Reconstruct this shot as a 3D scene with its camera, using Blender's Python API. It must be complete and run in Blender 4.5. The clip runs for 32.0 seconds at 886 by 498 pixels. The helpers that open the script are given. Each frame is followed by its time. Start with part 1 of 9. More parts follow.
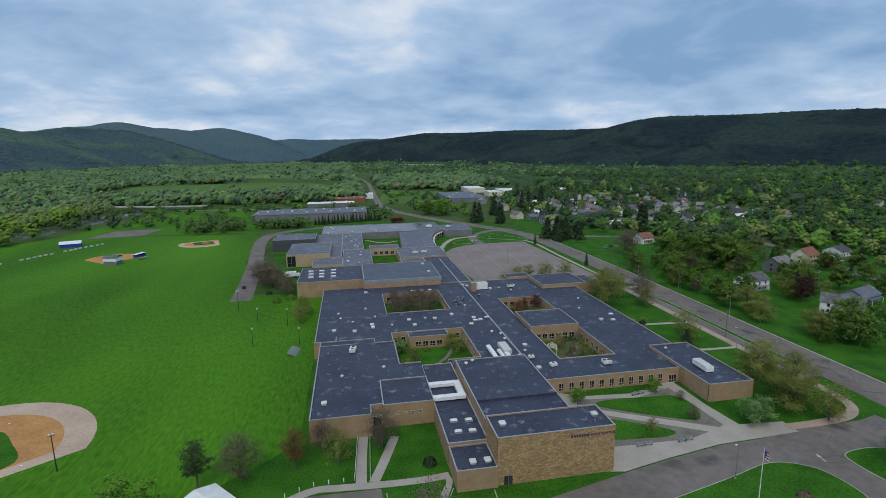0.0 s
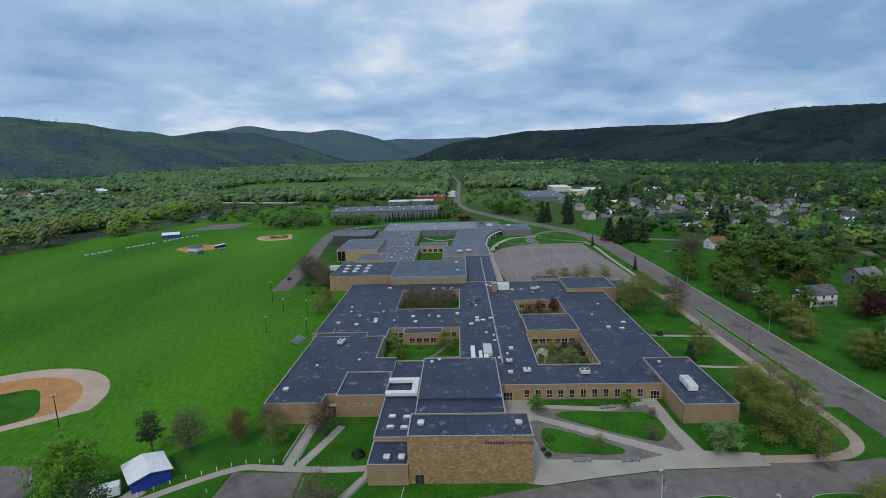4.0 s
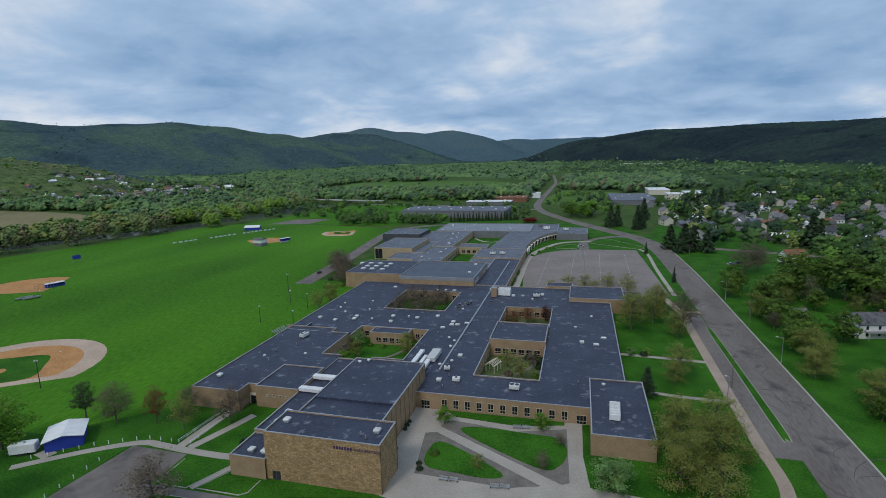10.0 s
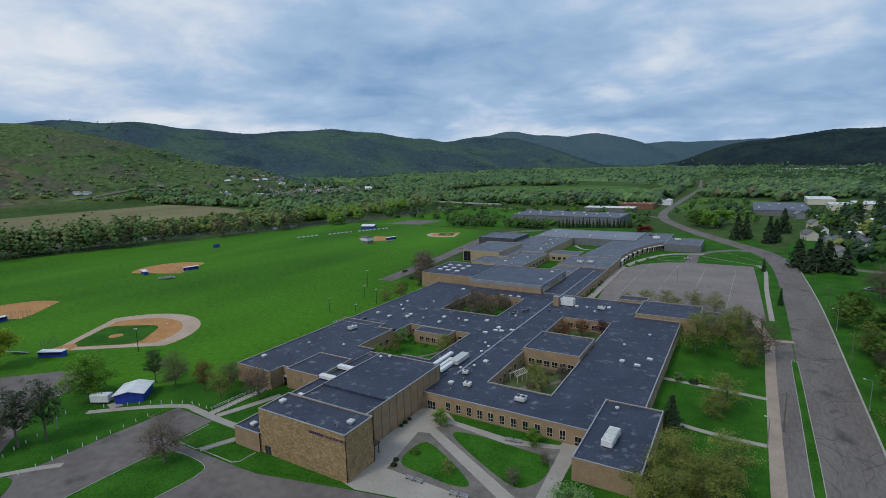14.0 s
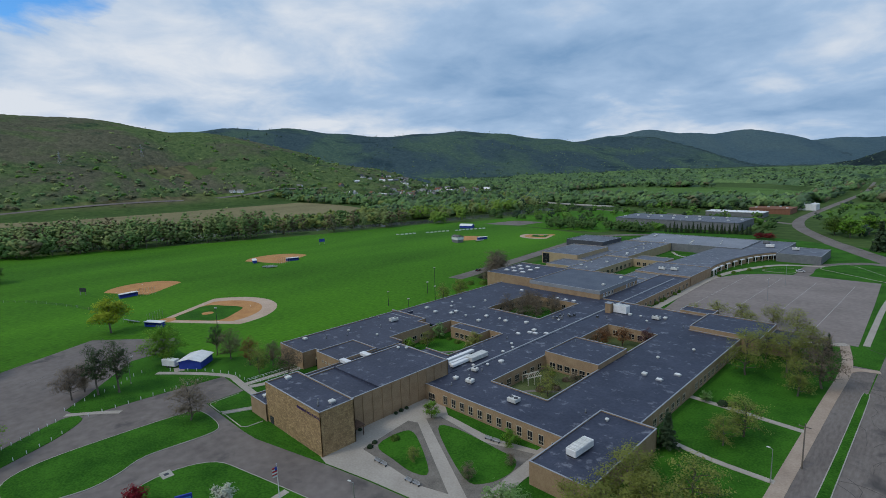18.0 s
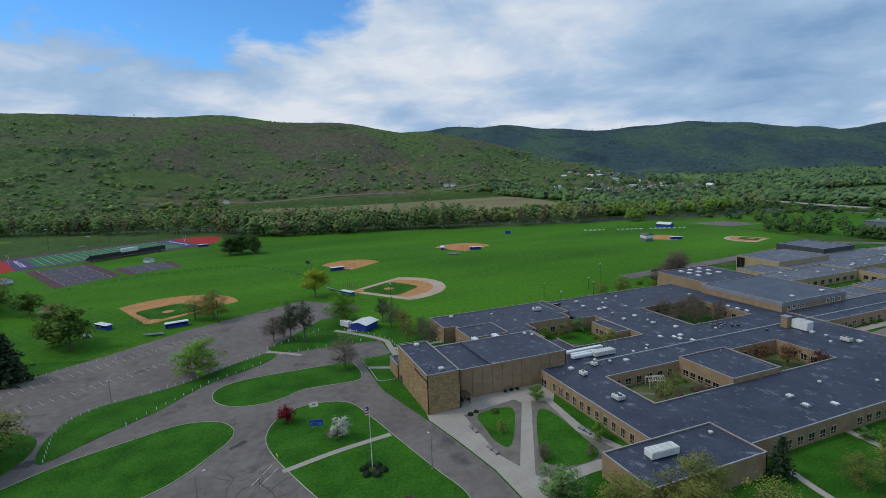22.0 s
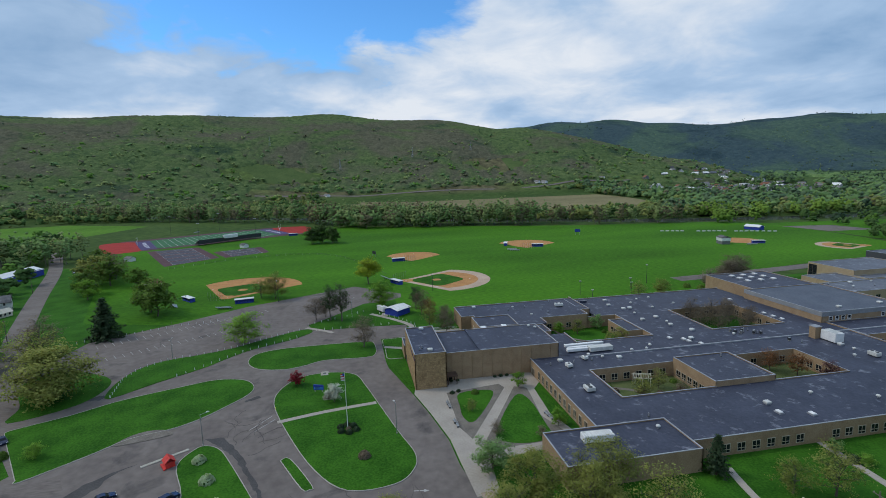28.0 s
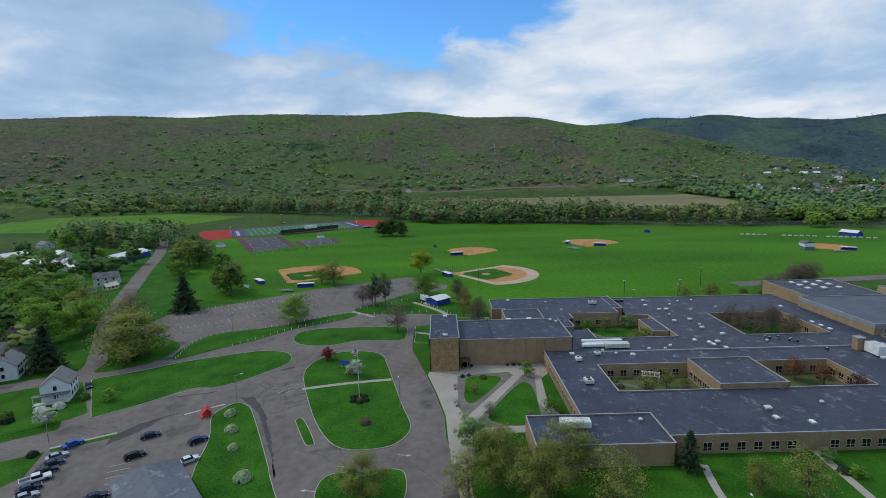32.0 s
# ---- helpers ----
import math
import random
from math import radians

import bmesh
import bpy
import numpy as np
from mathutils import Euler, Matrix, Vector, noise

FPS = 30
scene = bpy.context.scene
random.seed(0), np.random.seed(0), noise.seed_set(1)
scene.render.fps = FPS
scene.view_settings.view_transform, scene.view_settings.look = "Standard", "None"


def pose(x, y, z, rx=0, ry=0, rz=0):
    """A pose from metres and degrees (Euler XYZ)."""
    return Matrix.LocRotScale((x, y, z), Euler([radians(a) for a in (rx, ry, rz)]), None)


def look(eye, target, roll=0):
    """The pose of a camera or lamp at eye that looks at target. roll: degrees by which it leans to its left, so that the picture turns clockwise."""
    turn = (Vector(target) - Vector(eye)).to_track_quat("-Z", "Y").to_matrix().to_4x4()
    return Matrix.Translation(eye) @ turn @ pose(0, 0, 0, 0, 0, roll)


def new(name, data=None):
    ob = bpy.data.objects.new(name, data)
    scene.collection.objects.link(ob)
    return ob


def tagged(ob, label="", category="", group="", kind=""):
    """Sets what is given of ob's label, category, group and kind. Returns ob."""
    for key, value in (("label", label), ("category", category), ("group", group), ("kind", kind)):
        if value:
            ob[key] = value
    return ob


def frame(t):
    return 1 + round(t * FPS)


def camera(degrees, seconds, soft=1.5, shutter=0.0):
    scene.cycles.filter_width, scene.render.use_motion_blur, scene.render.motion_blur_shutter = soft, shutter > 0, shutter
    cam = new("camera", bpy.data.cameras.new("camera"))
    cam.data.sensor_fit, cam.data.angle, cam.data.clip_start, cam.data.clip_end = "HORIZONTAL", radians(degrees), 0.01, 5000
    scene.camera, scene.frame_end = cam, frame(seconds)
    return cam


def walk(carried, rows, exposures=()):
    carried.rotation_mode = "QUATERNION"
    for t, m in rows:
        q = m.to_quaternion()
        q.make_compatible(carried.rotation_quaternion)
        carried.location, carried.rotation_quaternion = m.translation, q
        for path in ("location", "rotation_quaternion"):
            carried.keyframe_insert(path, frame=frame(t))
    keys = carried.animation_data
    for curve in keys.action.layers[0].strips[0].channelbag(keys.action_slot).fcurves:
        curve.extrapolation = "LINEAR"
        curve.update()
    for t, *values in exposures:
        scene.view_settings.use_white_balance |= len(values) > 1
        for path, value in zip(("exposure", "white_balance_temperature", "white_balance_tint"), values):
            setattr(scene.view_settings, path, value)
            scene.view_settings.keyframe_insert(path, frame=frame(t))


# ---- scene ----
cam = camera(81.3, 32.0, soft=0.7)
PATH = [
    (0, -4.507, 0.361, 71.150, 79.162, 0.884, -10.226),
    (0.5, 1.394, -1.016, 71.481, 79.063, 1.127, -8.289),
    (1, 7.264, -2.258, 71.766, 79.015, 1.374, -6.143),
    (1.5, 11.996, -2.788, 71.589, 79.052, 1.412, -4.609),
    (2, 16.690, -3.237, 71.466, 79.093, 1.433, -3.386),
    (2.5, 21.503, -3.577, 71.297, 79.126, 1.474, -2.282),
    (4.5, 40.373, -3.808, 70.643, 79.274, 1.543, 3.382),
    (5, 45.028, -3.538, 70.475, 79.327, 1.604, 5.385),
    (5.5, 49.781, -3.130, 70.262, 79.361, 1.625, 7.289),
    (6, 54.602, -2.606, 70.079, 79.421, 1.671, 8.642),
    (6.5, 59.264, -1.914, 69.812, 79.481, 1.658, 9.899),
    (7, 63.851, -1.067, 69.778, 79.481, 1.657, 11.046),
    (7.5, 68.221, 0.022, 69.629, 79.482, 1.617, 12.063),
    (8, 72.510, 1.406, 69.418, 79.486, 1.620, 12.810),
    (8.5, 76.670, 2.935, 69.262, 79.499, 1.597, 12.957),
    (9, 80.814, 4.511, 69.259, 79.511, 1.573, 13.144),
    (9.5, 84.776, 6.022, 69.110, 79.567, 1.564, 13.889),
    (10, 88.693, 7.566, 68.936, 79.611, 1.524, 14.733),
    (10.5, 92.733, 9.095, 68.636, 79.676, 1.564, 15.487),
    (11, 96.590, 10.420, 68.479, 79.784, 1.545, 17.361),
    (11.5, 100.564, 12.002, 68.382, 79.912, 1.580, 19.865),
    (12, 104.530, 13.534, 68.308, 80.032, 1.576, 22.108),
    (12.5, 108.770, 14.945, 68.382, 80.136, 1.541, 24.488),
    (13, 113.009, 16.514, 68.338, 80.224, 1.537, 26.708),
    (13.5, 117.123, 18.257, 68.225, 80.315, 1.504, 28.708),
    (15.5, 132.363, 26.887, 67.395, 80.703, 1.579, 34.841),
    (16, 136.072, 29.249, 67.294, 80.762, 1.631, 36.692),
    (16.5, 139.847, 31.554, 67.089, 80.821, 1.656, 38.684),
    (17, 143.651, 33.875, 66.986, 80.893, 1.714, 40.636),
    (17.5, 147.436, 36.066, 67.053, 80.888, 1.734, 42.637),
    (18, 151.159, 38.204, 66.766, 80.933, 1.778, 44.819),
    (18.5, 154.838, 40.228, 66.492, 80.966, 1.804, 47.302),
    (19, 158.434, 42.208, 66.341, 80.980, 1.853, 50.126),
    (19.5, 161.853, 44.192, 66.165, 81.006, 1.937, 53.339),
    (20, 164.919, 46.027, 66.034, 81.045, 1.956, 56.982),
    (20.5, 167.688, 47.911, 65.855, 81.099, 1.999, 61.006),
    (21, 170.324, 49.915, 65.757, 81.166, 2.075, 64.720),
    (21.5, 172.517, 51.908, 65.741, 81.203, 2.109, 67.162),
    (22, 174.632, 53.891, 65.651, 81.199, 2.118, 68.344),
    (22.5, 176.574, 55.898, 65.636, 81.187, 2.097, 69.237),
    (23, 178.553, 57.975, 65.625, 81.204, 2.097, 70.159),
    (23.5, 180.491, 59.953, 65.710, 81.202, 2.086, 71.041),
    (24, 182.474, 62.053, 65.749, 81.221, 2.075, 71.914),
    (24.5, 184.344, 64.214, 65.821, 81.199, 2.062, 72.803),
    (25, 186.239, 66.373, 65.842, 81.187, 2.059, 73.812),
    (25.5, 188.171, 68.452, 65.810, 81.194, 2.018, 74.912),
    (27.5, 195.044, 77.763, 65.775, 81.138, 1.877, 78.829),
    (28, 196.944, 80.250, 65.753, 81.138, 1.829, 79.735),
    (28.5, 198.811, 82.692, 65.705, 81.128, 1.783, 80.831),
    (29, 200.640, 85.217, 65.636, 81.127, 1.747, 82.006),
    (29.5, 202.378, 87.807, 65.569, 81.095, 1.673, 83.352),
    (30, 203.989, 90.391, 65.552, 81.094, 1.610, 84.698),
    (30.5, 205.582, 93.028, 65.513, 81.082, 1.546, 85.923),
    (31, 207.151, 95.670, 65.448, 81.082, 1.482, 87.099),
    (31.5, 208.601, 98.261, 65.455, 81.078, 1.433, 88.279),
    (32, 209.972, 100.840, 65.410, 81.064, 1.374, 89.570),
]
walk(cam, [(t, pose(x, y, z, rx, ry, rz)) for t, x, y, z, rx, ry, rz in PATH], exposures=[(0, 0.0, 6400, 10), (3, 0.0, 6350, 10), (8, -0.12, 6280, 10), (20, -0.12, 6280, 10), (25, -0.06, 6280, 10), (29, 0.0, 6320, 10), (32, 0.02, 6350, 10)])

# ---- world, sun, exposure ----
SUN_AZ, SUN_EL = radians(200), radians(48)      # compass bearing from +y, height
world = bpy.data.worlds.new("sky")
scene.world = world
world.use_nodes = True
wn, wl = world.node_tree.nodes, world.node_tree.links
wn.clear()


def wnode(kind, **values):
    n = wn.new(kind)
    for key, value in values.items():
        n.inputs[key].default_value = value
    return n


def wmath(op, a, b=None, clamp=False):
    n = wn.new("ShaderNodeMath")
    n.operation, n.use_clamp = op, clamp
    for i, v in enumerate((a, b)):
        if v is None:
            continue
        if isinstance(v, (int, float)):
            n.inputs[i].default_value = v
        else:
            wl.new(v, n.inputs[i])
    return n.outputs[0]


sky = wn.new("ShaderNodeTexSky")
sky.sky_type, sky.sun_disc, sky.sun_elevation, sky.sun_rotation = "NISHITA", False, SUN_EL, SUN_AZ
sky.air_density, sky.dust_density = 1.0, 0.0
coord = wn.new("ShaderNodeTexCoord")
xyz = wn.new("ShaderNodeSeparateXYZ")
wl.new(coord.outputs["Generated"], xyz.inputs[0])
height = wmath("MAXIMUM", wmath("ADD", xyz.outputs[2], 0.24), 0.05)
plane = wn.new("ShaderNodeCombineXYZ")
wl.new(wmath("DIVIDE", xyz.outputs[0], height), plane.inputs[0])
wl.new(wmath("DIVIDE", xyz.outputs[1], height), plane.inputs[1])
big = wnode("ShaderNodeTexNoise", Scale=0.75, Detail=7.0, Roughness=0.5, Distortion=0.25)
fine = wnode("ShaderNodeTexNoise", Scale=2.6, Detail=10.0, Roughness=0.56, Distortion=0.3)
shift = wn.new("ShaderNodeMapping")
shift.inputs["Location"].default_value = (3.1, 1.7, 0.4)
wl.new(plane.outputs[0], big.inputs["Vector"])
wl.new(plane.outputs[0], shift.inputs["Vector"])
wl.new(shift.outputs[0], fine.inputs["Vector"])
mixed = wmath("ADD", wmath("MULTIPLY", big.outputs[0], 0.70), wmath("MULTIPLY", fine.outputs[0], 0.30))
# thinner, brighter cloud towards the sun's side
mixed = wmath("ADD", mixed, wmath("ADD", wmath("MULTIPLY", xyz.outputs[0], -0.020), wmath("MULTIPLY", xyz.outputs[1], -0.012)))
tone = wn.new("ShaderNodeValToRGB")
tone.color_ramp.elements[0].position, tone.color_ramp.elements[0].color = 0.37, (0.222, 0.375, 0.590, 1)
tone.color_ramp.elements[1].position, tone.color_ramp.elements[1].color = 0.61, (0.80, 0.84, 0.89, 1)
mid = tone.color_ramp.elements.new(0.5)
mid.color = (0.415, 0.565, 0.765, 1)
wl.new(mixed, tone.inputs[0])
# the one gap in the cloud, towards the west
GAP = Vector((-0.94, -0.09, 0.335)).normalized()
away = wn.new("ShaderNodeVectorMath")
away.operation = "SUBTRACT"
wl.new(coord.outputs["Generated"], away.inputs[0])
away.inputs[1].default_value = GAP
squash = wn.new("ShaderNodeVectorMath")
squash.operation = "MULTIPLY"
wl.new(away.outputs[0], squash.inputs[0])
squash.inputs[1].default_value = (0.4, 0.56, 1.25)
reach = wn.new("ShaderNodeVectorMath")
reach.operation = "LENGTH"
wl.new(squash.outputs[0], reach.inputs[0])
edge = wmath("ADD", reach.outputs["Value"], wmath("MULTIPLY", wmath("SUBTRACT", fine.outputs[0], 0.5), 0.30))
cover = wmath("MULTIPLY", wmath("SUBTRACT", edge, 0.158), 20.0, clamp=True)
blue, cloud, blend = wn.new("ShaderNodeBackground"), wn.new("ShaderNodeBackground"), wn.new("ShaderNodeMixShader")
blue.inputs["Strength"].default_value, cloud.inputs["Strength"].default_value = 0.15, 0.97
deep = wn.new("ShaderNodeMix")
deep.data_type, deep.blend_type = "RGBA", "MULTIPLY"
deep.inputs[0].default_value, deep.inputs[7].default_value = 1.0, (0.42, 0.78, 1.1, 1)
wl.new(sky.outputs[0], deep.inputs[6])
wl.new(deep.outputs[2], blue.inputs["Color"])
wl.new(tone.outputs[0], cloud.inputs["Color"])
wl.new(cover, blend.inputs[0])
wl.new(blue.outputs[0], blend.inputs[1])
wl.new(cloud.outputs[0], blend.inputs[2])
wl.new(blend.outputs[0], wn.new("ShaderNodeOutputWorld").inputs[0])

sun = new("sun", bpy.data.lights.new("sun", "SUN"))
sun.data.energy, sun.data.angle, sun.data.color = 1.3, radians(12), (1.0, 0.95, 0.86)
sun.matrix_world = look((0, 0, 500), Vector((0, 0, 500)) - 100 * Vector((math.sin(SUN_AZ) * math.cos(SUN_EL), math.cos(SUN_AZ) * math.cos(SUN_EL), math.sin(SUN_EL))))


# ---- materials ----
def mat(name, dark, light, scale=1.0, rough=0.9, metal=0.0, bump=0.0, fine_scale=None, by_object=0.0, by_island=0.0, spread=(0.35, 0.65), stretch=None, spec=0.3):
    """A surface whose colour runs from dark to light by noise at two scales (metres), with optional relief and variation by piece."""
    m = bpy.data.materials.new(name)
    m.use_nodes = True
    nodes, links = m.node_tree.nodes, m.node_tree.links
    bsdf = nodes["Principled BSDF"]
    bsdf.inputs["Roughness"].default_value, bsdf.inputs["Metallic"].default_value = rough, metal
    bsdf.inputs["Specular IOR Level"].default_value = spec
    geo = nodes.new("ShaderNodeNewGeometry")
    source = geo.outputs["Position"]
    if stretch:
        mapping = nodes.new("ShaderNodeMapping")
        mapping.inputs["Scale"].default_value = stretch[:3]
        mapping.inputs["Rotation"].default_value = (0, 0, radians(stretch[3]))
        links.new(source, mapping.inputs["Vector"])
        source = mapping.outputs[0]
    wide, close = nodes.new("ShaderNodeTexNoise"), nodes.new("ShaderNodeTexNoise")
    wide.inputs["Scale"].default_value, wide.inputs["Detail"].default_value = 1 / scale, 4
    close.inputs["Scale"].default_value, close.inputs["Detail"].default_value = 1 / (fine_scale or scale / 9), 5
    links.new(source, wide.inputs["Vector"])
    links.new(source, close.inputs["Vector"])
    add = nodes.new("ShaderNodeMix")
    add.inputs[0].default_value = 0.5
    links.new(wide.outputs[0], add.inputs[2])
    links.new(close.outputs[0], add.inputs[3])
    value = add.outputs[0]
    for amount, piece in ((by_object, "ShaderNodeObjectInfo"), (by_island, None)):
        if amount:
            rand = nodes.new(piece).outputs["Random"] if piece else geo.outputs["Random Per Island"]
            shifted = nodes.new("ShaderNodeMath")
            shifted.operation = "MULTIPLY_ADD"
            links.new(rand, shifted.inputs[0])
            shifted.inputs[1].default_value = amount
            links.new(value, shifted.inputs[2])
            less = nodes.new("ShaderNodeMath")
            less.operation = "SUBTRACT"
            links.new(shifted.outputs[0], less.inputs[0])
            less.inputs[1].default_value = amount / 2
            value = less.outputs[0]
    ramp = nodes.new("ShaderNodeValToRGB")
    ramp.color_ramp.elements[0].position, ramp.color_ramp.elements[0].color = spread[0], (*dark, 1)
    ramp.color_ramp.elements[1].position, ramp.color_ramp.elements[1].color = spread[1], (*light, 1)
    links.new(value, ramp.inputs[0])
    links.new(ramp.outputs[0], bsdf.inputs["Base Color"])
    if bump:
        b = nodes.new("ShaderNodeBump")
        b.inputs["Strength"].default_value, b.inputs["Distance"].default_value = min(1.0, bump), 0.1 + bump * 0.2
        links.new(close.outputs[0], b.inputs["Height"])
        links.new(b.outputs[0], bsdf.inputs["Normal"])
    return m


def stone(name, dark, light, joint, size):
    """Rough stone facing: irregular pieces with darker joints."""
    m = mat(name, dark, light, scale=1.6, rough=0.92, bump=0.3)
    nodes, links = m.node_tree.nodes, m.node_tree.links
    bsdf, ramp = nodes["Principled BSDF"], next(n for n in nodes if n.type == "VALTORGB")
    geo = next(n for n in nodes if n.type == "NEW_GEOMETRY")
    cells, edges = nodes.new("ShaderNodeTexVoronoi"), nodes.new("ShaderNodeTexVoronoi")
    edges.feature = "DISTANCE_TO_EDGE"
    squeeze = nodes.new("ShaderNodeMapping")
    squeeze.inputs["Scale"].default_value = (1, 1, 1.7)
    links.new(geo.outputs["Position"], squeeze.inputs["Vector"])
    for v in (cells, edges):
        v.inputs["Scale"].default_value = 1 / size
        links.new(squeeze.outputs[0], v.inputs["Vector"])
    tint = nodes.new("ShaderNodeMix")
    tint.data_type, tint.blend_type = "RGBA", "MULTIPLY"
    tint.inputs[0].default_value = 0.55
    grey = nodes.new("ShaderNodeSeparateColor")
    links.new(cells.outputs["Color"], grey.inputs[0])
    lift = nodes.new("ShaderNodeMath")
    lift.operation = "MULTIPLY_ADD"
    links.new(grey.outputs[0], lift.inputs[0])
    lift.inputs[1].default_value, lift.inputs[2].default_value = 0.9, 0.55
    links.new(ramp.outputs[0], tint.inputs[6])
    links.new(lift.outputs[0], tint.inputs[7])
    seam = nodes.new("ShaderNodeMath")
    seam.operation, seam.use_clamp = "MULTIPLY", True
    links.new(edges.outputs["Distance"], seam.inputs[0])
    seam.inputs[1].default_value = 14
    final = nodes.new("ShaderNodeMix")
    final.data_type = "RGBA"
    links.new(seam.outputs[0], final.inputs[0])
    final.inputs[6].default_value = (*joint, 1)
    links.new(tint.outputs[2], final.inputs[7])
    links.new(final.outputs[2], bsdf.inputs["Base Color"])
    return m


def glass(name, tint, rough=0.08):
    m = mat(name, tint, tuple(1.5 * c for c in tint), scale=2.0, rough=rough, spec=0.35)
    return m


# besides mowing bands, the 60 m mottling paints in patchy cloud light
FIELD = mat("mown_field_grass", (0.022, 0.078, 0.004), (0.082, 0.232, 0.011), scale=60, fine_scale=0.9, rough=0.95, stretch=(1.0, 0.3, 1.0, 8), spec=0.1, spread=(0.33, 0.67))
LAWN = mat("lawn_grass", (0.014, 0.064, 0.004), (0.050, 0.156, 0.012), scale=9, fine_scale=0.5, rough=0.95, bump=0.2, spec=0.1, spread=(0.36, 0.64))
MEADOW = mat("meadow_grass", (0.050, 0.105, 0.018), (0.105, 0.190, 0.040), scale=60, fine_scale=5, rough=0.95, spec=0.1)
HILLGRASS = mat("hill_pasture", (0.055, 0.092, 0.026), (0.098, 0.138, 0.045), scale=30, fine_scale=4, rough=0.95, spec=0.1)
STRAW = mat("dry_field", (0.150, 0.135, 0.065), (0.250, 0.215, 0.110), scale=70, fine_scale=6, rough=0.95, spec=0.1)
VALLEY = mat("valley_floor", (0.034, 0.066, 0.017), (0.082, 0.128, 0.036), scale=120, fine_scale=9, rough=0.95, spec=0.05)
ASPHALT = mat("worn_asphalt", (0.122, 0.102, 0.091), (0.196, 0.168, 0.150), scale=16, fine_scale=2.4, rough=0.9)
PALEASPHALT = mat("faded_brownish_asphalt", (0.180, 0.148, 0.132), (0.262, 0.222, 0.200), scale=18, fine_scale=2.0, rough=0.9)
ROAD = mat("road_asphalt", (0.122, 0.100, 0.088), (0.205, 0.178, 0.158), scale=8, fine_scale=0.6, rough=0.9, stretch=(1.0, 0.25, 1.0, 0))
CRACK = mat("crack_sealant", (0.070, 0.062, 0.056), (0.112, 0.098, 0.088), scale=3, fine_scale=0.4, rough=0.88)
TAN = mat("tan_paving", (0.30, 0.225, 0.170), (0.42, 0.330, 0.255), scale=6, fine_scale=0.5, rough=0.9)
COURT = mat("court_soil_and_grass", (0.055, 0.082, 0.024), (0.130, 0.150, 0.062), scale=5, fine_scale=0.5, rough=0.95, bump=0.2, spec=0.1)
PATCH = mat("asphalt_patch", (0.050, 0.047, 0.046), (0.090, 0.084, 0.080), scale=4, fine_scale=0.4, rough=0.88)
CONCRETE = mat("concrete_paving", (0.305, 0.268, 0.226), (0.415, 0.370, 0.315), scale=7, fine_scale=0.5, rough=0.88, bump=0.05)
KERB = mat("concrete_kerb", (0.30, 0.28, 0.23), (0.43, 0.41, 0.35), scale=3, rough=0.88)
BED = mat("gravel_bed", (0.120, 0.105, 0.088), (0.215, 0.190, 0.160), scale=3, fine_scale=0.3, rough=0.95, bump=0.3)
CLAY = mat("infield_clay", (0.36, 0.165, 0.055), (0.52, 0.27, 0.10), scale=6, fine_scale=0.8, rough=0.95)
GRIT = mat("pale_infield_grit", (0.40, 0.285, 0.205), (0.53, 0.40, 0.30), scale=8, fine_scale=0.8, rough=0.95)
ROOF = mat("roof_membrane", (0.023, 0.028, 0.050), (0.058, 0.066, 0.100), scale=9, fine_scale=0.8, rough=0.6, spread=(0.36, 0.70), spec=0.36)
ROOF2 = mat("grey_roof_membrane", (0.095, 0.106, 0.130), (0.160, 0.174, 0.205), scale=10, fine_scale=0.9, rough=0.7, spread=(0.36, 0.70))
for roofing, pale in ((ROOF, (0.19, 0.20, 0.235)), (ROOF2, (0.30, 0.32, 0.35))):
    # scuffed pale patches and the seams of the sheets
    nodes, links = roofing.node_tree.nodes, roofing.node_tree.links
    bsdf, ramp, geo = nodes["Principled BSDF"], next(n for n in nodes if n.type == "VALTORGB"), next(n for n in nodes if n.type == "NEW_GEOMETRY")
    blot, cut, over = nodes.new("ShaderNodeTexNoise"), nodes.new("ShaderNodeValToRGB"), nodes.new("ShaderNodeMix")
    blot.inputs["Scale"].default_value, blot.inputs["Detail"].default_value, blot.inputs["Roughness"].default_value = 0.34, 6, 0.62
    links.new(geo.outputs["Position"], blot.inputs["Vector"])
    cut.color_ramp.elements[0].position, cut.color_ramp.elements[1].position = 0.575, 0.70
    links.new(blot.outputs[0], cut.inputs[0])
    over.data_type = "RGBA"
    links.new(cut.outputs[0], over.inputs[0])
    links.new(ramp.outputs[0], over.inputs[6])
    over.inputs[7].default_value = (*pale, 1)
    sheets, seam = nodes.new("ShaderNodeTexBrick"), nodes.new("ShaderNodeMix")
    sheets.inputs["Scale"].default_value, sheets.inputs["Mortar Size"].default_value, sheets.inputs["Brick Width"].default_value, sheets.inputs["Row Height"].default_value = 0.1, 0.006, 1.2, 0.3
    sheets.inputs["Color1"].default_value, sheets.inputs["Color2"].default_value, sheets.inputs["Mortar"].default_value = (1, 1, 1, 1), (0.86, 0.86, 0.88, 1), (0.62, 0.62, 0.64, 1)
    links.new(geo.outputs["Position"], sheets.inputs["Vector"])
    seam.data_type, seam.blend_type = "RGBA", "MULTIPLY"
    seam.inputs[0].default_value = 0.8
    links.new(over.outputs[2], seam.inputs[6])
    links.new(sheets.outputs["Color"], seam.inputs[7])
    links.new(seam.outputs[2], bsdf.inputs["Base Color"])
GYMROOF = mat("scuffed_gym_roof_membrane", (0.055, 0.066, 0.092), (0.110, 0.126, 0.155), scale=7, fine_scale=0.9, rough=0.6, spread=(0.36, 0.70))
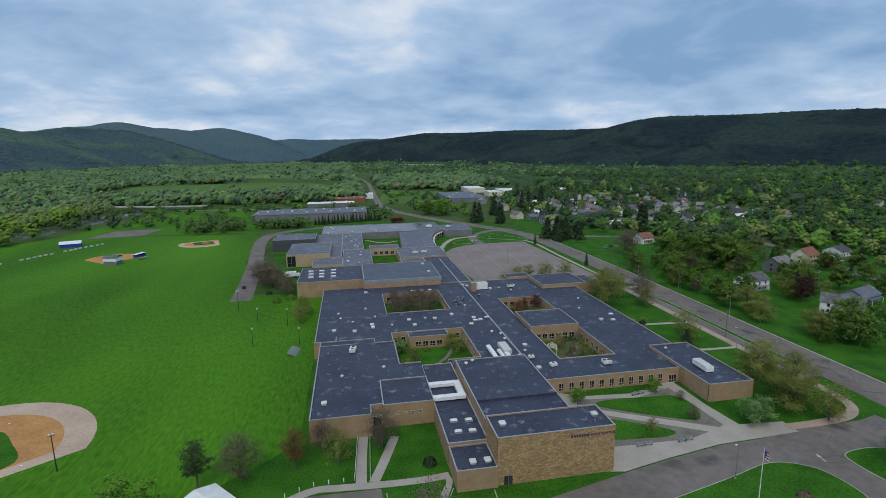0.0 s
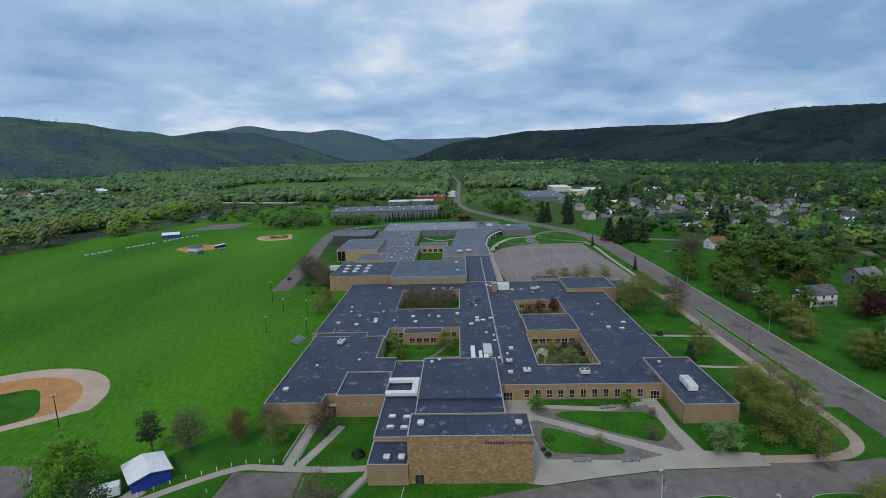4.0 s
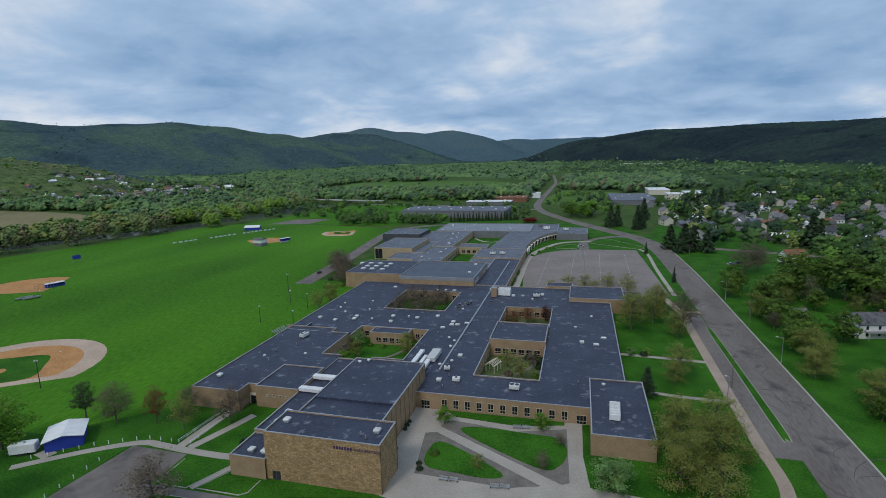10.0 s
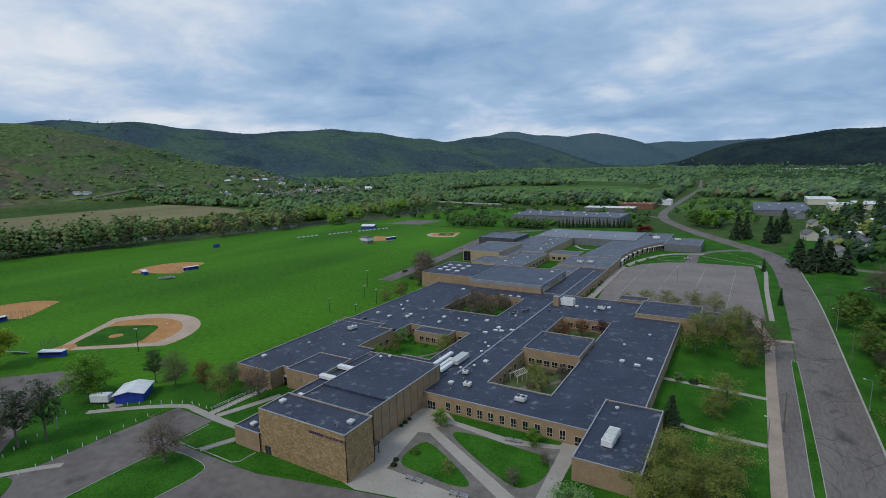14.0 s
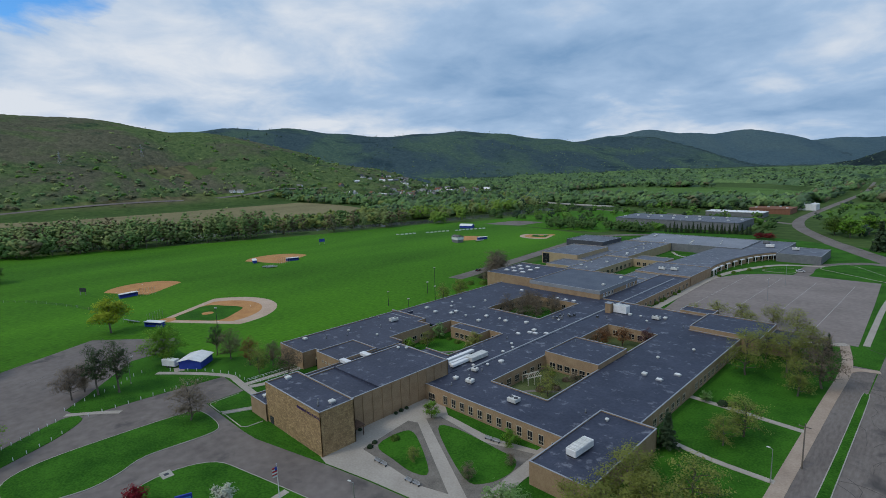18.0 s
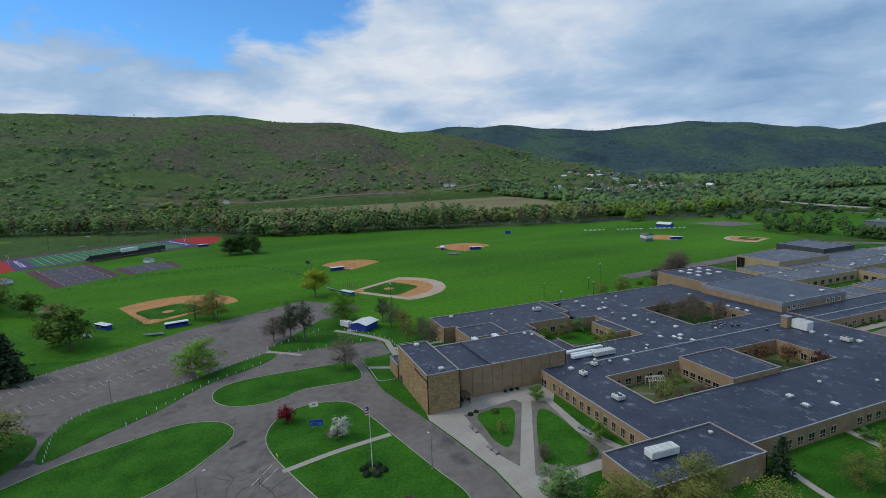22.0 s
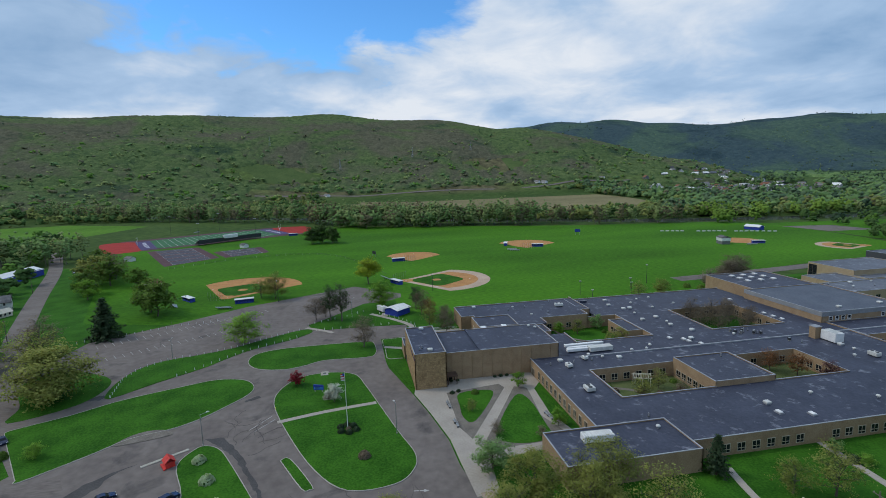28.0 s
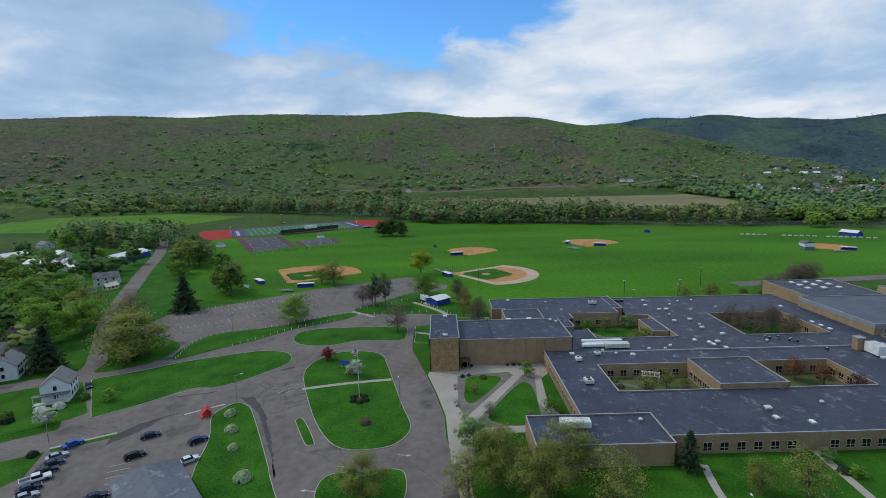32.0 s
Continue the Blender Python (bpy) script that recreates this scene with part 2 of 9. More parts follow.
PALEROOF = mat("pale_grey_roof_membrane", (0.165, 0.178, 0.205), (0.250, 0.265, 0.295), scale=12, fine_scale=1.0, rough=0.75)
BRICK = mat("tan_brick", (0.255, 0.170, 0.098), (0.365, 0.258, 0.155), scale=2.6, fine_scale=0.25, rough=0.9, bump=0.15)
STONE = stone("golden_stone_facing", (0.26, 0.170, 0.080), (0.43, 0.295, 0.150), (0.17, 0.115, 0.06), 0.62)
YELLOW = mat("buff_brick", (0.330, 0.250, 0.150), (0.430, 0.335, 0.205), scale=3, fine_scale=0.3, rough=0.9)
GREYWALL = mat("grey_cladding", (0.12, 0.125, 0.13), (0.19, 0.195, 0.20), scale=3, rough=0.7)
REDBROWN = mat("brown_painted_metal", (0.085, 0.050, 0.034), (0.130, 0.080, 0.055), scale=1.5, rough=0.6)
FASCIA = mat("grey_metal_fascia", (0.20, 0.21, 0.22), (0.28, 0.29, 0.30), scale=4, rough=0.6)
COPING = mat("pale_metal_coping", (0.26, 0.27, 0.29), (0.40, 0.41, 0.43), scale=4, rough=0.5, metal=0.2)
WHITE = mat("white_paint", (0.62, 0.62, 0.61), (0.80, 0.80, 0.79), scale=1.5, rough=0.6)
SASH = mat("tan_window_frame", (0.36, 0.31, 0.23), (0.47, 0.41, 0.31), scale=1.5, rough=0.7)
SIGNBLUE = mat("sign_face_blue", (0.05, 0.20, 0.55), (0.08, 0.27, 0.68), scale=1, rough=0.3)
CREAM = mat("cream_frame", (0.52, 0.47, 0.37), (0.66, 0.61, 0.50), scale=1.5, rough=0.7)
UNIT = mat("roof_unit_metal", (0.50, 0.50, 0.47), (0.70, 0.70, 0.66), scale=1.0, rough=0.5, metal=0.1, by_object=0.25)
DARKMETAL = mat("dark_metal", (0.030, 0.032, 0.036), (0.065, 0.068, 0.075), scale=1.0, rough=0.5, metal=0.3)
STEEL = mat("galvanised_steel", (0.30, 0.31, 0.32), (0.46, 0.47, 0.48), scale=0.8, rough=0.45, metal=0.7)
GLASS = glass("dark_window_glass", (0.012, 0.014, 0.017), 0.15)
BLUE = mat("blue_paint", (0.020, 0.040, 0.26), (0.035, 0.065, 0.40), scale=1.2, rough=0.55)
PURPLE = mat("purple_letters", (0.045, 0.022, 0.085), (0.065, 0.036, 0.12), scale=0.5, rough=0.6)
REDTURF = mat("red_turf", (0.27, 0.020, 0.015), (0.40, 0.036, 0.025), scale=8, rough=0.95)
MAROON = mat("maroon_court", (0.070, 0.030, 0.034), (0.110, 0.052, 0.058), scale=8, rough=0.85)
GREYCOURT = mat("grey_court", (0.055, 0.054, 0.070), (0.088, 0.086, 0.105), scale=8, rough=0.85)
TURF = mat("stadium_turf", (0.030, 0.115, 0.045), (0.055, 0.165, 0.070), scale=6, rough=0.95, stretch=(0.1, 1.0, 1.0, 60))
WATER = mat("river_water", (0.050, 0.058, 0.055), (0.085, 0.095, 0.095), scale=20, rough=0.12, spec=0.6)
for paved in (ASPHALT, ROAD):
    # dark worn stains and tyre marks
    nodes, links = paved.node_tree.nodes, paved.node_tree.links
    bsdf, ramp, geo = nodes["Principled BSDF"], next(n for n in nodes if n.type == "VALTORGB"), next(n for n in nodes if n.type == "NEW_GEOMETRY")
    blot, cut, over = nodes.new("ShaderNodeTexNoise"), nodes.new("ShaderNodeValToRGB"), nodes.new("ShaderNodeMix")
    blot.inputs["Scale"].default_value, blot.inputs["Detail"].default_value, blot.inputs["Roughness"].default_value, blot.inputs["Distortion"].default_value = 0.10, 6, 0.55, 0.4
    links.new(geo.outputs["Position"], blot.inputs["Vector"])
    cut.color_ramp.elements[0].position, cut.color_ramp.elements[1].position = 0.58, 0.72
    links.new(blot.outputs[0], cut.inputs[0])
    over.data_type = "RGBA"
    links.new(cut.outputs[0], over.inputs[0])
    links.new(ramp.outputs[0], over.inputs[6])
    over.inputs[7].default_value = (0.072, 0.064, 0.060, 1)
    links.new(over.outputs[2], bsdf.inputs["Base Color"])
# wooded hillsides of the ground sheet: forest above valley floor, tinted haze-blue far north
nodes, links = VALLEY.node_tree.nodes, VALLEY.node_tree.links
bsdf, ramp, geo = nodes["Principled BSDF"], next(n for n in nodes if n.type == "VALTORGB"), next(n for n in nodes if n.type == "NEW_GEOMETRY")
split = nodes.new("ShaderNodeSeparateXYZ")
links.new(geo.outputs["Position"], split.inputs[0])


def span(source, low, high):
    n = nodes.new("ShaderNodeMapRange")
    n.inputs["From Min"].default_value, n.inputs["From Max"].default_value = low, high
    links.new(source, n.inputs["Value"])
    return n.outputs[0]


def blend_colour(factor, a, b):
    n = nodes.new("ShaderNodeMix")
    n.data_type = "RGBA"
    links.new(factor, n.inputs[0])
    for i, c in ((6, a), (7, b)):
        if isinstance(c, tuple):
            n.inputs[i].default_value = (*c, 1)
        else:
            links.new(c, n.inputs[i])
    return n.outputs[2]


grove, drift = nodes.new("ShaderNodeTexNoise"), nodes.new("ShaderNodeTexNoise")
grove.inputs["Scale"].default_value, grove.inputs["Detail"].default_value, grove.inputs["Roughness"].default_value = 1 / 17, 8, 0.72
drift.inputs["Scale"].default_value, drift.inputs["Detail"].default_value = 1 / 240, 4
for n in (grove, drift):
    links.new(geo.outputs["Position"], n.inputs["Vector"])
near_wood = blend_colour(span(drift.outputs[0], 0.43, 0.57), (0.122, 0.112, 0.060), (0.098, 0.140, 0.042))
# northern hills: aerial haze mixed into the wood colours
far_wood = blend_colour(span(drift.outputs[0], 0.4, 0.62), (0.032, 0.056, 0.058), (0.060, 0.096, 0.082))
# east hill: cloud shadow painted in as near-black wood colours
east_shade_wood = blend_colour(span(drift.outputs[0], 0.4, 0.62), (0.015, 0.027, 0.028), (0.031, 0.050, 0.042))
far_wood = blend_colour(span(split.outputs[0], -150, 150), far_wood, east_shade_wood)
# farthest ridge paler and bluer still, its haze put into the colour
hazy_ridge = blend_colour(span(drift.outputs[0], 0.4, 0.62), (0.055, 0.090, 0.108), (0.072, 0.112, 0.122))
far_wood = blend_colour(span(split.outputs[1], 3350, 3600), far_wood, hazy_ridge)
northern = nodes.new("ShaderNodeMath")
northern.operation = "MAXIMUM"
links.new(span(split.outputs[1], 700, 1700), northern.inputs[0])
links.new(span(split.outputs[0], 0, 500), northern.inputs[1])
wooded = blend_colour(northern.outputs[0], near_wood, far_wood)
speck = nodes.new("ShaderNodeMix")
speck.data_type, speck.blend_type = "RGBA", "MULTIPLY"
speck.inputs[0].default_value = 1.0
links.new(wooded, speck.inputs[6])
links.new(blend_colour(span(grove.outputs[0], 0.36, 0.64), (0.55, 0.55, 0.6), (1.4, 1.4, 1.3)), speck.inputs[7])
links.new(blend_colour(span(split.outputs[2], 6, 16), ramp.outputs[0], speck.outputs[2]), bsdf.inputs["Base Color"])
BARK = mat("bark", (0.085, 0.070, 0.056), (0.165, 0.140, 0.115), scale=0.6, rough=0.95, by_object=0.2)
SHINGLE = mat("house_shingles", (0.065, 0.066, 0.072), (0.22, 0.21, 0.205), scale=2.0, rough=0.9, by_object=0.5)
SIDING = mat("house_siding", (0.24, 0.25, 0.26), (0.60, 0.59, 0.56), scale=2.0, rough=0.75, by_object=0.9)
REDROOF = mat("red_brown_shingles", (0.17, 0.075, 0.045), (0.26, 0.125, 0.075), scale=2, rough=0.9)


def leaf(name, dark, light, by_object=0.25):
    m = mat(name, dark, light, scale=1.4, fine_scale=0.5, rough=0.75, by_object=by_object, by_island=0.24, spread=(0.25, 0.75), spec=0.15)
    nodes, links = m.node_tree.nodes, m.node_tree.links
    thin, both = nodes.new("ShaderNodeBsdfTranslucent"), nodes.new("ShaderNodeMixShader")
    ramp, out = next(n for n in nodes if n.type == "VALTORGB"), next(n for n in nodes if n.type == "OUTPUT_MATERIAL")
    links.new(ramp.outputs[0], thin.inputs["Color"])
    both.inputs[0].default_value = 0.38
    links.new(nodes["Principled BSDF"].outputs[0], both.inputs[1])
    links.new(thin.outputs[0], both.inputs[2])
    links.new(both.outputs[0], out.inputs["Surface"])
    return m


LEAF_FRESH = leaf("fresh_green_leaves", (0.125, 0.270, 0.024), (0.280, 0.480, 0.066))
LEAF_OLIVE = leaf("olive_spring_leaves", (0.190, 0.215, 0.042), (0.345, 0.365, 0.095))
LEAF_YELLOW = leaf("yellow_green_leaves", (0.270, 0.340, 0.020), (0.450, 0.520, 0.050))
LEAF_DARK = leaf("dark_needles", (0.030, 0.060, 0.028), (0.075, 0.115, 0.055))
LEAF_PINE = leaf("pine_needles", (0.045, 0.080, 0.036), (0.110, 0.155, 0.066))
LEAF_RED = leaf("burgundy_leaves", (0.150, 0.010, 0.018), (0.340, 0.030, 0.045))
LEAF_PLUM = leaf("dull_plum_buds", (0.110, 0.050, 0.055), (0.200, 0.100, 0.100))
LEAF_BURGUNDY = leaf("dark_burgundy_leaves", (0.060, 0.022, 0.024), (0.140, 0.050, 0.052))
LEAF_RUST = leaf("rusty_buds", (0.170, 0.075, 0.030), (0.290, 0.140, 0.060))
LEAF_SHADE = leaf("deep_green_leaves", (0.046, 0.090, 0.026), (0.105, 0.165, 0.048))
LEAF_BLOSSOM = leaf("white_blossom", (0.56, 0.58, 0.46), (0.84, 0.84, 0.75))
LEAF_PALE = leaf("pale_green_blossom", (0.130, 0.250, 0.060), (0.320, 0.480, 0.180))
LEAF_MINT = leaf("mint_green_blossom", (0.30, 0.40, 0.19), (0.58, 0.68, 0.42))
LEAF_BUD = leaf("brown_buds", (0.150, 0.115, 0.080), (0.270, 0.215, 0.145))
LEAF_WOOD = leaf("wood_leaves", (0.075, 0.145, 0.020), (0.185, 0.290, 0.052))


def clump(name, dark, light, vary=0.22):
    """Foliage of far crowns, one tone a leaf mass."""
    return mat(name, dark, light, scale=26, fine_scale=1.3, rough=0.95, bump=0.35, by_island=vary, spread=(0.25, 0.75), spec=0.03)


CLUMP_GREEN = clump("far_green_foliage", (0.044, 0.092, 0.026), (0.105, 0.178, 0.056))
VALE_GREEN = clump("vale_green_foliage", (0.084, 0.160, 0.058), (0.170, 0.265, 0.105))
VALE_DULL = clump("vale_dull_foliage", (0.066, 0.118, 0.066), (0.128, 0.188, 0.100))
BELT_GREEN = clump("belt_green_foliage", (0.105, 0.185, 0.058), (0.215, 0.320, 0.115))
BELT_OLIVE = clump("belt_olive_foliage", (0.150, 0.200, 0.070), (0.270, 0.330, 0.130))
# deep leaf green, part of its darkness standing for eastern cloud shade
CLUMP_DEEP = clump("deep_green_foliage", (0.028, 0.062, 0.018), (0.070, 0.125, 0.036))
CLUMP_FRESH = clump("far_fresh_foliage", (0.070, 0.155, 0.024), (0.150, 0.275, 0.056))
CLUMP_OLIVE = clump("far_olive_foliage", (0.125, 0.160, 0.042), (0.240, 0.280, 0.088))
CLUMP_WILLOW = clump("willow_foliage", (0.120, 0.210, 0.030), (0.230, 0.350, 0.070))
CLUMP_BUD = clump("far_brown_buds", (0.120, 0.108, 0.058), (0.205, 0.185, 0.100))
WOOD_GREEN = clump("hill_wood_green", (0.104, 0.160, 0.052), (0.195, 0.270, 0.098), 0.13)
WOOD_BROWN = clump("hill_wood_bare", (0.118, 0.122, 0.066), (0.180, 0.180, 0.100), 0.13)
WOOD_DARK = clump("hill_wood_conifer", (0.028, 0.056, 0.034), (0.062, 0.100, 0.056), 0.13)
# trees of the east hill, colour darkened to match its cloud shadow
WOOD_EAST_SHADED = clump("shaded_east_hill_wood", (0.020, 0.036, 0.036), (0.038, 0.060, 0.052), 0.13)
WOOD_MID = clump("north_hill_wood", (0.090, 0.140, 0.080), (0.165, 0.220, 0.115), 0.13)


def canopy_mat(name, pair_a, pair_b, crown=9.0, patch=260.0, relief=0.7, evergreen=(0.030, 0.056, 0.040)):
    """Closed woodland seen from afar: crowns of differing tone, drifting between two sorts of tree."""
    m = bpy.data.materials.new(name)
    m.use_nodes = True
    nodes, links = m.node_tree.nodes, m.node_tree.links
    bsdf = nodes["Principled BSDF"]
    bsdf.inputs["Roughness"].default_value, bsdf.inputs["Specular IOR Level"].default_value = 0.95, 0.03
    at = nodes.new("ShaderNodeNewGeometry").outputs["Position"]

    def tex(kind, size, **values):
        n = nodes.new(kind)
        n.inputs["Scale"].default_value = 1 / size
        for key, value in values.items():
            n.inputs[key].default_value = value
        links.new(at, n.inputs["Vector"])
        return n

    def mix(factor, a, b, low=0.0, high=1.0):
        r = nodes.new("ShaderNodeMapRange")
        r.inputs["From Min"].default_value, r.inputs["From Max"].default_value = low, high
        links.new(factor, r.inputs["Value"])
        n = nodes.new("ShaderNodeMix")
        n.data_type = "RGBA"
        links.new(r.outputs[0], n.inputs[0])
        for i, c in ((6, a), (7, b)):
            if isinstance(c, tuple):
                n.inputs[i].default_value = (*c, 1)
            else:
                links.new(c, n.inputs[i])
        return n.outputs[2]

    cells = tex("ShaderNodeTexVoronoi", crown)
    tone = nodes.new("ShaderNodeSeparateColor")
    links.new(cells.outputs["Color"], tone.inputs[0])
    grain = tex("ShaderNodeTexNoise", crown / 3, Detail=5.0, Roughness=0.65)
    drift = tex("ShaderNodeTexNoise", patch, Detail=6.0, Roughness=0.6, Distortion=0.6)
    first, second = mix(tone.outputs[0], *pair_a), mix(tone.outputs[1], *pair_b)
    wood = mix(drift.outputs[0], first, second, 0.44, 0.56)
    # stands of conifers
    stand = tex("ShaderNodeTexNoise", patch * 0.62, Detail=7.0, Roughness=0.68, Distortion=0.4)
    wood = mix(stand.outputs[0], wood, evergreen, 0.57, 0.68)
    speckle = nodes.new("ShaderNodeMix")
    speckle.data_type, speckle.blend_type = "RGBA", "MULTIPLY"
    speckle.inputs[0].default_value = 1.0
    links.new(wood, speckle.inputs[6])
    links.new(mix(grain.outputs[0], (0.68, 0.68, 0.70), (1.30, 1.30, 1.26), 0.3, 0.7), speckle.inputs[7])
    links.new(speckle.outputs[2], bsdf.inputs["Base Color"])
    b = nodes.new("ShaderNodeBump")
    b.invert = True
    b.inputs["Strength"].default_value, b.inputs["Distance"].default_value = relief, crown * 0.22
    links.new(cells.outputs["Distance"], b.inputs["Height"])
    links.new(b.outputs[0], bsdf.inputs["Normal"])
    return m


CANOPY_WEST = canopy_mat("west_hill_canopy", ((0.084, 0.086, 0.056), (0.128, 0.124, 0.080)), ((0.062, 0.100, 0.038), (0.115, 0.158, 0.060)), 9.0, 230.0, 1.0, (0.036, 0.064, 0.036))
# the next two canopies carry distance haze as blue in their colours
CANOPY_NORTH_HAZY = canopy_mat("hazy_north_hill_canopy", ((0.038, 0.066, 0.080), (0.060, 0.094, 0.100)), ((0.054, 0.094, 0.076), (0.082, 0.128, 0.092)), 11.0, 330.0, 0.7, (0.028, 0.052, 0.062))
CANOPY_LAST_HAZY = canopy_mat("hazy_far_ridge_canopy", ((0.058, 0.098, 0.122), (0.074, 0.118, 0.138)), ((0.070, 0.110, 0.124), (0.084, 0.128, 0.138)), 13.0, 500.0, 0.4, (0.050, 0.086, 0.110))
# east hill canopy with the cloud shadow put into its colours
CANOPY_EAST_SHADED = canopy_mat("shaded_east_hill_canopy", ((0.012, 0.021, 0.027), (0.021, 0.034, 0.037)), ((0.019, 0.034, 0.034), (0.032, 0.052, 0.044)), 11.0, 260.0, 0.7, (0.010, 0.018, 0.022))
CANOPY_VALE = canopy_mat("valley_canopy", ((0.064, 0.120, 0.056), (0.118, 0.185, 0.090)), ((0.088, 0.155, 0.056), (0.155, 0.235, 0.090)), 10.0, 190.0)
# eastern valley woods, toned down in colour for the cloud shade there
CANOPY_VALE_EAST = canopy_mat("shaded_east_valley_canopy", ((0.026, 0.052, 0.026), (0.052, 0.088, 0.040)), ((0.044, 0.085, 0.030), (0.085, 0.140, 0.050)), 10.0, 150.0)


# ---- building blocks ----
def thing(name, label="", category="", group="", kind="", at=(0, 0, 0), turn=0):
    ob = new(name)
    ob.matrix_basis = pose(*at, 0, 0, turn)
    return tagged(ob, label, category, group, kind)


def mesh_of(name, bm, material):
    me = bpy.data.meshes.new(name)
    bm.to_mesh(me)
    bm.free()
    me.materials.append(material)
    return me


def part(name, bm, material, parent=None, label=""):
    """Links a bmesh, or a mesh made before, as one object under a thing or part."""
    me = mesh_of(name, bm, material) if isinstance(bm, bmesh.types.BMesh) else bm
    ob = new(name, me)
    if parent:
        ob.parent = parent
    return tagged(ob, label)


def cuboid(bm, x0, y0, z0, x1, y1, z1):
    x0, x1, y0, y1, z0, z1 = min(x0, x1), max(x0, x1), min(y0, y1), max(y0, y1), min(z0, z1), max(z0, z1)
    v = [bm.verts.new(p) for p in ((x0, y0, z0), (x1, y0, z0), (x1, y1, z0), (x0, y1, z0), (x0, y0, z1), (x1, y0, z1), (x1, y1, z1), (x0, y1, z1))]
    for f in ((0, 3, 2, 1), (4, 5, 6, 7), (0, 1, 5, 4), (1, 2, 6, 5), (2, 3, 7, 6), (3, 0, 4, 7)):
        bm.faces.new([v[i] for i in f])
    return v


def boxes(*corners):
    bm = bmesh.new()
    for c in corners:
        cuboid(bm, *c)
    return bm


def soft_box(x0, y0, z0, x1, y1, z1, r=0.06):
    bm = boxes((x0, y0, z0, x1, y1, z1))
    bmesh.ops.bevel(bm, geom=bm.edges[:], offset=r, segments=1, affect="EDGES")
    return bm


def tube(bm, points, radii, sides=6, caps=True):
    """A tapered tube along points."""
    rings = []
    points = [Vector(p) for p in points]
    for i, p in enumerate(points):
        way = (points[min(i + 1, len(points) - 1)] - points[max(i - 1, 0)]).normalized()
        side = way.orthogonal().normalized()
        up = way.cross(side)
        rings.append([bm.verts.new(p + radii[i] * (math.cos(a) * side + math.sin(a) * up)) for a in (2 * math.pi * k / sides for k in range(sides))])
    for a, b in zip(rings, rings[1:]):
        for k in range(sides):
            bm.faces.new((a[k], a[(k + 1) % sides], b[(k + 1) % sides], b[k]))
    if caps:
        bm.faces.new(rings[0][::-1])
        bm.faces.new(rings[-1])
    return bm


def prism(points, z0, z1, bm=None):
    """A slab with the outline points (counter-clockwise), with sides."""
    bm = bm or bmesh.new()
    area = sum(a[0] * b[1] - b[0] * a[1] for a, b in zip(points, [*points[1:], points[0]]))
    pts = points if area > 0 else points[::-1]
    low, top = [bm.verts.new((*p, z0)) for p in pts], [bm.verts.new((*p, z1)) for p in pts]
    bm.faces.new(top)
    bm.faces.new(low[::-1])
    for i in range(len(pts)):
        j = (i + 1) % len(pts)
        bm.faces.new((low[i], low[j], top[j], top[i]))
    return bm


def smooth_loop(points, steps=6):
    """A closed rounded outline through points (Catmull-Rom)."""
    out, n = [], len(points)
    for i in range(n):
        p0, p1, p2, p3 = (Vector(points[(i + k) % n]) for k in (-1, 0, 1, 2))
        for s in range(steps):
            t = s / steps
            out.append(tuple(0.5 * ((2 * p1) + (p2 - p0) * t + (2 * p0 - 5 * p1 + 4 * p2 - p3) * t * t + (3 * p1 - p0 - 3 * p2 + p3) * t ** 3)))
    return out


def smooth_line(points, steps=6):
    pts, out = [Vector(p) for p in points], []
    for i in range(len(pts) - 1):
        p0, p1, p2, p3 = pts[max(i - 1, 0)], pts[i], pts[i + 1], pts[min(i + 2, len(pts) - 1)]
        for s in range(steps):
            t = s / steps
            out.append(0.5 * ((2 * p1) + (p2 - p0) * t + (2 * p0 - 5 * p1 + 4 * p2 - p3) * t * t + (3 * p1 - p0 - 3 * p2 + p3) * t ** 3))
    return [*out, pts[-1]]


def ribbon(points, width, z0, z1, steps=6, bm=None):
    """A strip of ground along a line, as a low slab."""
    bm = bm or bmesh.new()
    line = smooth_line(points, steps) if steps else [Vector(p) for p in points]
    rows = []
    for i, p in enumerate(line):
        way = (line[min(i + 1, len(line) - 1)] - line[max(i - 1, 0)]).normalized()
        side = Vector((-way.y, way.x)) * (width if isinstance(width, (int, float)) else width[0] + (width[1] - width[0]) * i / (len(line) - 1)) / 2
        rows.append([bm.verts.new((*(p + side), z0)), bm.verts.new((*(p + side), z1)), bm.verts.new((*(p - side), z1)), bm.verts.new((*(p - side), z0))])
    for a, b in zip(rows, rows[1:]):
        for k in range(3):
            bm.faces.new((a[k], b[k], b[k + 1], a[k + 1]))
    for r, flip in ((rows[0], 1), (rows[-1], -1)):
        bm.faces.new(r[::flip])
    bmesh.ops.recalc_face_normals(bm, faces=bm.faces[:])
    return bm


def ground_piece(name, bm, material, label, category):
    return tagged(part(name, bm, material), label, category, "", "structure")


def np_mesh(name, verts, faces, material, smooth=False, normals=None):
    """A mesh from numpy arrays, all faces with the same number of corners; normals: one a vertex, for leaves that shade as one crown."""
    me = bpy.data.meshes.new(name)
    n, k = faces.shape
    me.vertices.add(len(verts))
    me.vertices.foreach_set("co", np.ascontiguousarray(verts, dtype=np.float32).ravel())
    me.loops.add(n * k)
    me.loops.foreach_set("vertex_index", np.ascontiguousarray(faces, dtype=np.int32).ravel())
    me.polygons.add(n)
    me.polygons.foreach_set("loop_start", np.arange(0, n * k, k, dtype=np.int32))
    me.update(calc_edges=True)
    me.materials.append(material)
    if smooth or normals is not None:
        me.polygons.foreach_set("use_smooth", np.ones(n, dtype=bool))
    if normals is not None:
        me.normals_split_custom_set_from_vertices(normals)
    return me


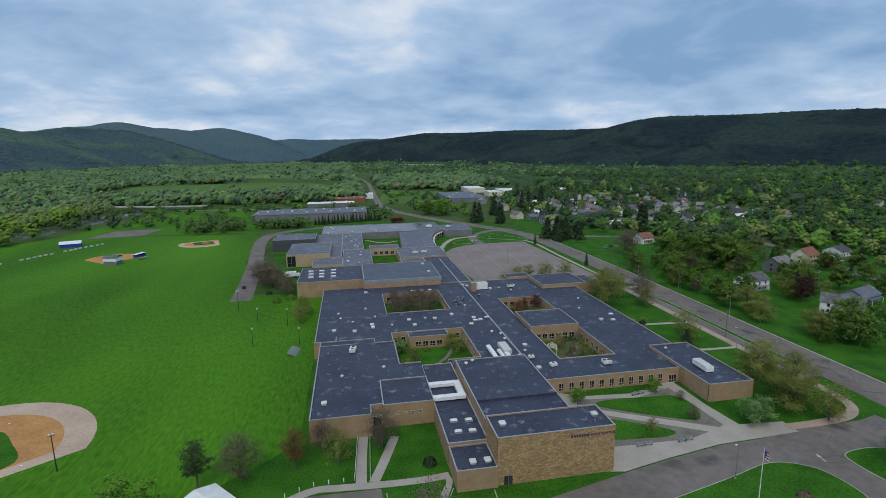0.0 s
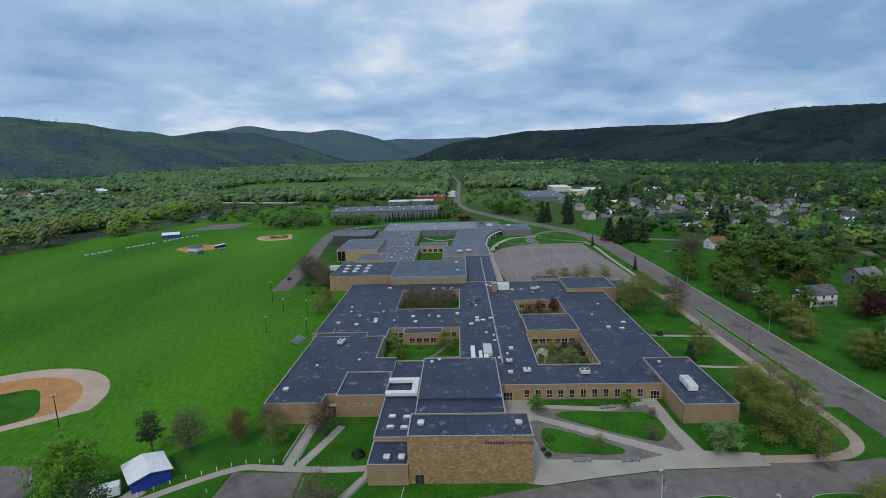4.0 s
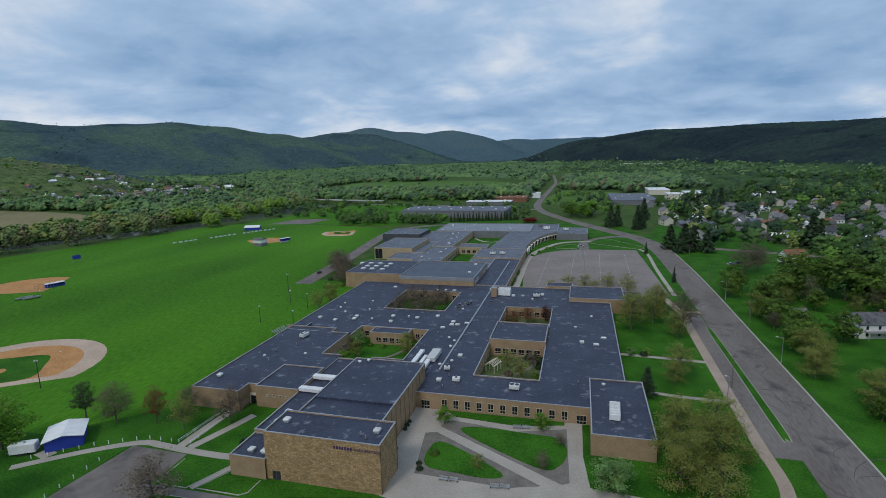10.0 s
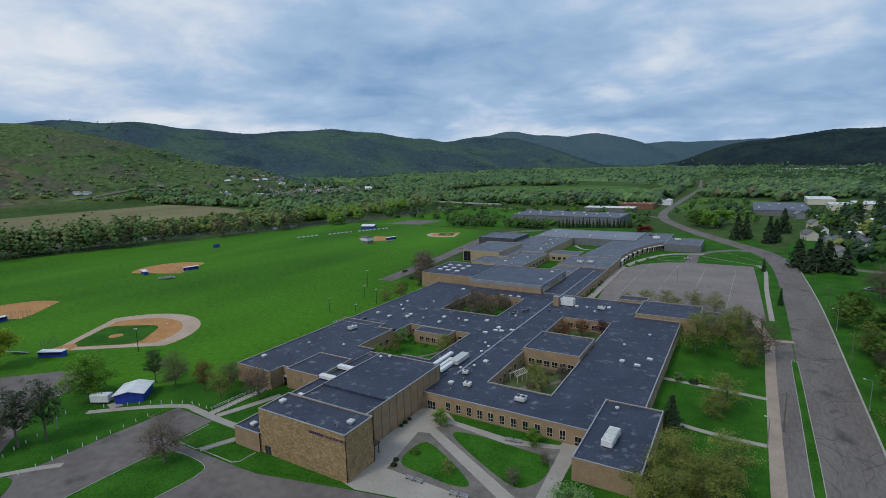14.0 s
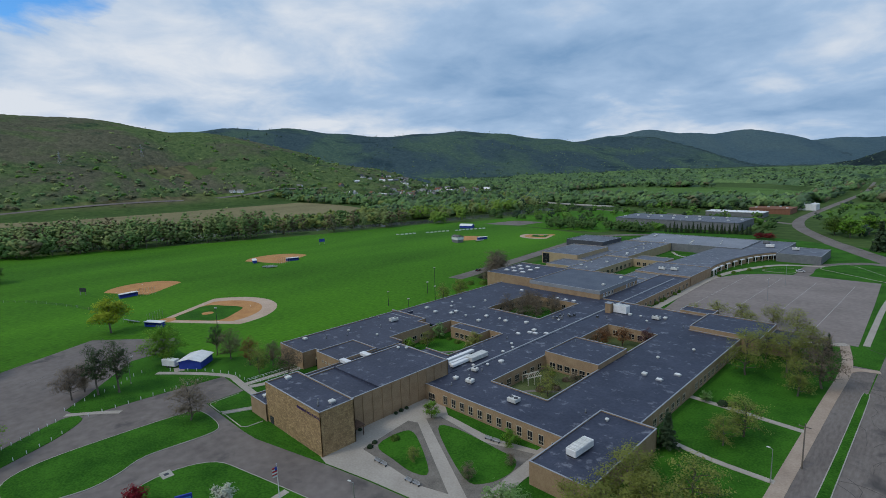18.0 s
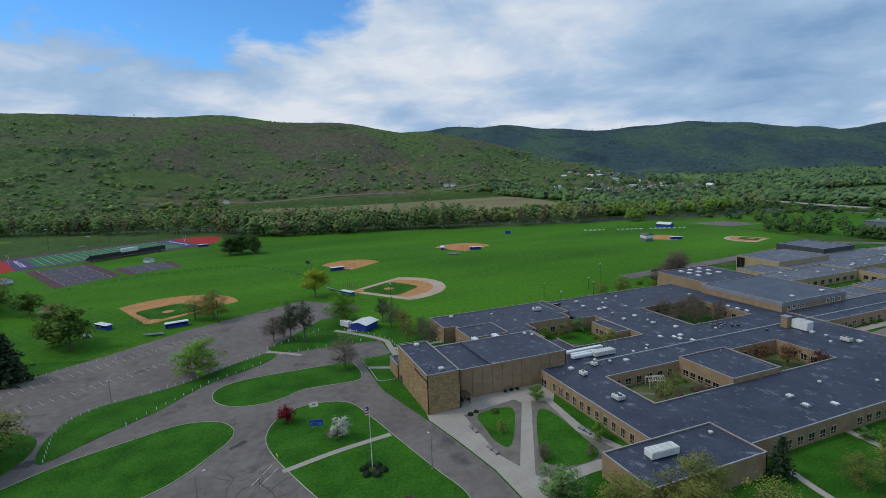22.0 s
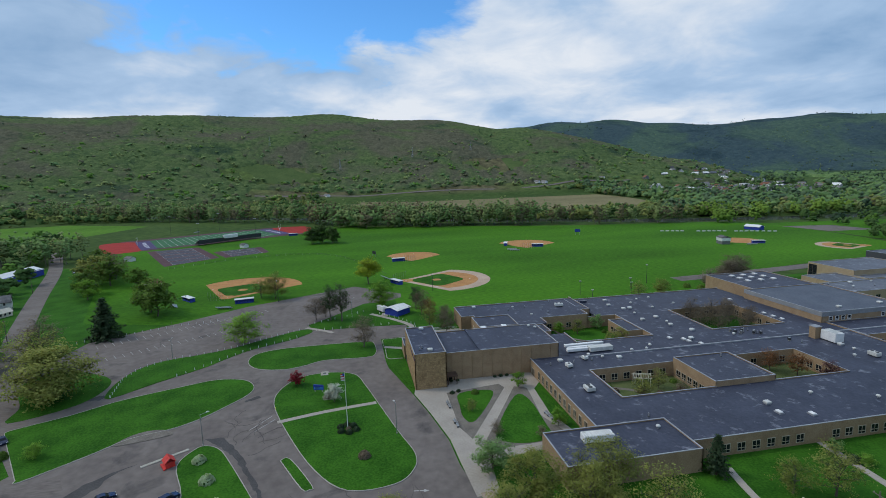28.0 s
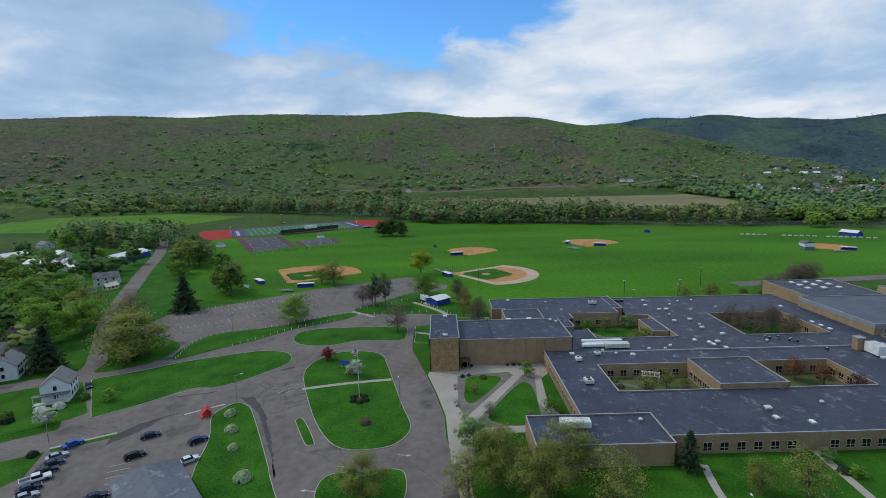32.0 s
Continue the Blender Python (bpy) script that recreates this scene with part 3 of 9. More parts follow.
def crown_normals(centres, middle, rng, loose=0.3, corners=4):
    """Leaf normals that turn outwards and up from the crown's middle, with some disorder."""
    out = centres - np.asarray(middle)
    out = out / np.maximum(np.linalg.norm(out, axis=1, keepdims=True), 1e-6) + [0, 0, 0.25] + rng.normal(size=centres.shape) * loose
    return np.repeat(out / np.linalg.norm(out, axis=1, keepdims=True), corners, axis=0)


# ---- ground ----
# crest lines of the hills: x, y, height, half-width
RIDGES = (
    ((-1150, -1650, 209, 1000), (-1500, -1050, 234, 1000), (-1790, -420, 263, 980), (-1880, -60, 271, 960), (-1780, 330, 240, 880), (-1640, 640, 189, 760), (-1330, 900, 89, 500), (-1150, 1000, 33, 330)),
    ((-3300, 900, 290, 1100), (-2800, 1500, 308, 1150), (-2350, 2080, 246, 1050), (-2150, 2560, 274, 1080), (-1850, 2950, 215, 900), (-1650, 3150, 175, 800)),
    ((-1750, 3350, 206, 800), (-1420, 3700, 266, 850), (-1080, 3900, 226, 720), (-880, 4000, 238, 700), (-640, 4250, 166, 600), (-300, 4500, 166, 600), (200, 4600, 166, 650)),
    ((-130, 3330, 36, 300), (180, 3320, 139, 520), (520, 3250, 166, 640), (1000, 3050, 172, 700), (1600, 2700, 164, 900)),
    ((1050, 2250, 125, 650), (1350, 2000, 182, 800), (1700, 1750, 188, 900), (2150, 1300, 164, 950), (2500, 600, 160, 950), (2500, -600, 160, 950)),
)


def terrain(x, y):
    """Height of the land at arrays x, y: a flat valley floor between wooded ridges."""
    z = np.zeros_like(x)
    for crest in RIDGES:
        best = np.zeros_like(x)
        for (ax, ay, ah, aw), (bx, by, bh, bw) in zip(crest, crest[1:]):
            dx, dy = bx - ax, by - ay
            s = np.clip(((x - ax) * dx + (y - ay) * dy) / (dx * dx + dy * dy), 0, 1)
            d = np.hypot(x - ax - s * dx, y - ay - s * dy) / (aw + s * (bw - aw))
            best = np.maximum(best, (ah + s * (bh - ah)) * np.clip(1 - d * d, 0, 1) ** 1.6)
        z = np.maximum(z, best)
    ripple = np.sin(x / 170 + 1.3 * np.sin(y / 230)) * np.sin(y / 140 + 0.9 * np.sin(x / 190)) + 0.5 * np.sin(x / 61 + y / 83)
    return z * (1 + 0.035 * ripple)


gx = np.concatenate([np.arange(-5400, -400, 70.0), np.arange(-400, 401, 100.0), np.arange(470, 5400, 70.0)])
gy = gx + 600
GX, GY = np.meshgrid(gx, gy)
GZ = terrain(GX, GY)
W = len(gx)
idx = np.arange(W * len(gy)).reshape(len(gy), W)
quads = np.stack([idx[:-1, :-1].ravel(), idx[:-1, 1:].ravel(), idx[1:, 1:].ravel(), idx[1:, :-1].ravel()], 1)
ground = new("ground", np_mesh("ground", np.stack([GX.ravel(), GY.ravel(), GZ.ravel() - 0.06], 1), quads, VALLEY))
ground.data.polygons.foreach_set("use_smooth", [True] * len(ground.data.polygons))
tagged(ground, "broad green valley floor rising into wooded hills", "ground", "", "structure")

# lawns and fields, from the lowest layer up
HAY = mat("hay_grass", (0.060, 0.150, 0.012), (0.115, 0.235, 0.026), scale=50, fine_scale=4, rough=0.95, spec=0.1)
ground_piece("lawn", prism([(-75, -60), (60, -75), (165, -60), (170, 330), (150, 400), (128, 500), (-30, 560), (-75, 480), (-40, 250), (-60, 100)], -0.05, -0.02), LAWN, "mown lawn round the school", "lawn")
ground_piece("sports_field", prism([(-20, 122), (-20, 262), (-55, 268), (-75, 350), (-80, 470), (-150, 488), (-262, 500), (-295, 460), (-330, 318), (-385, 180), (-432, 72), (-440, 10), (-350, -140), (-225, -105), (-60, -45), (-40, 15), (-66, 56), (-58, 84), (-45, 100)], -0.04, 0.0), FIELD, "bright green mown sports field with faint mowing stripes", "field")
ground_piece("meadow", prism([(-262, 500), (-90, 490), (-60, 620), (-100, 690), (-215, 710), (-250, 600)], -0.05, -0.02), FIELD, "bright green meadow beside the river", "meadow")
ground_piece("meadow", prism(smooth_loop([(-330, 930), (-80, 930), (-40, 1150), (-200, 1330), (-480, 1270)], 4), -0.05, 0.0), MEADOW, "large green meadow among far woods", "meadow")
ground_piece("meadow", prism([(30, 720), (95, 700), (150, 900), (60, 960)], -0.05, 0.0), MEADOW, "green meadow beside the far road", "meadow")
ground_piece("meadow", prism([(-620, -560), (-420, -500), (-395, -250), (-570, -195), (-650, -330)], -0.05, 0.0), HAY, "bright green hay field beyond the stadium", "meadow")
ground_piece("dry_field", prism(smooth_loop([(-1240, 60), (-1080, 470), (-900, 600), (-640, 590), (-500, 500), (-560, 330), (-760, 180), (-900, 40)], 4), -0.05, 0.0), STRAW, "tan ploughed field beyond the river", "field")
ground_piece("lawn", prism([(155, 250), (235, 300), (215, 500), (160, 520), (140, 440)], -0.05, -0.015), LAWN, "open lawn between the road and houses", "lawn")
ground_piece("lawn", prism([(155, 90), (330, 120), (360, 330), (235, 300), (157, 250)], -0.05, -0.017), LAWN, "house gardens beside the road", "lawn")
ground_piece("lawn", prism([(-260, -260), (60, -75), (40, -20), (-60, -45), (-225, -105)], -0.05, -0.014), LAWN, "gardens beside the west street", "lawn")
ground_piece("river", ribbon([(-800, -330), (-660, -130), (-550, 40), (-470, 175), (-428, 250), (-385, 335), (-345, 402), (-315, 480), (-290, 580), (-280, 665), (-258, 735), (-250, 840), (-330, 980)], 34, -0.05, 0.012), WATER, "slow grey-green river behind the tree line", "river")


def pave(name, bm, material, label, category="pavement"):
    return ground_piece(name, bm, material, label, category)


# roads and parking
pave("road", ribbon([(134, -260), (139, -100), (142, 20), (144, 100), (145, 200), (145.5, 300), (143, 385), (134, 432), (111, 477), (87, 521)], 13.5, -0.03, 0.02, 8), ROAD, "worn grey two-lane road with cracks", "road")
pave("road", ribbon([(87.6, 520), (57, 590), (42, 640), (34, 710), (34, 850), (36, 1050), (34, 1230), (10, 1600)], (12, 6), -0.03, 0.024, 8), ROAD, "straight grey road running up the valley", "road")
pave("parking_strip", ribbon([(134.6, 128), (134.6, 140), (134.8, 200), (135, 240)], 6.5, -0.03, 0.035, 2), ROAD, "paved strip beside the road", "road")
pave("car_park", prism([(62, 258), (131, 262), (129, 330), (127, 381), (93, 381), (78, 376), (66, 365), (58.6, 350), (58, 300)], -0.03, 0.03), PALEASPHALT, "empty brownish asphalt car park", "car park")
pave("road", ribbon([(92, 379), (92.5, 392), (92, 408), (100, 424), (116, 440), (132, 436)], 7, -0.03, 0.035, 4), ASPHALT, "curved car park entrance", "road")
pave("drive", ribbon([(-60, 258), (-66, 330), (-78, 440), (-66, 482), (-20, 505), (60, 500)], 10, -0.03, 0.02, 6), ASPHALT, "grey service drive beside the field", "road")
FORECOURT = [(8, -34), (30, -22), (48, -16), (79, 1), (102, -12), (125, -14), (128, 60), (132, 98), (130.5, 105), (124, 103.6), (104, 102.8), (92, 101), (81, 100.6), (66, 98), (53, 95.2), (30, 89.6), (24, 89.2), (8, 89), (-0.6, 89), (-1, 100.4), (-17, 100.8), (-18.4, 84), (-19, 63), (-28, 59), (-48, 78), (-57.6, 88), (-59.2, 95), (-66.3, 103.4), (-74, 104), (-99, 80), (-88, 60), (-70, 27), (-49, 2), (-28, -28)]
pave("forecourt", prism(FORECOURT, -0.03, 0.02), ASPHALT, "worn asphalt forecourt with turning loop and parking", "forecourt")
pave("street", ribbon([(-330, -190), (-222, -137), (-119, -95), (-29, -56), (29, -24), (60, -8), (82, 4)], 9, -0.03, 0.04, 6), ROAD, "narrow grey residential street", "road")
pave("street", ribbon([(79, 14), (91, -6), (108, -34), (140, -80)], 8.4, -0.03, 0.028, 4), ROAD, "worn grey residential street", "road")
ground_piece("lawn", prism([(73.4, 0.6), (77.2, -1.6), (82.6, -9), (87, -16), (104, -42), (92, -60), (61, -35.6), (55, -24), (51.6, -15.6)], -0.03, 0.05), LAWN, "front lawn of the white house", "lawn")
pave("street", ribbon([(30, -23), (40, -20), (47, -22), (56, -39), (76, -72)], 8.4, -0.03, 0.037, 6), ROAD, "grey side street", "road")
pave("street", ribbon([(-230, 712), (-150, 700), (-60, 682), (0, 662), (38, 640)], 8, -0.03, 0.026, 5), ROAD, "grey cross street towards the bridge", "road")
pave("street", ribbon([(258, 120), (264, 180), (270, 220), (280, 266), (296, 330)], 7, -0.03, 0.02, 5), ROAD, "residential side street behind the houses", "road")
pave("cross_street", ribbon([(150, 404), (215, 380), (300, 350), (420, 330)], 7, -0.03, 0.025, 5), ROAD, "residential street through the village", "road")


def island(points, label, material=LAWN, kerb=True, name="lawn_island", steps=6):
    outline = smooth_loop(points, steps)
    ob = ground_piece(name, prism(outline, 0.0, 0.13), material, label, "island")
    if kerb:
        c = sum((Vector(p) for p in outline), Vector((0, 0))) / len(outline)
        bm = bmesh.new()
        line = [Vector(p) for p in outline]
        n = len(line)
        rows = []
        for i, p in enumerate(line):
            way = (line[(i + 1) % n] - line[i - 1]).normalized()
            side = Vector((way.y, -way.x)) * 0.17
            if (p + side - c).length < (p - side - c).length:
                side = -side
            rows.append([bm.verts.new((*(p - side * 0.1), 0.0)), bm.verts.new((*(p - side * 0.1), 0.17)), bm.verts.new((*(p + side), 0.17)), bm.verts.new((*(p + side), 0.0))])
        for i in range(n):
            a, b = rows[i], rows[(i + 1) % n]
            for k in range(3):
                bm.faces.new((a[k], b[k], b[k + 1], a[k + 1]))
        bmesh.ops.recalc_face_normals(bm, faces=bm.faces[:])
        part("kerb", bm, KERB, ob, "pale concrete kerb")
    return ob


island([(49.7, 55.2), (38.5, 56.3), (31, 62), (29.7, 71), (33.5, 78.4), (43.1, 81.5), (57.4, 84.9), (74.4, 88.9), (85.2, 91.7), (91.5, 90.6), (96, 86), (96, 76.2), (87, 69), (69.2, 61.4)], "rounded lawn island with flagpole and small trees", steps=4)
island([(13.1, 41.5), (5.3, 42.5), (1.4, 50.2), (0.6, 65.9), (1.2, 82.5), (4.4, 86), (15.5, 86), (18.4, 82), (17.6, 68), (21.2, 61), (22.8, 54.5), (20.1, 46)], "long lawn island beside the drive", steps=4)
island([(76.5, 4.4), (75.6, 3.2), (74.2, 2.2), (63, -5.2), (52, -12.4), (49.6, -13.2), (47.6, -10), (43, -1), (36, 9), (30, 23.4), (26.6, 34), (29, 43), (35, 47), (41, 46.4), (48, 41.5), (54.4, 36), (58.5, 30), (61.6, 21), (68.3, 14)], "broad lawn island between drive and street", steps=4)
island([(81, 61), (82.2, 61.4), (93.2, 66.6), (94, 68.2), (92.6, 68.6), (81, 63)], "narrow lawn median with pale kerb", steps=3)
island([(71.2, 39.5), (70, 42), (72.5, 45.4), (78, 48.6), (92.6, 55.8), (107.2, 62.6), (124, 69), (126, 54), (106.5, 45.4), (90, 42), (78, 37.5)], "lawn strip with round shrubs beside the car park", steps=4)
island([(33.6, 4.6), (26, 2), (18, 2.2), (9.7, 4.2), (3.1, 10.3), (-0.4, 21.5), (-5, 32.7), (-13.5, 43.8), (-21.7, 57.4), (-19, 61.4), (-15, 60), (-8.8, 53.1), (-1.5, 40.6), (6.4, 33), (14, 27), (24, 15)], "lawn strip edged with short white posts", kerb=False, steps=3)
island([(136.4, 138), (137.2, 137), (138.4, 139), (138.6, 177), (138.6, 214), (137.8, 217), (137, 214), (136.8, 177)], "long narrow grass median between strip and road", steps=3)
island([(72, 385), (79, 397), (86, 398), (88, 392), (87, 384.5), (78, 382.5)], "curved lawn island in the car park", steps=4)
island([(97, 408), (99, 417), (108, 429), (122, 410), (133, 392), (128, 386), (116, 394), (104, 402)], "rounded lawn island by the entrance", steps=4)
island([(107.4, 74.6), (105.6, 82), (105.2, 89.4), (107.4, 91.8), (115, 92.2), (121, 89), (121.6, 80), (116, 74.4)], "small rounded lawn island under an olive tree", steps=4)
ground_piece("bare_patch", prism(smooth_loop([(64.6, 18.2), (60, 21), (58.2, 25), (58.8, 29), (61.4, 31.6), (63, 28), (64, 23.6)], 3), 0.0, 0.145), BED, "bare worn strip at the lawn's edge", "bare soil")
ground_piece("lawn", prism([(-27, 59.5), (-20, 61), (-18.8, 76), (-17.6, 100), (-60, 100), (-58, 84)], -0.03, 0.05), LAWN, "shaded lawn with pines and a shed", "lawn")
ground_piece("lawn", prism([(27, 94.6), (31, 91.4), (48, 95), (49, 96.2), (24, 96.2)], -0.03, 0.12), LAWN, "lawn strip below the stone wall", "lawn")
for pts in ([(0.4, 89.8), (1.6, 89.4), (8.2, 89.4), (12.6, 98.6), (11.6, 100.2), (0.6, 99.8), (0, 98.6)], [(10.6, 89.8), (21, 89.8), (22.4, 91), (22.6, 95.2), (14.6, 95.4), (14.2, 97.4)]):
    ob = ground_piece("lawn_panel", prism(pts, 0.0, 0.13), LAWN, "small straight-edged lawn panel beside the entrance", "lawn")
    part("kerb", ribbon([*pts[-1:], *pts[:4]], 0.22, 0.0, 0.165, 0), KERB, ob, "pale concrete kerb")
ground_piece("lawn", prism([(-15, 104), (-7, 103.5), (-5.8, 121.6), (-16, 122)], -0.03, 0.04), LAWN, "lawn panel beside the west wing", "lawn")

ground_piece("lawn", prism(smooth_loop([(44, -16.5), (34, -19), (22, -26), (12, -29), (4, -22), (14, -4), (24, 0.5), (36, -3)], 4), 0.0, 0.1), LAWN, "lawn corner under a spreading tree", "lawn")
pave("kerb", ribbon([(149, 20), (151, 100), (152, 200), (152.5, 300), (150.2, 384)], 0.5, -0.03, 0.15, 6), KERB, "pale concrete kerb along the road", "kerb")
# pale paving
CONC = [
    [(49.8, 96.2), (53, 95.6), (66, 98.4), (81, 101), (92, 101.4), (104, 102), (104, 107), (92, 108), (90.6, 119), (90.4, 134), (45.9, 134), (45.9, 106), (50.4, 106)],
]
for pts in CONC:
    pave("entrance_plaza", prism(pts, -0.02, 0.06), CONCRETE, "pale concrete entrance plaza", "plaza")
level = 0.07
for line, width, label in (
    ([(-4.2, 122), (-4.9, 112), (-5.2, 102)], 2.4, "straight concrete path to the west entrance"),
    ([(3.6, 120.5), (0.5, 111), (-2.4, 103)], 2.3, "slanting concrete path"),
    ([(14.2, 102.2), (8, 101.6), (-2, 101.8), (-10, 102.4), (-16.4, 102.2), (-26.7, 95.9), (-38, 86.6)], 2.2, "concrete path along the lawn"),
    ([(13.8, 101), (13.4, 98.6), (9.3, 89.6)], 1.4, "narrow path beside the wall"),
    
    ([(130.5, 126), (130.4, 140), (130.8, 200), (131, 236), (127, 262)], 3.0, "tan pavement beside the road"),
    ([(130.8, 231), (133.4, 236.6), (139, 238.6)], 2.6, "tan pavement end at the road"),
    ([(102.2, 184.6), (115, 183.6), (129.6, 182.4)], 1.8, "concrete path from the wing to the road"),
    ([(106.5, 157), (117, 155), (129.4, 154.6)], 1.6, "concrete path over the lawn"),
    ([(128, 262), (118, 256), (104, 258)], 3.2, "path at the car park corner"),
    ([(57.6, 255), (56.8, 300), (56.6, 340), (60, 368), (68, 392), (78, 408), (98, 416)], 3.6, "pale pavement curving along the school"),
    ([(133, 264), (132.4, 320), (132.6, 372), (126, 392)], 2.0, "pavement beside the car park"),
    ([(103, 104.4), (113, 104.6), (122.5, 105.8), (128.4, 109.8), (130.6, 117), (130.6, 127)], 2.8, "curved tan pavement at the corner"),
    ([(-24, 58.5), (-18, 66), (-14, 70)], 1.8, "short path through the lawn"),
):
    level += 0.004
    pave("path", ribbon(line, width, -0.02, level), TAN if "tan" in label else CONCRETE, label, "path")
pave("path", ribbon([(61.6, 57.6), (58.3, 70), (56.0, 84.2)], 1.7, 0.05, 0.15), CONCRETE, "path across the lawn island", "path")
BEDS = (
    ([(54.6, 105), (52.2, 121.6), (55, 122.6), (82, 106.4), (75.4, 104.4), (63, 104.8)], [(56, 108.5), (55.6, 117.2), (59.9, 117.6), (73.2, 109.2), (71, 106.6), (63.9, 107)]),
    ([(55, 125.6), (57, 129), (64, 128.2), (74.3, 126.8), (86.6, 130.6), (87.8, 108.8), (86.2, 107.8)], [(61.4, 123.8), (64.8, 127), (79, 126.4), (84.8, 125.6), (87, 120.6), (85.4, 114.3), (80.3, 112.8)]),
)
for outer, inner in BEDS:
    ground_piece("planting_bed", prism(outer, 0.0, 0.1), BED, "grey-brown gravel bed in the plaza", "bed")
    ground_piece("bed_lawn", prism(smooth_loop(inner, 4), 0.0, 0.16), LAWN, "rounded lawn inside a gravel bed", "lawn")
ground_piece("lawn", prism([(58, 131), (74, 129.6), (86, 132.4), (86, 134), (54, 134)], 0.0, 0.11), LAWN, "lawn strip below the wing windows", "lawn")

# infields
def infield(home, first_turn, size, label, skin=False, grit=True, reach=1.0):
    """A ball diamond: clay fan with a grass square inside, or all clay."""
    ob = thing("ball_diamond", label, "ball diamond", at=(*home, 0), turn=first_turn, kind="structure")
    b = size
    mound = Vector((b * 0.54, b * 0.54))
    r = b * (1.095 if grit else reach)
    pts = [mound + r * Vector((math.cos(radians(-60 + k * 8.75)), math.sin(radians(-60 + k * 8.75)))) for k in range(25)]
    pts = [p for p in pts if p.x > -2.5 and p.y > -2.5]
    outline = [(-2.5, -2.5), (b * 0.3, -2.5), *[tuple(p) for p in pts], (-2.5, b * 0.3)]
    part("outer_dirt", prism(outline, -0.02, 0.03), GRIT if grit else CLAY, ob, "pale gritty outer arc" if grit else "orange clay fan")
    if grit:
        r2 = r * 0.76
        arc = [mound + r2 * Vector((math.cos(radians(-60 + k * 8.75)), math.sin(radians(-60 + k * 8.75)))) for k in range(25)]
        part("infield_clay", prism([(0.5, 0.5), *[tuple(p) for p in arc if p.x > 0.5 and p.y > 0.5]], 0.0, 0.05), CLAY, ob, "orange clay inside the arc")
    if not skin:
        part("infield_grass", prism(smooth_loop([(2.5, 2.5), (b * 0.55, 1.6), (b * 0.96, 3), (b * 0.98, b * 0.5), (b * 0.9, b * 0.9), (b * 0.5, b * 0.98), (3, b * 0.96), (1.6, b * 0.55)], 4), 0.0, 0.08), LAWN, ob, "grass square inside the diamond")
        bm = bmesh.new()
        bmesh.ops.create_cone(bm, cap_ends=True, segments=20, radius1=2.9, radius2=1.2, depth=0.3, matrix=Matrix.Translation((b * 0.48, b * 0.48, 0.2)))
        part("pitching_mound", bm, CLAY, ob, "low orange clay mound")
        bm = bmesh.new()
        bmesh.ops.create_cone(bm, cap_ends=True, segments=20, radius1=4.0, radius2=4.0, depth=0.09, matrix=Matrix.Translation((0.5, 0.5, 0.05)))
        part("home_circle", bm, CLAY, ob, "clay circle at home plate")
    for x, y in ((0.3, 0.3), (b, 0.3), (b, b), (0.3, b)):
        part("base", soft_box(x - 0.25, y - 0.25, 0.06, x + 0.25, y + 0.25, 0.16, 0.03), WHITE, ob, "white base")
    return ob


infield((-106, 110), 34, 27.4, "ball diamond with pale grit arc and orange clay round grass")
infield((-93.5, 11), 119, 27, "orange clay ball diamond with grass square", grit=False, reach=1.2)
infield((-175, 122), 125, 21, "small all-clay ball diamond", skin=True, grit=False)
infield((-202, 220), 116, 24, "small all-clay ball diamond on the far field", skin=True, grit=False)
infield((-170, 376), 48, 18, "clay diamond beside the scorer's booth", skin=True, grit=False)
infield((-118, 452), 200, 17, "pale worn ball diamond at the field's far end", grit=True)

# ---- the school ----
school = thing("school", "sprawling flat-roofed tan brick school with courtyards", "school")


def walls(edges, z1, material=BRICK, z0=0.0, parent=None, coping=True, thick=0.26):
    for x0, y0, x1, y1 in edges:
        along_x = abs(x1 - x0) > abs(y1 - y0)
        h = thick / 2
        c = (min(x0, x1) - h, y0 - h, max(x0, x1) + h, y0 + h) if along_x else (x0 - h, min(y0, y1) - h + 0.003, x0 + h, max(y0, y1) + h - 0.003)
        part("wall", boxes((c[0], c[1], z0, c[2], c[3], z1)), material, parent or school)
        if coping:
            g = 0.03
            part("coping", boxes((c[0] - g, c[1] - g, z1, c[2] + g, c[3] + g, z1 + (0.09 if along_x else 0.087))), COPING, parent or school)


def roof(x0, y0, x1, y1, z, material=ROOF):
    return part("roof", boxes((x0, y0, z - 0.7, x1, y1, z - 0.25)), material, school)


def hall(x0, y0, x1, y1, z, material=BRICK, top=ROOF, z0=0.0):
    walls(((x0, y0, x1, y0), (x0, y1, x1, y1), (x0, y0, x0, y1), (x1, y0, x1, y1)), z, material, z0)
    roof(x0, y0, x1, y1, z, top)


MAINZ, WESTZ = 4.62, 5.95
for r in ((45.8, 134.2, 92.4, 148), (78.5, 148, 92.4, 150.9), (78.5, 150.9, 102, 231), (45.8, 148, 59.3, 252), (35, 148, 45.8, 252), (35, 143.8, 45.6, 148),
          (59.3, 218.5, 78.5, 252), (78.5, 231, 85, 252), (8, 184, 35, 208), (-19.5, 176, 8, 252), (8, 238, 35, 252), (24.2, 144, 35, 155)):
    roof(*r, MAINZ)
for r in ((-17.2, 122, -2, 176), (-2, 127, 1.3, 176), (1.3, 140.6, 8, 172), (8, 140.6, 14.7, 152)):
    roof(*r, WESTZ)
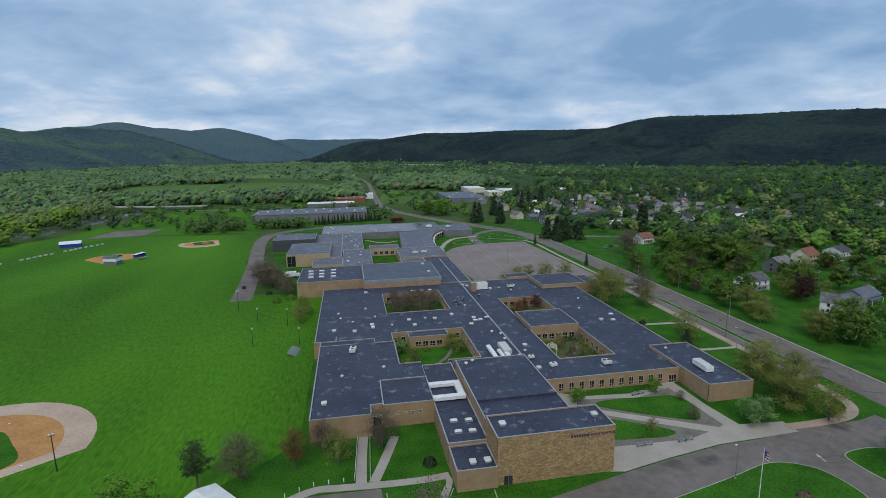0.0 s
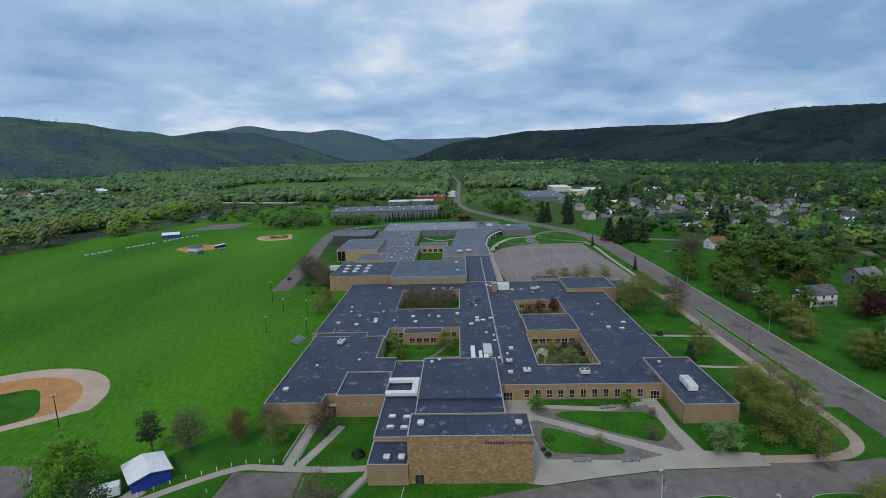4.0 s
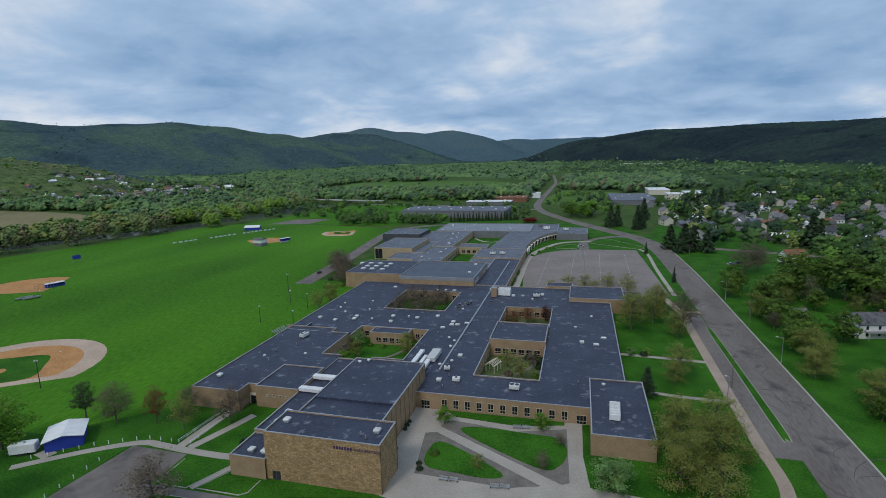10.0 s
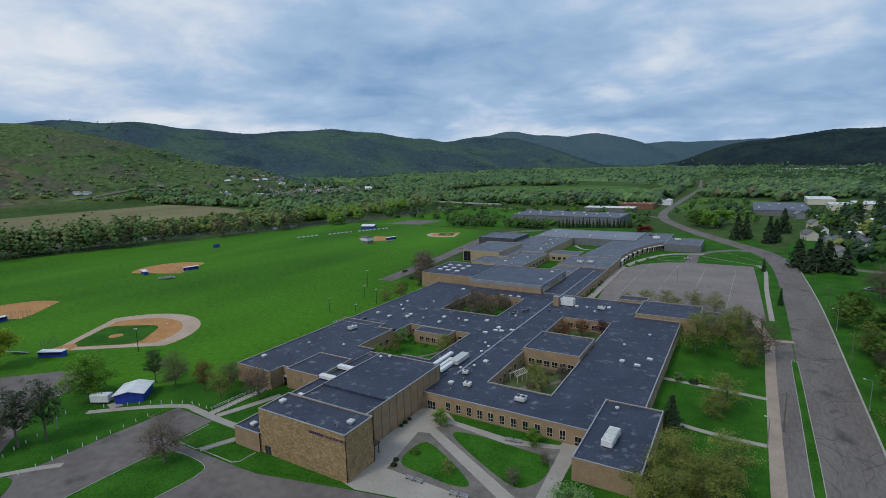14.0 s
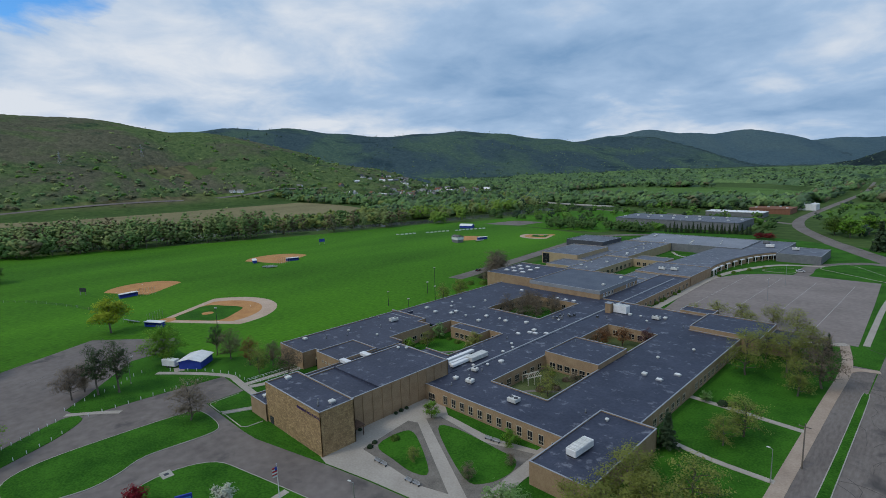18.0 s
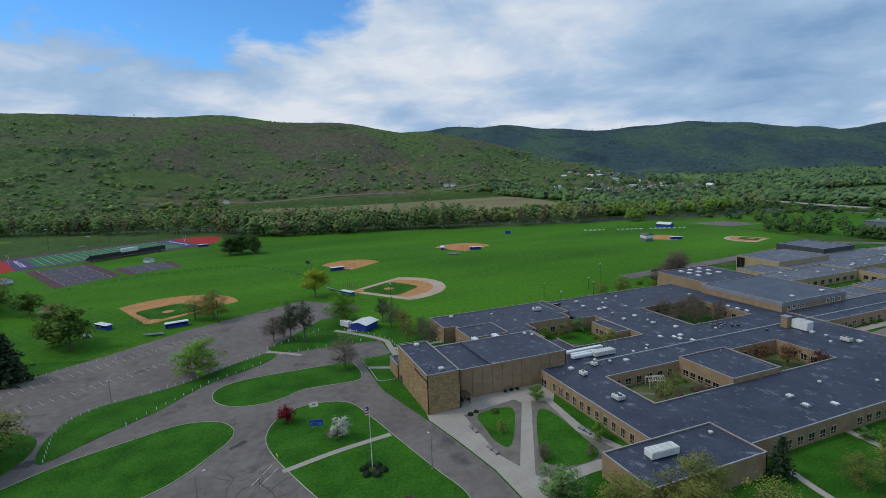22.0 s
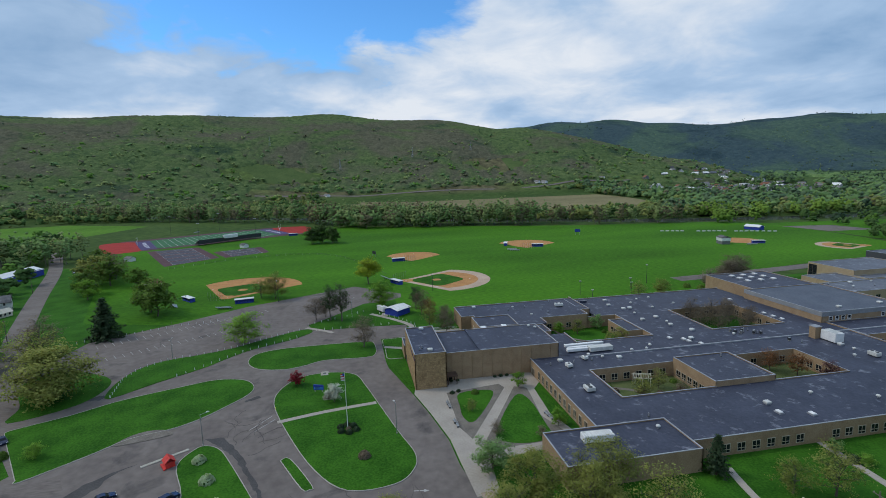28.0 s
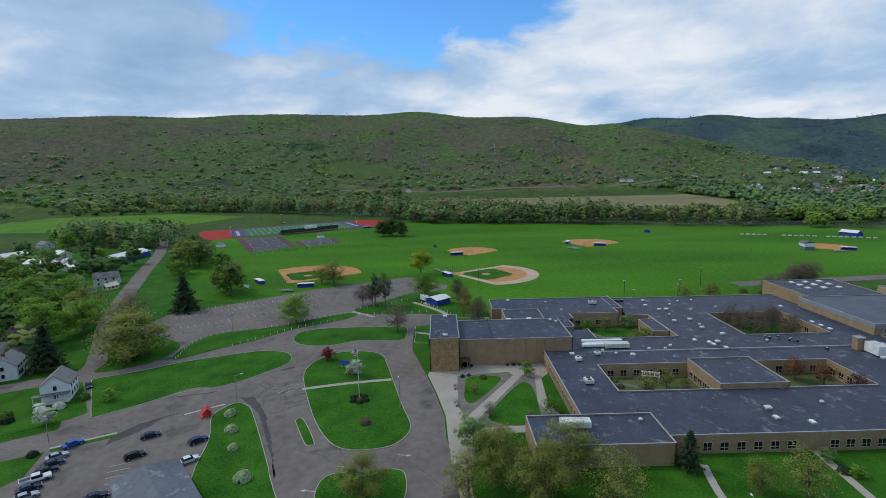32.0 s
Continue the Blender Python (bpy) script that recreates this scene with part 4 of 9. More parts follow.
walls(((45.8, 134.2, 92.4, 134.2), (102, 150.9, 102, 231), (85, 231, 102, 231), (59.3, 148, 78.5, 148), (59.3, 148, 59.3, 175.6), (78.5, 148, 78.5, 175.6),
       (59.3, 194.2, 59.3, 218.5), (78.5, 194.2, 78.5, 218.5), (59.3, 218.5, 78.5, 218.5), (48, 252, 85, 252),
       (8, 184, 35, 184), (35, 155, 35, 184), (24.2, 155, 35, 155), (8, 208, 35, 208), (8, 238, 35, 238), (8, 208, 8, 238), (35, 208, 35, 238),
       (-19.5, 176, -19.5, 252), (8, 172, 8, 184)), MAINZ)
walls(((-17.2, 122, -2, 122), (-17.2, 122, -17.2, 176), (-19.5, 176, 1.3, 176), (-2, 122, -2, 127), (-2, 127, 1.3, 127), (1.3, 172, 8, 172), (8, 152, 8, 172), (8, 152, 14.7, 152), (1.3, 172, 1.3, 176)), WESTZ)
walls(((48.4, 150, 48.4, 312),), 4.75, COPING, 4.3, coping=False, thick=0.5)
walls(((-17, 172.6, -5, 172.6), (-12, 176.8, -12, 181)), 5.65, ROOF, 4.6, coping=True)
hall(1.3, 125.5, 14.6, 140.5, 6.3)
hall(14.8, 96, 23.5, 105.4, 4.9)
hall(14.7, 105.6, 23.9, 150, 5.6)
hall(92.4, 120.5, 106.3, 150.8, 5.3)
hall(59.5, 175.6, 78.3, 194.2, 5.96)
hall(85.2, 231.3, 108, 252, 6.1)
hall(108.2, 235, 116.5, 251.6, 4.4)
hall(74, 252.2, 86, 259.5, 5.6)
# court block north side projection
hall(14, 178, 28.4, 183.8, 4.6)
# auditorium
walls(((23.7, 96.46, 50.34, 96.46), (50.34, 96.46, 50.34, 105.9), (23.7, 96.46, 23.7, 105.9), (23.7, 105.9, 50.34, 105.9)), 11.24, STONE)
roof(23.7, 96.46, 50.34, 105.9, 11.24)
walls(((45.7, 106.1, 45.7, 143.6), (24.2, 106.1, 24.2, 143.6), (24.2, 143.6, 45.7, 143.6)), 9.0, BRICK)
roof(24.2, 106.1, 45.7, 117.6, 8.95)
roof(24.2, 117.6, 45.7, 143.6, 9.1)
part("roof_step", boxes((24.4, 117.4, 8.6, 45.5, 117.9, 9.25)), ROOF, school, "raised dark roof step")
for k in range(11):
    y = 108.5 + k * 3.25
    part("pilaster", boxes((45.82, y, 0, 46.02, y + 0.35, 8.9)), BRICK, school, "narrow brick pilaster")
# gym and north end
DARKCLAD = mat("dark_slate_cladding", (0.045, 0.048, 0.055), (0.080, 0.084, 0.094), scale=3, rough=0.6)
hall(-32.5, 256, -0.1, 289, 8.0)
hall(0.1, 250.6, 38.6, 289, 8.4, BRICK, GYMROOF)
for y in (250.42, 289.12):
    part("fascia", boxes((-0.06, y - 0.06, 6.75, 38.76, y + 0.06, 8.38)), FASCIA, school, "grey metal fascia below the gym roof")
part("fascia", boxes((38.76, 250.36, 6.75, 38.86, 289.18, 8.38)), FASCIA, school, "grey metal fascia below the gym roof")
hall(38.8, 252.4, 54.4, 318, 4.7)
hall(7.1, 289.2, 38.6, 303, 4.6, YELLOW, ROOF2)
hall(24.4, 303.2, 38.6, 318, 4.6, YELLOW, ROOF2)
hall(24.6, 318.2, 54.6, 350, 5.3, BRICK, ROOF2)
hall(-11, 289.2, 6.9, 353, 5.2, YELLOW, ROOF2)
hall(-12, 353.2, 2.8, 424.6, 5.6, YELLOW, ROOF2)
hall(7.1, 353, 27, 367, 5.1, YELLOW, ROOF2)
hall(-29, 309, -11.2, 329.8, 5.0, YELLOW, ROOF2)
hall(-19.2, 330, -12.2, 371, 5.4, YELLOW, ROOF2)
hall(-46, 330, -19.4, 371, 7.9, YELLOW, ROOF2)
hall(-46, 371.2, -31.8, 386.6, 5.2, YELLOW, ROOF2)
hall(-31.6, 371.2, -12.2, 424.6, 5.2, YELLOW, ROOF2)
hall(-62, 386.8, -31.8, 416, 8.3, DARKCLAD, ROOF2)
hall(-29, 425, 50, 472, 5.6, GREYWALL, PALEROOF)
hall(50.2, 436, 71.2, 476, 5.0, GREYWALL, ROOF2)
hall(71.4, 420, 95, 452, 5.3, GREYWALL, ROOF2)
# curved classroom wing
curve = smooth_line([(54.4, 350.2), (53.6, 362), (55.6, 385), (60, 406), (66, 420), (71, 427)], 5)
outline = [*[tuple(p) for p in curve], (71, 435.8), (50.2, 435.8), (50.2, 424.8), (34, 424.8), (29, 350.2)]
part("curved_wall", prism(outline, 0, 4.7), BRICK, school, "curved brick classroom wing")
part("curved_roof", prism(outline, 4.7, 5.0), ROOF2, school, "grey curved roof")
for a, b in zip(curve[:-1:2], curve[1::2]):
    way = (b - a).normalized()
    out = Vector((way.y, -way.x))
    p = a + out * 0.3
    part("window", prism([tuple(p - out * 0.5), tuple(p + way * 3.0 - out * 0.5), tuple(p + way * 3.0), tuple(p)], 0.7, 2.9), GLASS, school, "dark tall classroom window")
    bm = bmesh.new()
    prism([tuple(p + out * 0.1), tuple(p + way * 4.2 + out * 0.1), tuple(p + way * 4.2 + out * 1.3), tuple(p + out * 1.3)], 3.2, 3.6, bm)
    part("sunshade", bm, WHITE, school, "white projecting sunshade")
    part("sunshade_post", boxes((p.x + out.x * 1.1 - 0.12, p.y + out.y * 1.1 - 0.12, 0, p.x + out.x * 1.1 + 0.12, p.y + out.y * 1.1 + 0.12, 3.2)), WHITE, school, "white sunshade post")


def lattice(xs, zs, y0, y1):
    """A flat frame: bars between even lines of the grid xs, zs, as one connected body."""
    bm = bmesh.new()
    grid = [[bm.verts.new((x, y0, z)) for z in zs] for x in xs]
    faces = [bm.faces.new((grid[i][k], grid[i + 1][k], grid[i + 1][k + 1], grid[i][k + 1])) for i in range(len(xs) - 1) for k in range(len(zs) - 1) if i % 2 == 0 or k % 2 == 0]
    moved = bmesh.ops.extrude_face_region(bm, geom=faces)
    bmesh.ops.translate(bm, vec=(0, y1 - y0, 0), verts=[g for g in moved["geom"] if isinstance(g, bmesh.types.BMVert)])
    bmesh.ops.delete(bm, geom=[v for v in bm.verts if not v.link_faces], context="VERTS")
    bmesh.ops.recalc_face_normals(bm, faces=bm.faces[:])
    return bm


def window(x, y, z, w, h, facing, panes=2, frame_mat=SASH):
    """A window on a wall; facing: degrees of the outward normal, 270 is south."""
    key = (w, h, panes, frame_mat.name)
    f, g = (0.14 if w < 1.5 else 0.11), 0.08
    if key not in WINDOWS:
        xs = [-w / 2 - f]
        for k in range(panes):
            xs += [-w / 2 + k * w / panes + (g / 2 if k else 0), -w / 2 + (k + 1) * w / panes - (g / 2 if k < panes - 1 else 0)]
        xs.append(w / 2 + f)
        zs = [-f, 0, h * 0.32, h * 0.32 + g, h, h + f]
        pane = {k: mesh_of("pane", boxes((0.01, -0.02, 0.01, w / panes - 0.01, 0.05, k - 0.01)), GLASS) for k in (h * 0.32, h * 0.68 - g)}
        WINDOWS[key] = mesh_of("window_frame", lattice(xs, zs, -0.13, 0.1), frame_mat), pane
    frame_mesh, pane_mesh = WINDOWS[key]
    fr = part("window", frame_mesh, None, school)
    fr.matrix_basis = pose(x, y, z, 0, 0, facing + 90)
    for k in range(panes):
        for pz, ph in ((0, h * 0.32), (h * 0.32 + g, h * 0.68 - g)):
            p = part("pane", pane_mesh[ph], None, fr)
            p.location = (-w / 2 + k * w / panes, 0, pz)
    return fr


WINDOWS = {}


def row(x0, y0, x1, y1, n, z, w, h, facing, panes=2, frame_mat=SASH):
    for k in range(n):
        s = (k + 0.5) / n
        window(x0 + s * (x1 - x0), y0 + s * (y1 - y0), z, w, h, facing, panes, frame_mat)


OFF = 0.13
row(52.4, 134.2 - OFF, 87.6, 134.2 - OFF, 11, 0.8, 1.35, 2.3, 270)
for x in (48.6, 90.2):
    window(x, 134.2 - OFF, 0.1, 2.4, 2.3, 270, 3)
row(102 + OFF, 158, 102 + OFF, 181, 6, 0.8, 1.9, 1.9, 0)
row(102 + OFF, 187, 102 + OFF, 230, 12, 0.8, 1.9, 1.9, 0)
row(59.3 + OFF, 150, 59.3 + OFF, 174, 6, 0.8, 1.9, 1.9, 0)
row(78.5 - OFF, 150, 78.5 - OFF, 174, 6, 0.8, 1.9, 1.9, 180)
row(61, 175.6 - OFF, 77, 175.6 - OFF, 6, 0.8, 1.9, 1.9, 270)
row(60, 148 + OFF, 78, 148 + OFF, 5, 0.8, 1.9, 1.9, 90)
row(59.3 + OFF, 196, 59.3 + OFF, 217, 4, 0.8, 1.9, 1.9, 0)
row(61, 218.5 - OFF, 77, 218.5 - OFF, 5, 0.8, 1.9, 1.9, 270)
row(16, 178 - OFF, 26.5, 178 - OFF, 4, 0.9, 1.8, 1.8, 270, 2)
row(8 + OFF, 153.5, 8 + OFF, 170, 4, 1.2, 2.0, 1.8, 0, 2)
row(35 - OFF, 157, 35 - OFF, 183, 6, 0.8, 1.9, 1.9, 180)
row(9, 184 - OFF, 13.5, 184 - OFF, 2, 0.9, 1.5, 1.8, 270)
row(29.5, 184 - OFF, 34, 184 - OFF, 2, 0.9, 1.5, 1.8, 270)
row(8 + OFF, 210, 8 + OFF, 237, 6, 0.8, 1.9, 1.9, 0)
row(9, 238 - OFF, 34, 238 - OFF, 6, 0.8, 1.9, 1.9, 270)
row(35 - OFF, 210, 35 - OFF, 237, 6, 0.8, 1.9, 1.9, 180)
row(4, 125.5 - OFF, 12, 125.5 - OFF, 4, 3.4, 0.8, 0.5, 270, 1)
row(54.4 + OFF, 256, 54.4 + OFF, 316, 12, 0.9, 1.8, 1.8, 0)
row(6.9 + OFF, 305, 6.9 + OFF, 351, 8, 1.0, 2.6, 2.0, 0)
row(9, 353 - OFF, 24, 353 - OFF, 4, 1.0, 2.2, 2.0, 270)
row(-45.6, 330 - OFF, -40.4, 330 - OFF, 2, 0.5, 2.2, 6.4, 270, 3, DARKMETAL)
row(38.6 + OFF, 253, 38.6 + OFF, 264, 4, 5.1, 1.3, 1.4, 0, 1, WHITE)
row(38.6 + OFF, 276, 38.6 + OFF, 287, 3, 5.1, 1.3, 1.4, 0, 1, WHITE)
row(4.6, 353.2 - OFF, 6.6, 353.2 - OFF, 1, 1.0, 1.0, 1.8, 270)
# doors
d = part("door", boxes((25.1, 96.2, 0.0, 26.95, 96.34, 2.15)), DARKMETAL, school, "dark brown double door")
part("door_gap", boxes((26.0, 96.17, 0.05, 26.05, 96.22, 2.1)), STEEL, d, "steel door edge")
part("canopy", boxes((45.9, 106.3, 2.6, 49.4, 109.6, 2.95)), REDBROWN, school, "brown entrance canopy")
for y in (106.6, 109.3):
    part("canopy_post", boxes((49.0, y - 0.1, 0.05, 49.2, y + 0.1, 2.6)), REDBROWN, school)
part("entrance_doors", boxes((45.85, 106.8, 0.05, 45.97, 109.2, 2.45)), GLASS, school, "dark glazed entrance doors")
part("entrance_panel", boxes((-1.8, 126.6, 0.05, 1.1, 126.88, 3.2)), CREAM, school, "pale entrance panel")
part("entrance_glazing", boxes((-1.4, 126.52, 0.1, 0.7, 126.6, 2.5)), GLASS, school, "dark glazed entrance")
for k, w in enumerate((0.42, 0.42, 0.42, 0.42, 0.36, 0.42, 0.42)):
    part("letter_bar", boxes((40.1 + k * 0.62, 96.24, 9.35, 40.1 + k * 0.62 + w, 96.34, 9.95)), PURPLE, school, "purple sign bar")
sign = bpy.data.curves.new("sign_letters", "FONT")
sign.body, sign.size, sign.extrude = "HIGH SCHOOL", 0.86, 0.05
letters = new("sign_letters", sign)
letters.matrix_basis = pose(44.75, 96.29, 9.35, 90, 0, 0)
letters.parent = school
sign.materials.append(PURPLE)
tagged(letters, "purple sign letters on the stone wall")

# ---- trees ----
rng = np.random.default_rng(5)


def cards(centres, size, jitter, rng, lift=None):
    """Small leaf quads at the centres, turned at random, or facing roughly along lift."""
    n = len(centres)
    face = rng.normal(size=(n, 3))
    if lift is not None:
        face = face * 0.42 + lift / np.maximum(np.linalg.norm(lift, axis=1, keepdims=True), 1e-6)
    a = np.cross(face, rng.normal(size=(n, 3)))
    a /= np.linalg.norm(a, axis=1, keepdims=True)
    b = np.cross(face, a)
    b /= np.linalg.norm(b, axis=1, keepdims=True)
    s = size * (1 + jitter * rng.uniform(-1, 1, (n, 1)))
    v = np.stack([centres - a * s, centres - b * s * 0.7, centres + a * s, centres + b * s * 0.7], 1).reshape(-1, 3)
    return v, np.arange(4 * n).reshape(n, 4)


def deciduous(name, leaf_mat, seed, leaves=1500, size=0.028, spread=0.40, base=0.22, bare=False, tight=0.05, limbs=20, top=0.96):
    """Unit-high tree: tapered trunk with limbs and twigs, leaves round the twig ends. Returns the two meshes."""
    r = np.random.default_rng(seed)
    bm = bmesh.new()
    lean = r.normal(size=2) * 0.02
    tube(bm, [(0, 0, -0.01), (lean[0], 0, base), (lean[0], lean[1], 0.5), (0.01, lean[1], 0.8)], [0.022, 0.016, 0.011, 0.003], 6)
    tips = []
    for k in range(limbs):
        s = k / limbs
        az, z0 = k * 2.4 + r.uniform(-0.5, 0.5), base + (0.7 - base) * s * r.uniform(0.85, 1.1)
        # rounded crown, widest below the middle
        out = spread * math.sqrt(max(0.08, 1 - (s * 1.05 - 0.28) ** 2 / 0.62)) * r.uniform(0.7, 1.1)
        rise = r.uniform(0.10, 0.26) * (0.75 + 0.5 * s)
        mid = Vector((out * 0.5 * math.cos(az), out * 0.5 * math.sin(az), z0 + rise * 0.6))
        end = Vector((out * math.cos(az), out * math.sin(az), min(top, z0 + rise)))
        tube(bm, [(0, 0, z0), mid, end], [0.008, 0.0045, 0.0012], 4, False)
        tips += [mid, end]
        for j in range(5 if bare else 4):
            w = Vector((r.normal(), r.normal(), abs(r.normal()) * 0.8 + 0.3)).normalized() * r.uniform(0.07, 0.16)
            start = mid.lerp(end, r.uniform(-0.3, 0.95))
            stop = start + w
            stop.z = min(stop.z, top + 0.03)
            tube(bm, [start, stop], [0.0026, 0.0007], 3, False)
            tips.append(stop)
    tips.append(Vector((0, 0, top - 0.03)))
    trunk = mesh_of(name + "_trunk", bm, BARK)
    tips = np.array(tips)
    pick = tips[r.integers(0, len(tips), leaves)]
    spot = pick + r.normal(size=(leaves, 3)) * tight * np.array([1, 1, 0.75])
    v, f = cards(spot, size, 0.45, r, (spot - [0, 0, base + 0.1]) * [1, 1, 1.5])
    # each leaf turns away both from its own twig end and from the trunk
    way = (spot - pick) / tight + (spot - [0, 0, base + 0.3]) * 2.2
    return trunk, np_mesh(name + "_crown", v, f, leaf_mat, normals=crown_normals(way, (0, 0, 0), r))


def conifer(name, leaf_mat, seed, leaves=1500, width=0.2, base=0.08, gaps=0.0, size=0.02):
    r = np.random.default_rng(seed)
    bm = bmesh.new()
    tube(bm, [(0, 0, -0.01), (0, 0, 0.5), (0, 0, 0.99)], [0.018, 0.011, 0.002], 6)
    whorls = 17
    spots = []
    for k in range(whorls):
        z = base + (0.96 - base) * k / whorls
        reach = width * (1 - k / whorls) ** 0.8 * r.uniform(0.75, 1.1)
        for j in range(8):
            if r.random() < gaps:
                continue
            a = j * 0.785 + k * 1.7 + r.uniform(-0.25, 0.25)
            end = np.array([reach * math.cos(a), reach * math.sin(a), z - 0.015 + 0.05 * k / whorls]) * [r.uniform(0.8, 1.1), r.uniform(0.8, 1.1), 1]
            tube(bm, [(0, 0, z), tuple(end)], [0.004, 0.001], 3, False)
            n = max(4, int(leaves / (whorls * 8) * (1.7 - k / whorls * 1.3)))
            s = r.uniform(0.15, 1.05, (n, 1))
            spots.append(np.array([[0, 0, z]]) * (1 - s) + end * s + r.normal(size=(n, 3)) * [0.014, 0.014, 0.014])
    trunk = mesh_of(name + "_trunk", bm, BARK)
    p = np.concatenate(spots)
    v, f = cards(p, size, 0.4, r, p * [1, 1, 0] + [0, 0, 0.1])
    return trunk, np_mesh(name + "_crown", v, f, leaf_mat, normals=crown_normals(p * [1, 1, 0.15], (0, 0, 0), r, 0.35))


KINDS = {
    "fresh": [deciduous("fresh", LEAF_FRESH, s, 5400, 0.0165, 0.46, 0.10) for s in (1, 2, 21)],
    "olive": [deciduous("olive", LEAF_OLIVE, s, 9000, 0.0112, 0.44, 0.10, tight=0.05, limbs=22) for s in (3, 4, 22)],
    "sparse": [deciduous("sparse", LEAF_OLIVE, s, 3600, 0.0130, 0.43, 0.12, bare=True) for s in (5, 6)],
    "bare": [deciduous("bare", LEAF_BUD, s, 3400, 0.0130, 0.42, 0.15, bare=True, limbs=26) for s in (7, 8)],
    "yellow": [deciduous("yellow", LEAF_YELLOW, 9, 3600, 0.020, 0.36)],
    "red": [deciduous("red", LEAF_RED, 10, 2200, 0.030, 0.44, 0.15)],
    "burgundy": [deciduous("burgundy", LEAF_BURGUNDY, 30, 3000, 0.024, 0.40, 0.12)],
    "plum": [deciduous("plum", LEAF_PLUM, 23, 2600, 0.017, 0.36, 0.12, bare=True)],
    "rust": [deciduous("rust", LEAF_RUST, 24, 2400, 0.016, 0.36, 0.2, bare=True)],
    "blossom": [deciduous("blossom", LEAF_BLOSSOM, 11, 3400, 0.026, 0.46, 0.15)],
    "pale": [deciduous("pale", LEAF_PALE, 25, 4200, 0.020, 0.46, 0.12)],
    "wood": [deciduous("wood", LEAF_WOOD, s, 1700, 0.032, 0.45, 0.14) for s in (12, 13, 14)],
    "pine": [deciduous("pine", LEAF_PINE, s, 3000, 0.0135, 0.24, 0.26, tight=0.026, limbs=22) for s in (15, 16)],
    "darkpine": [conifer("darkpine", LEAF_DARK, s, 2600, 0.24, 0.10, 0.15) for s in (26, 27)],
    "spruce": [conifer("spruce", LEAF_DARK, s, 3600, 0.25, 0.03) for s in (17, 18)],
    "bush": [deciduous("bush", LEAF_OLIVE, 29, 9500, 0.0165, 0.50, 0.02, tight=0.07, limbs=30)],
    "darkround": [deciduous("darkround", LEAF_SHADE, 28, 5200, 0.022, 0.42, 0.06)],
}
FAR_KINDS = {
    "fresh": [deciduous("fresh", LEAF_FRESH, s, 1300, 0.036, 0.46, 0.14) for s in (1, 2)],
    "olive": [deciduous("olive", LEAF_OLIVE, s, 1300, 0.032, 0.42) for s in (3, 4)],
    "spruce": [conifer("spruce", LEAF_DARK, s, 1100, 0.25, 0.03, size=0.036) for s in (17, 18)],
    "darkpine": [conifer("darkpine", LEAF_DARK, s, 1100, 0.26, 0.08, 0.1, 0.036) for s in (26, 27)],
}
TREE_LABELS = {
    "fresh": "broad tree in fresh light-green spring leaf", "olive": "large spreading tree with olive-green young leaves", "sparse": "slender tree with thin new leaves and visible branches",
    "bare": "bare-branched tree with brown buds", "yellow": "bright yellow-green flowering spring tree", "red": "low rounded tree with burgundy leaves", "blossom": "small tree covered in white blossom",
    "burgundy": "rounded tree with dark burgundy leaves", "plum": "bare tree with dull plum-coloured buds", "rust": "thin tree with rusty brown young leaves", "pale": "rounded tree with pale green-white blossom",
    "wood": "medium green leafy tree among the houses", "pine": "tall open pine with dark needle tufts", "darkpine": "dense dark green pine", "bush": "broad rounded olive-green tree leafy to the ground", "darkround": "broad dark green tree at the field edge", "spruce": "dense dark conical spruce"}
count = 0


def tree(kind, x, y, h, width=1.0, label="", z=0.0):
    global count
    count += 1
    variants = (FAR_KINDS if kind in FAR_KINDS and math.hypot(x - 70, y - 80) > 240 else KINDS)[kind]
    trunk, crown = variants[count % len(variants)]
    ob = thing("tree", label or TREE_LABELS[kind], "tree", at=(x, y, z), turn=(count * 77) % 360)
    ob.matrix_basis = pose(x, y, z, 0, 0, (count * 77) % 360) @ Matrix.Diagonal((h * width, h * width, h, 1))
    part("trunk", trunk, None, ob)
    part("crown", crown, None, ob)
    return ob


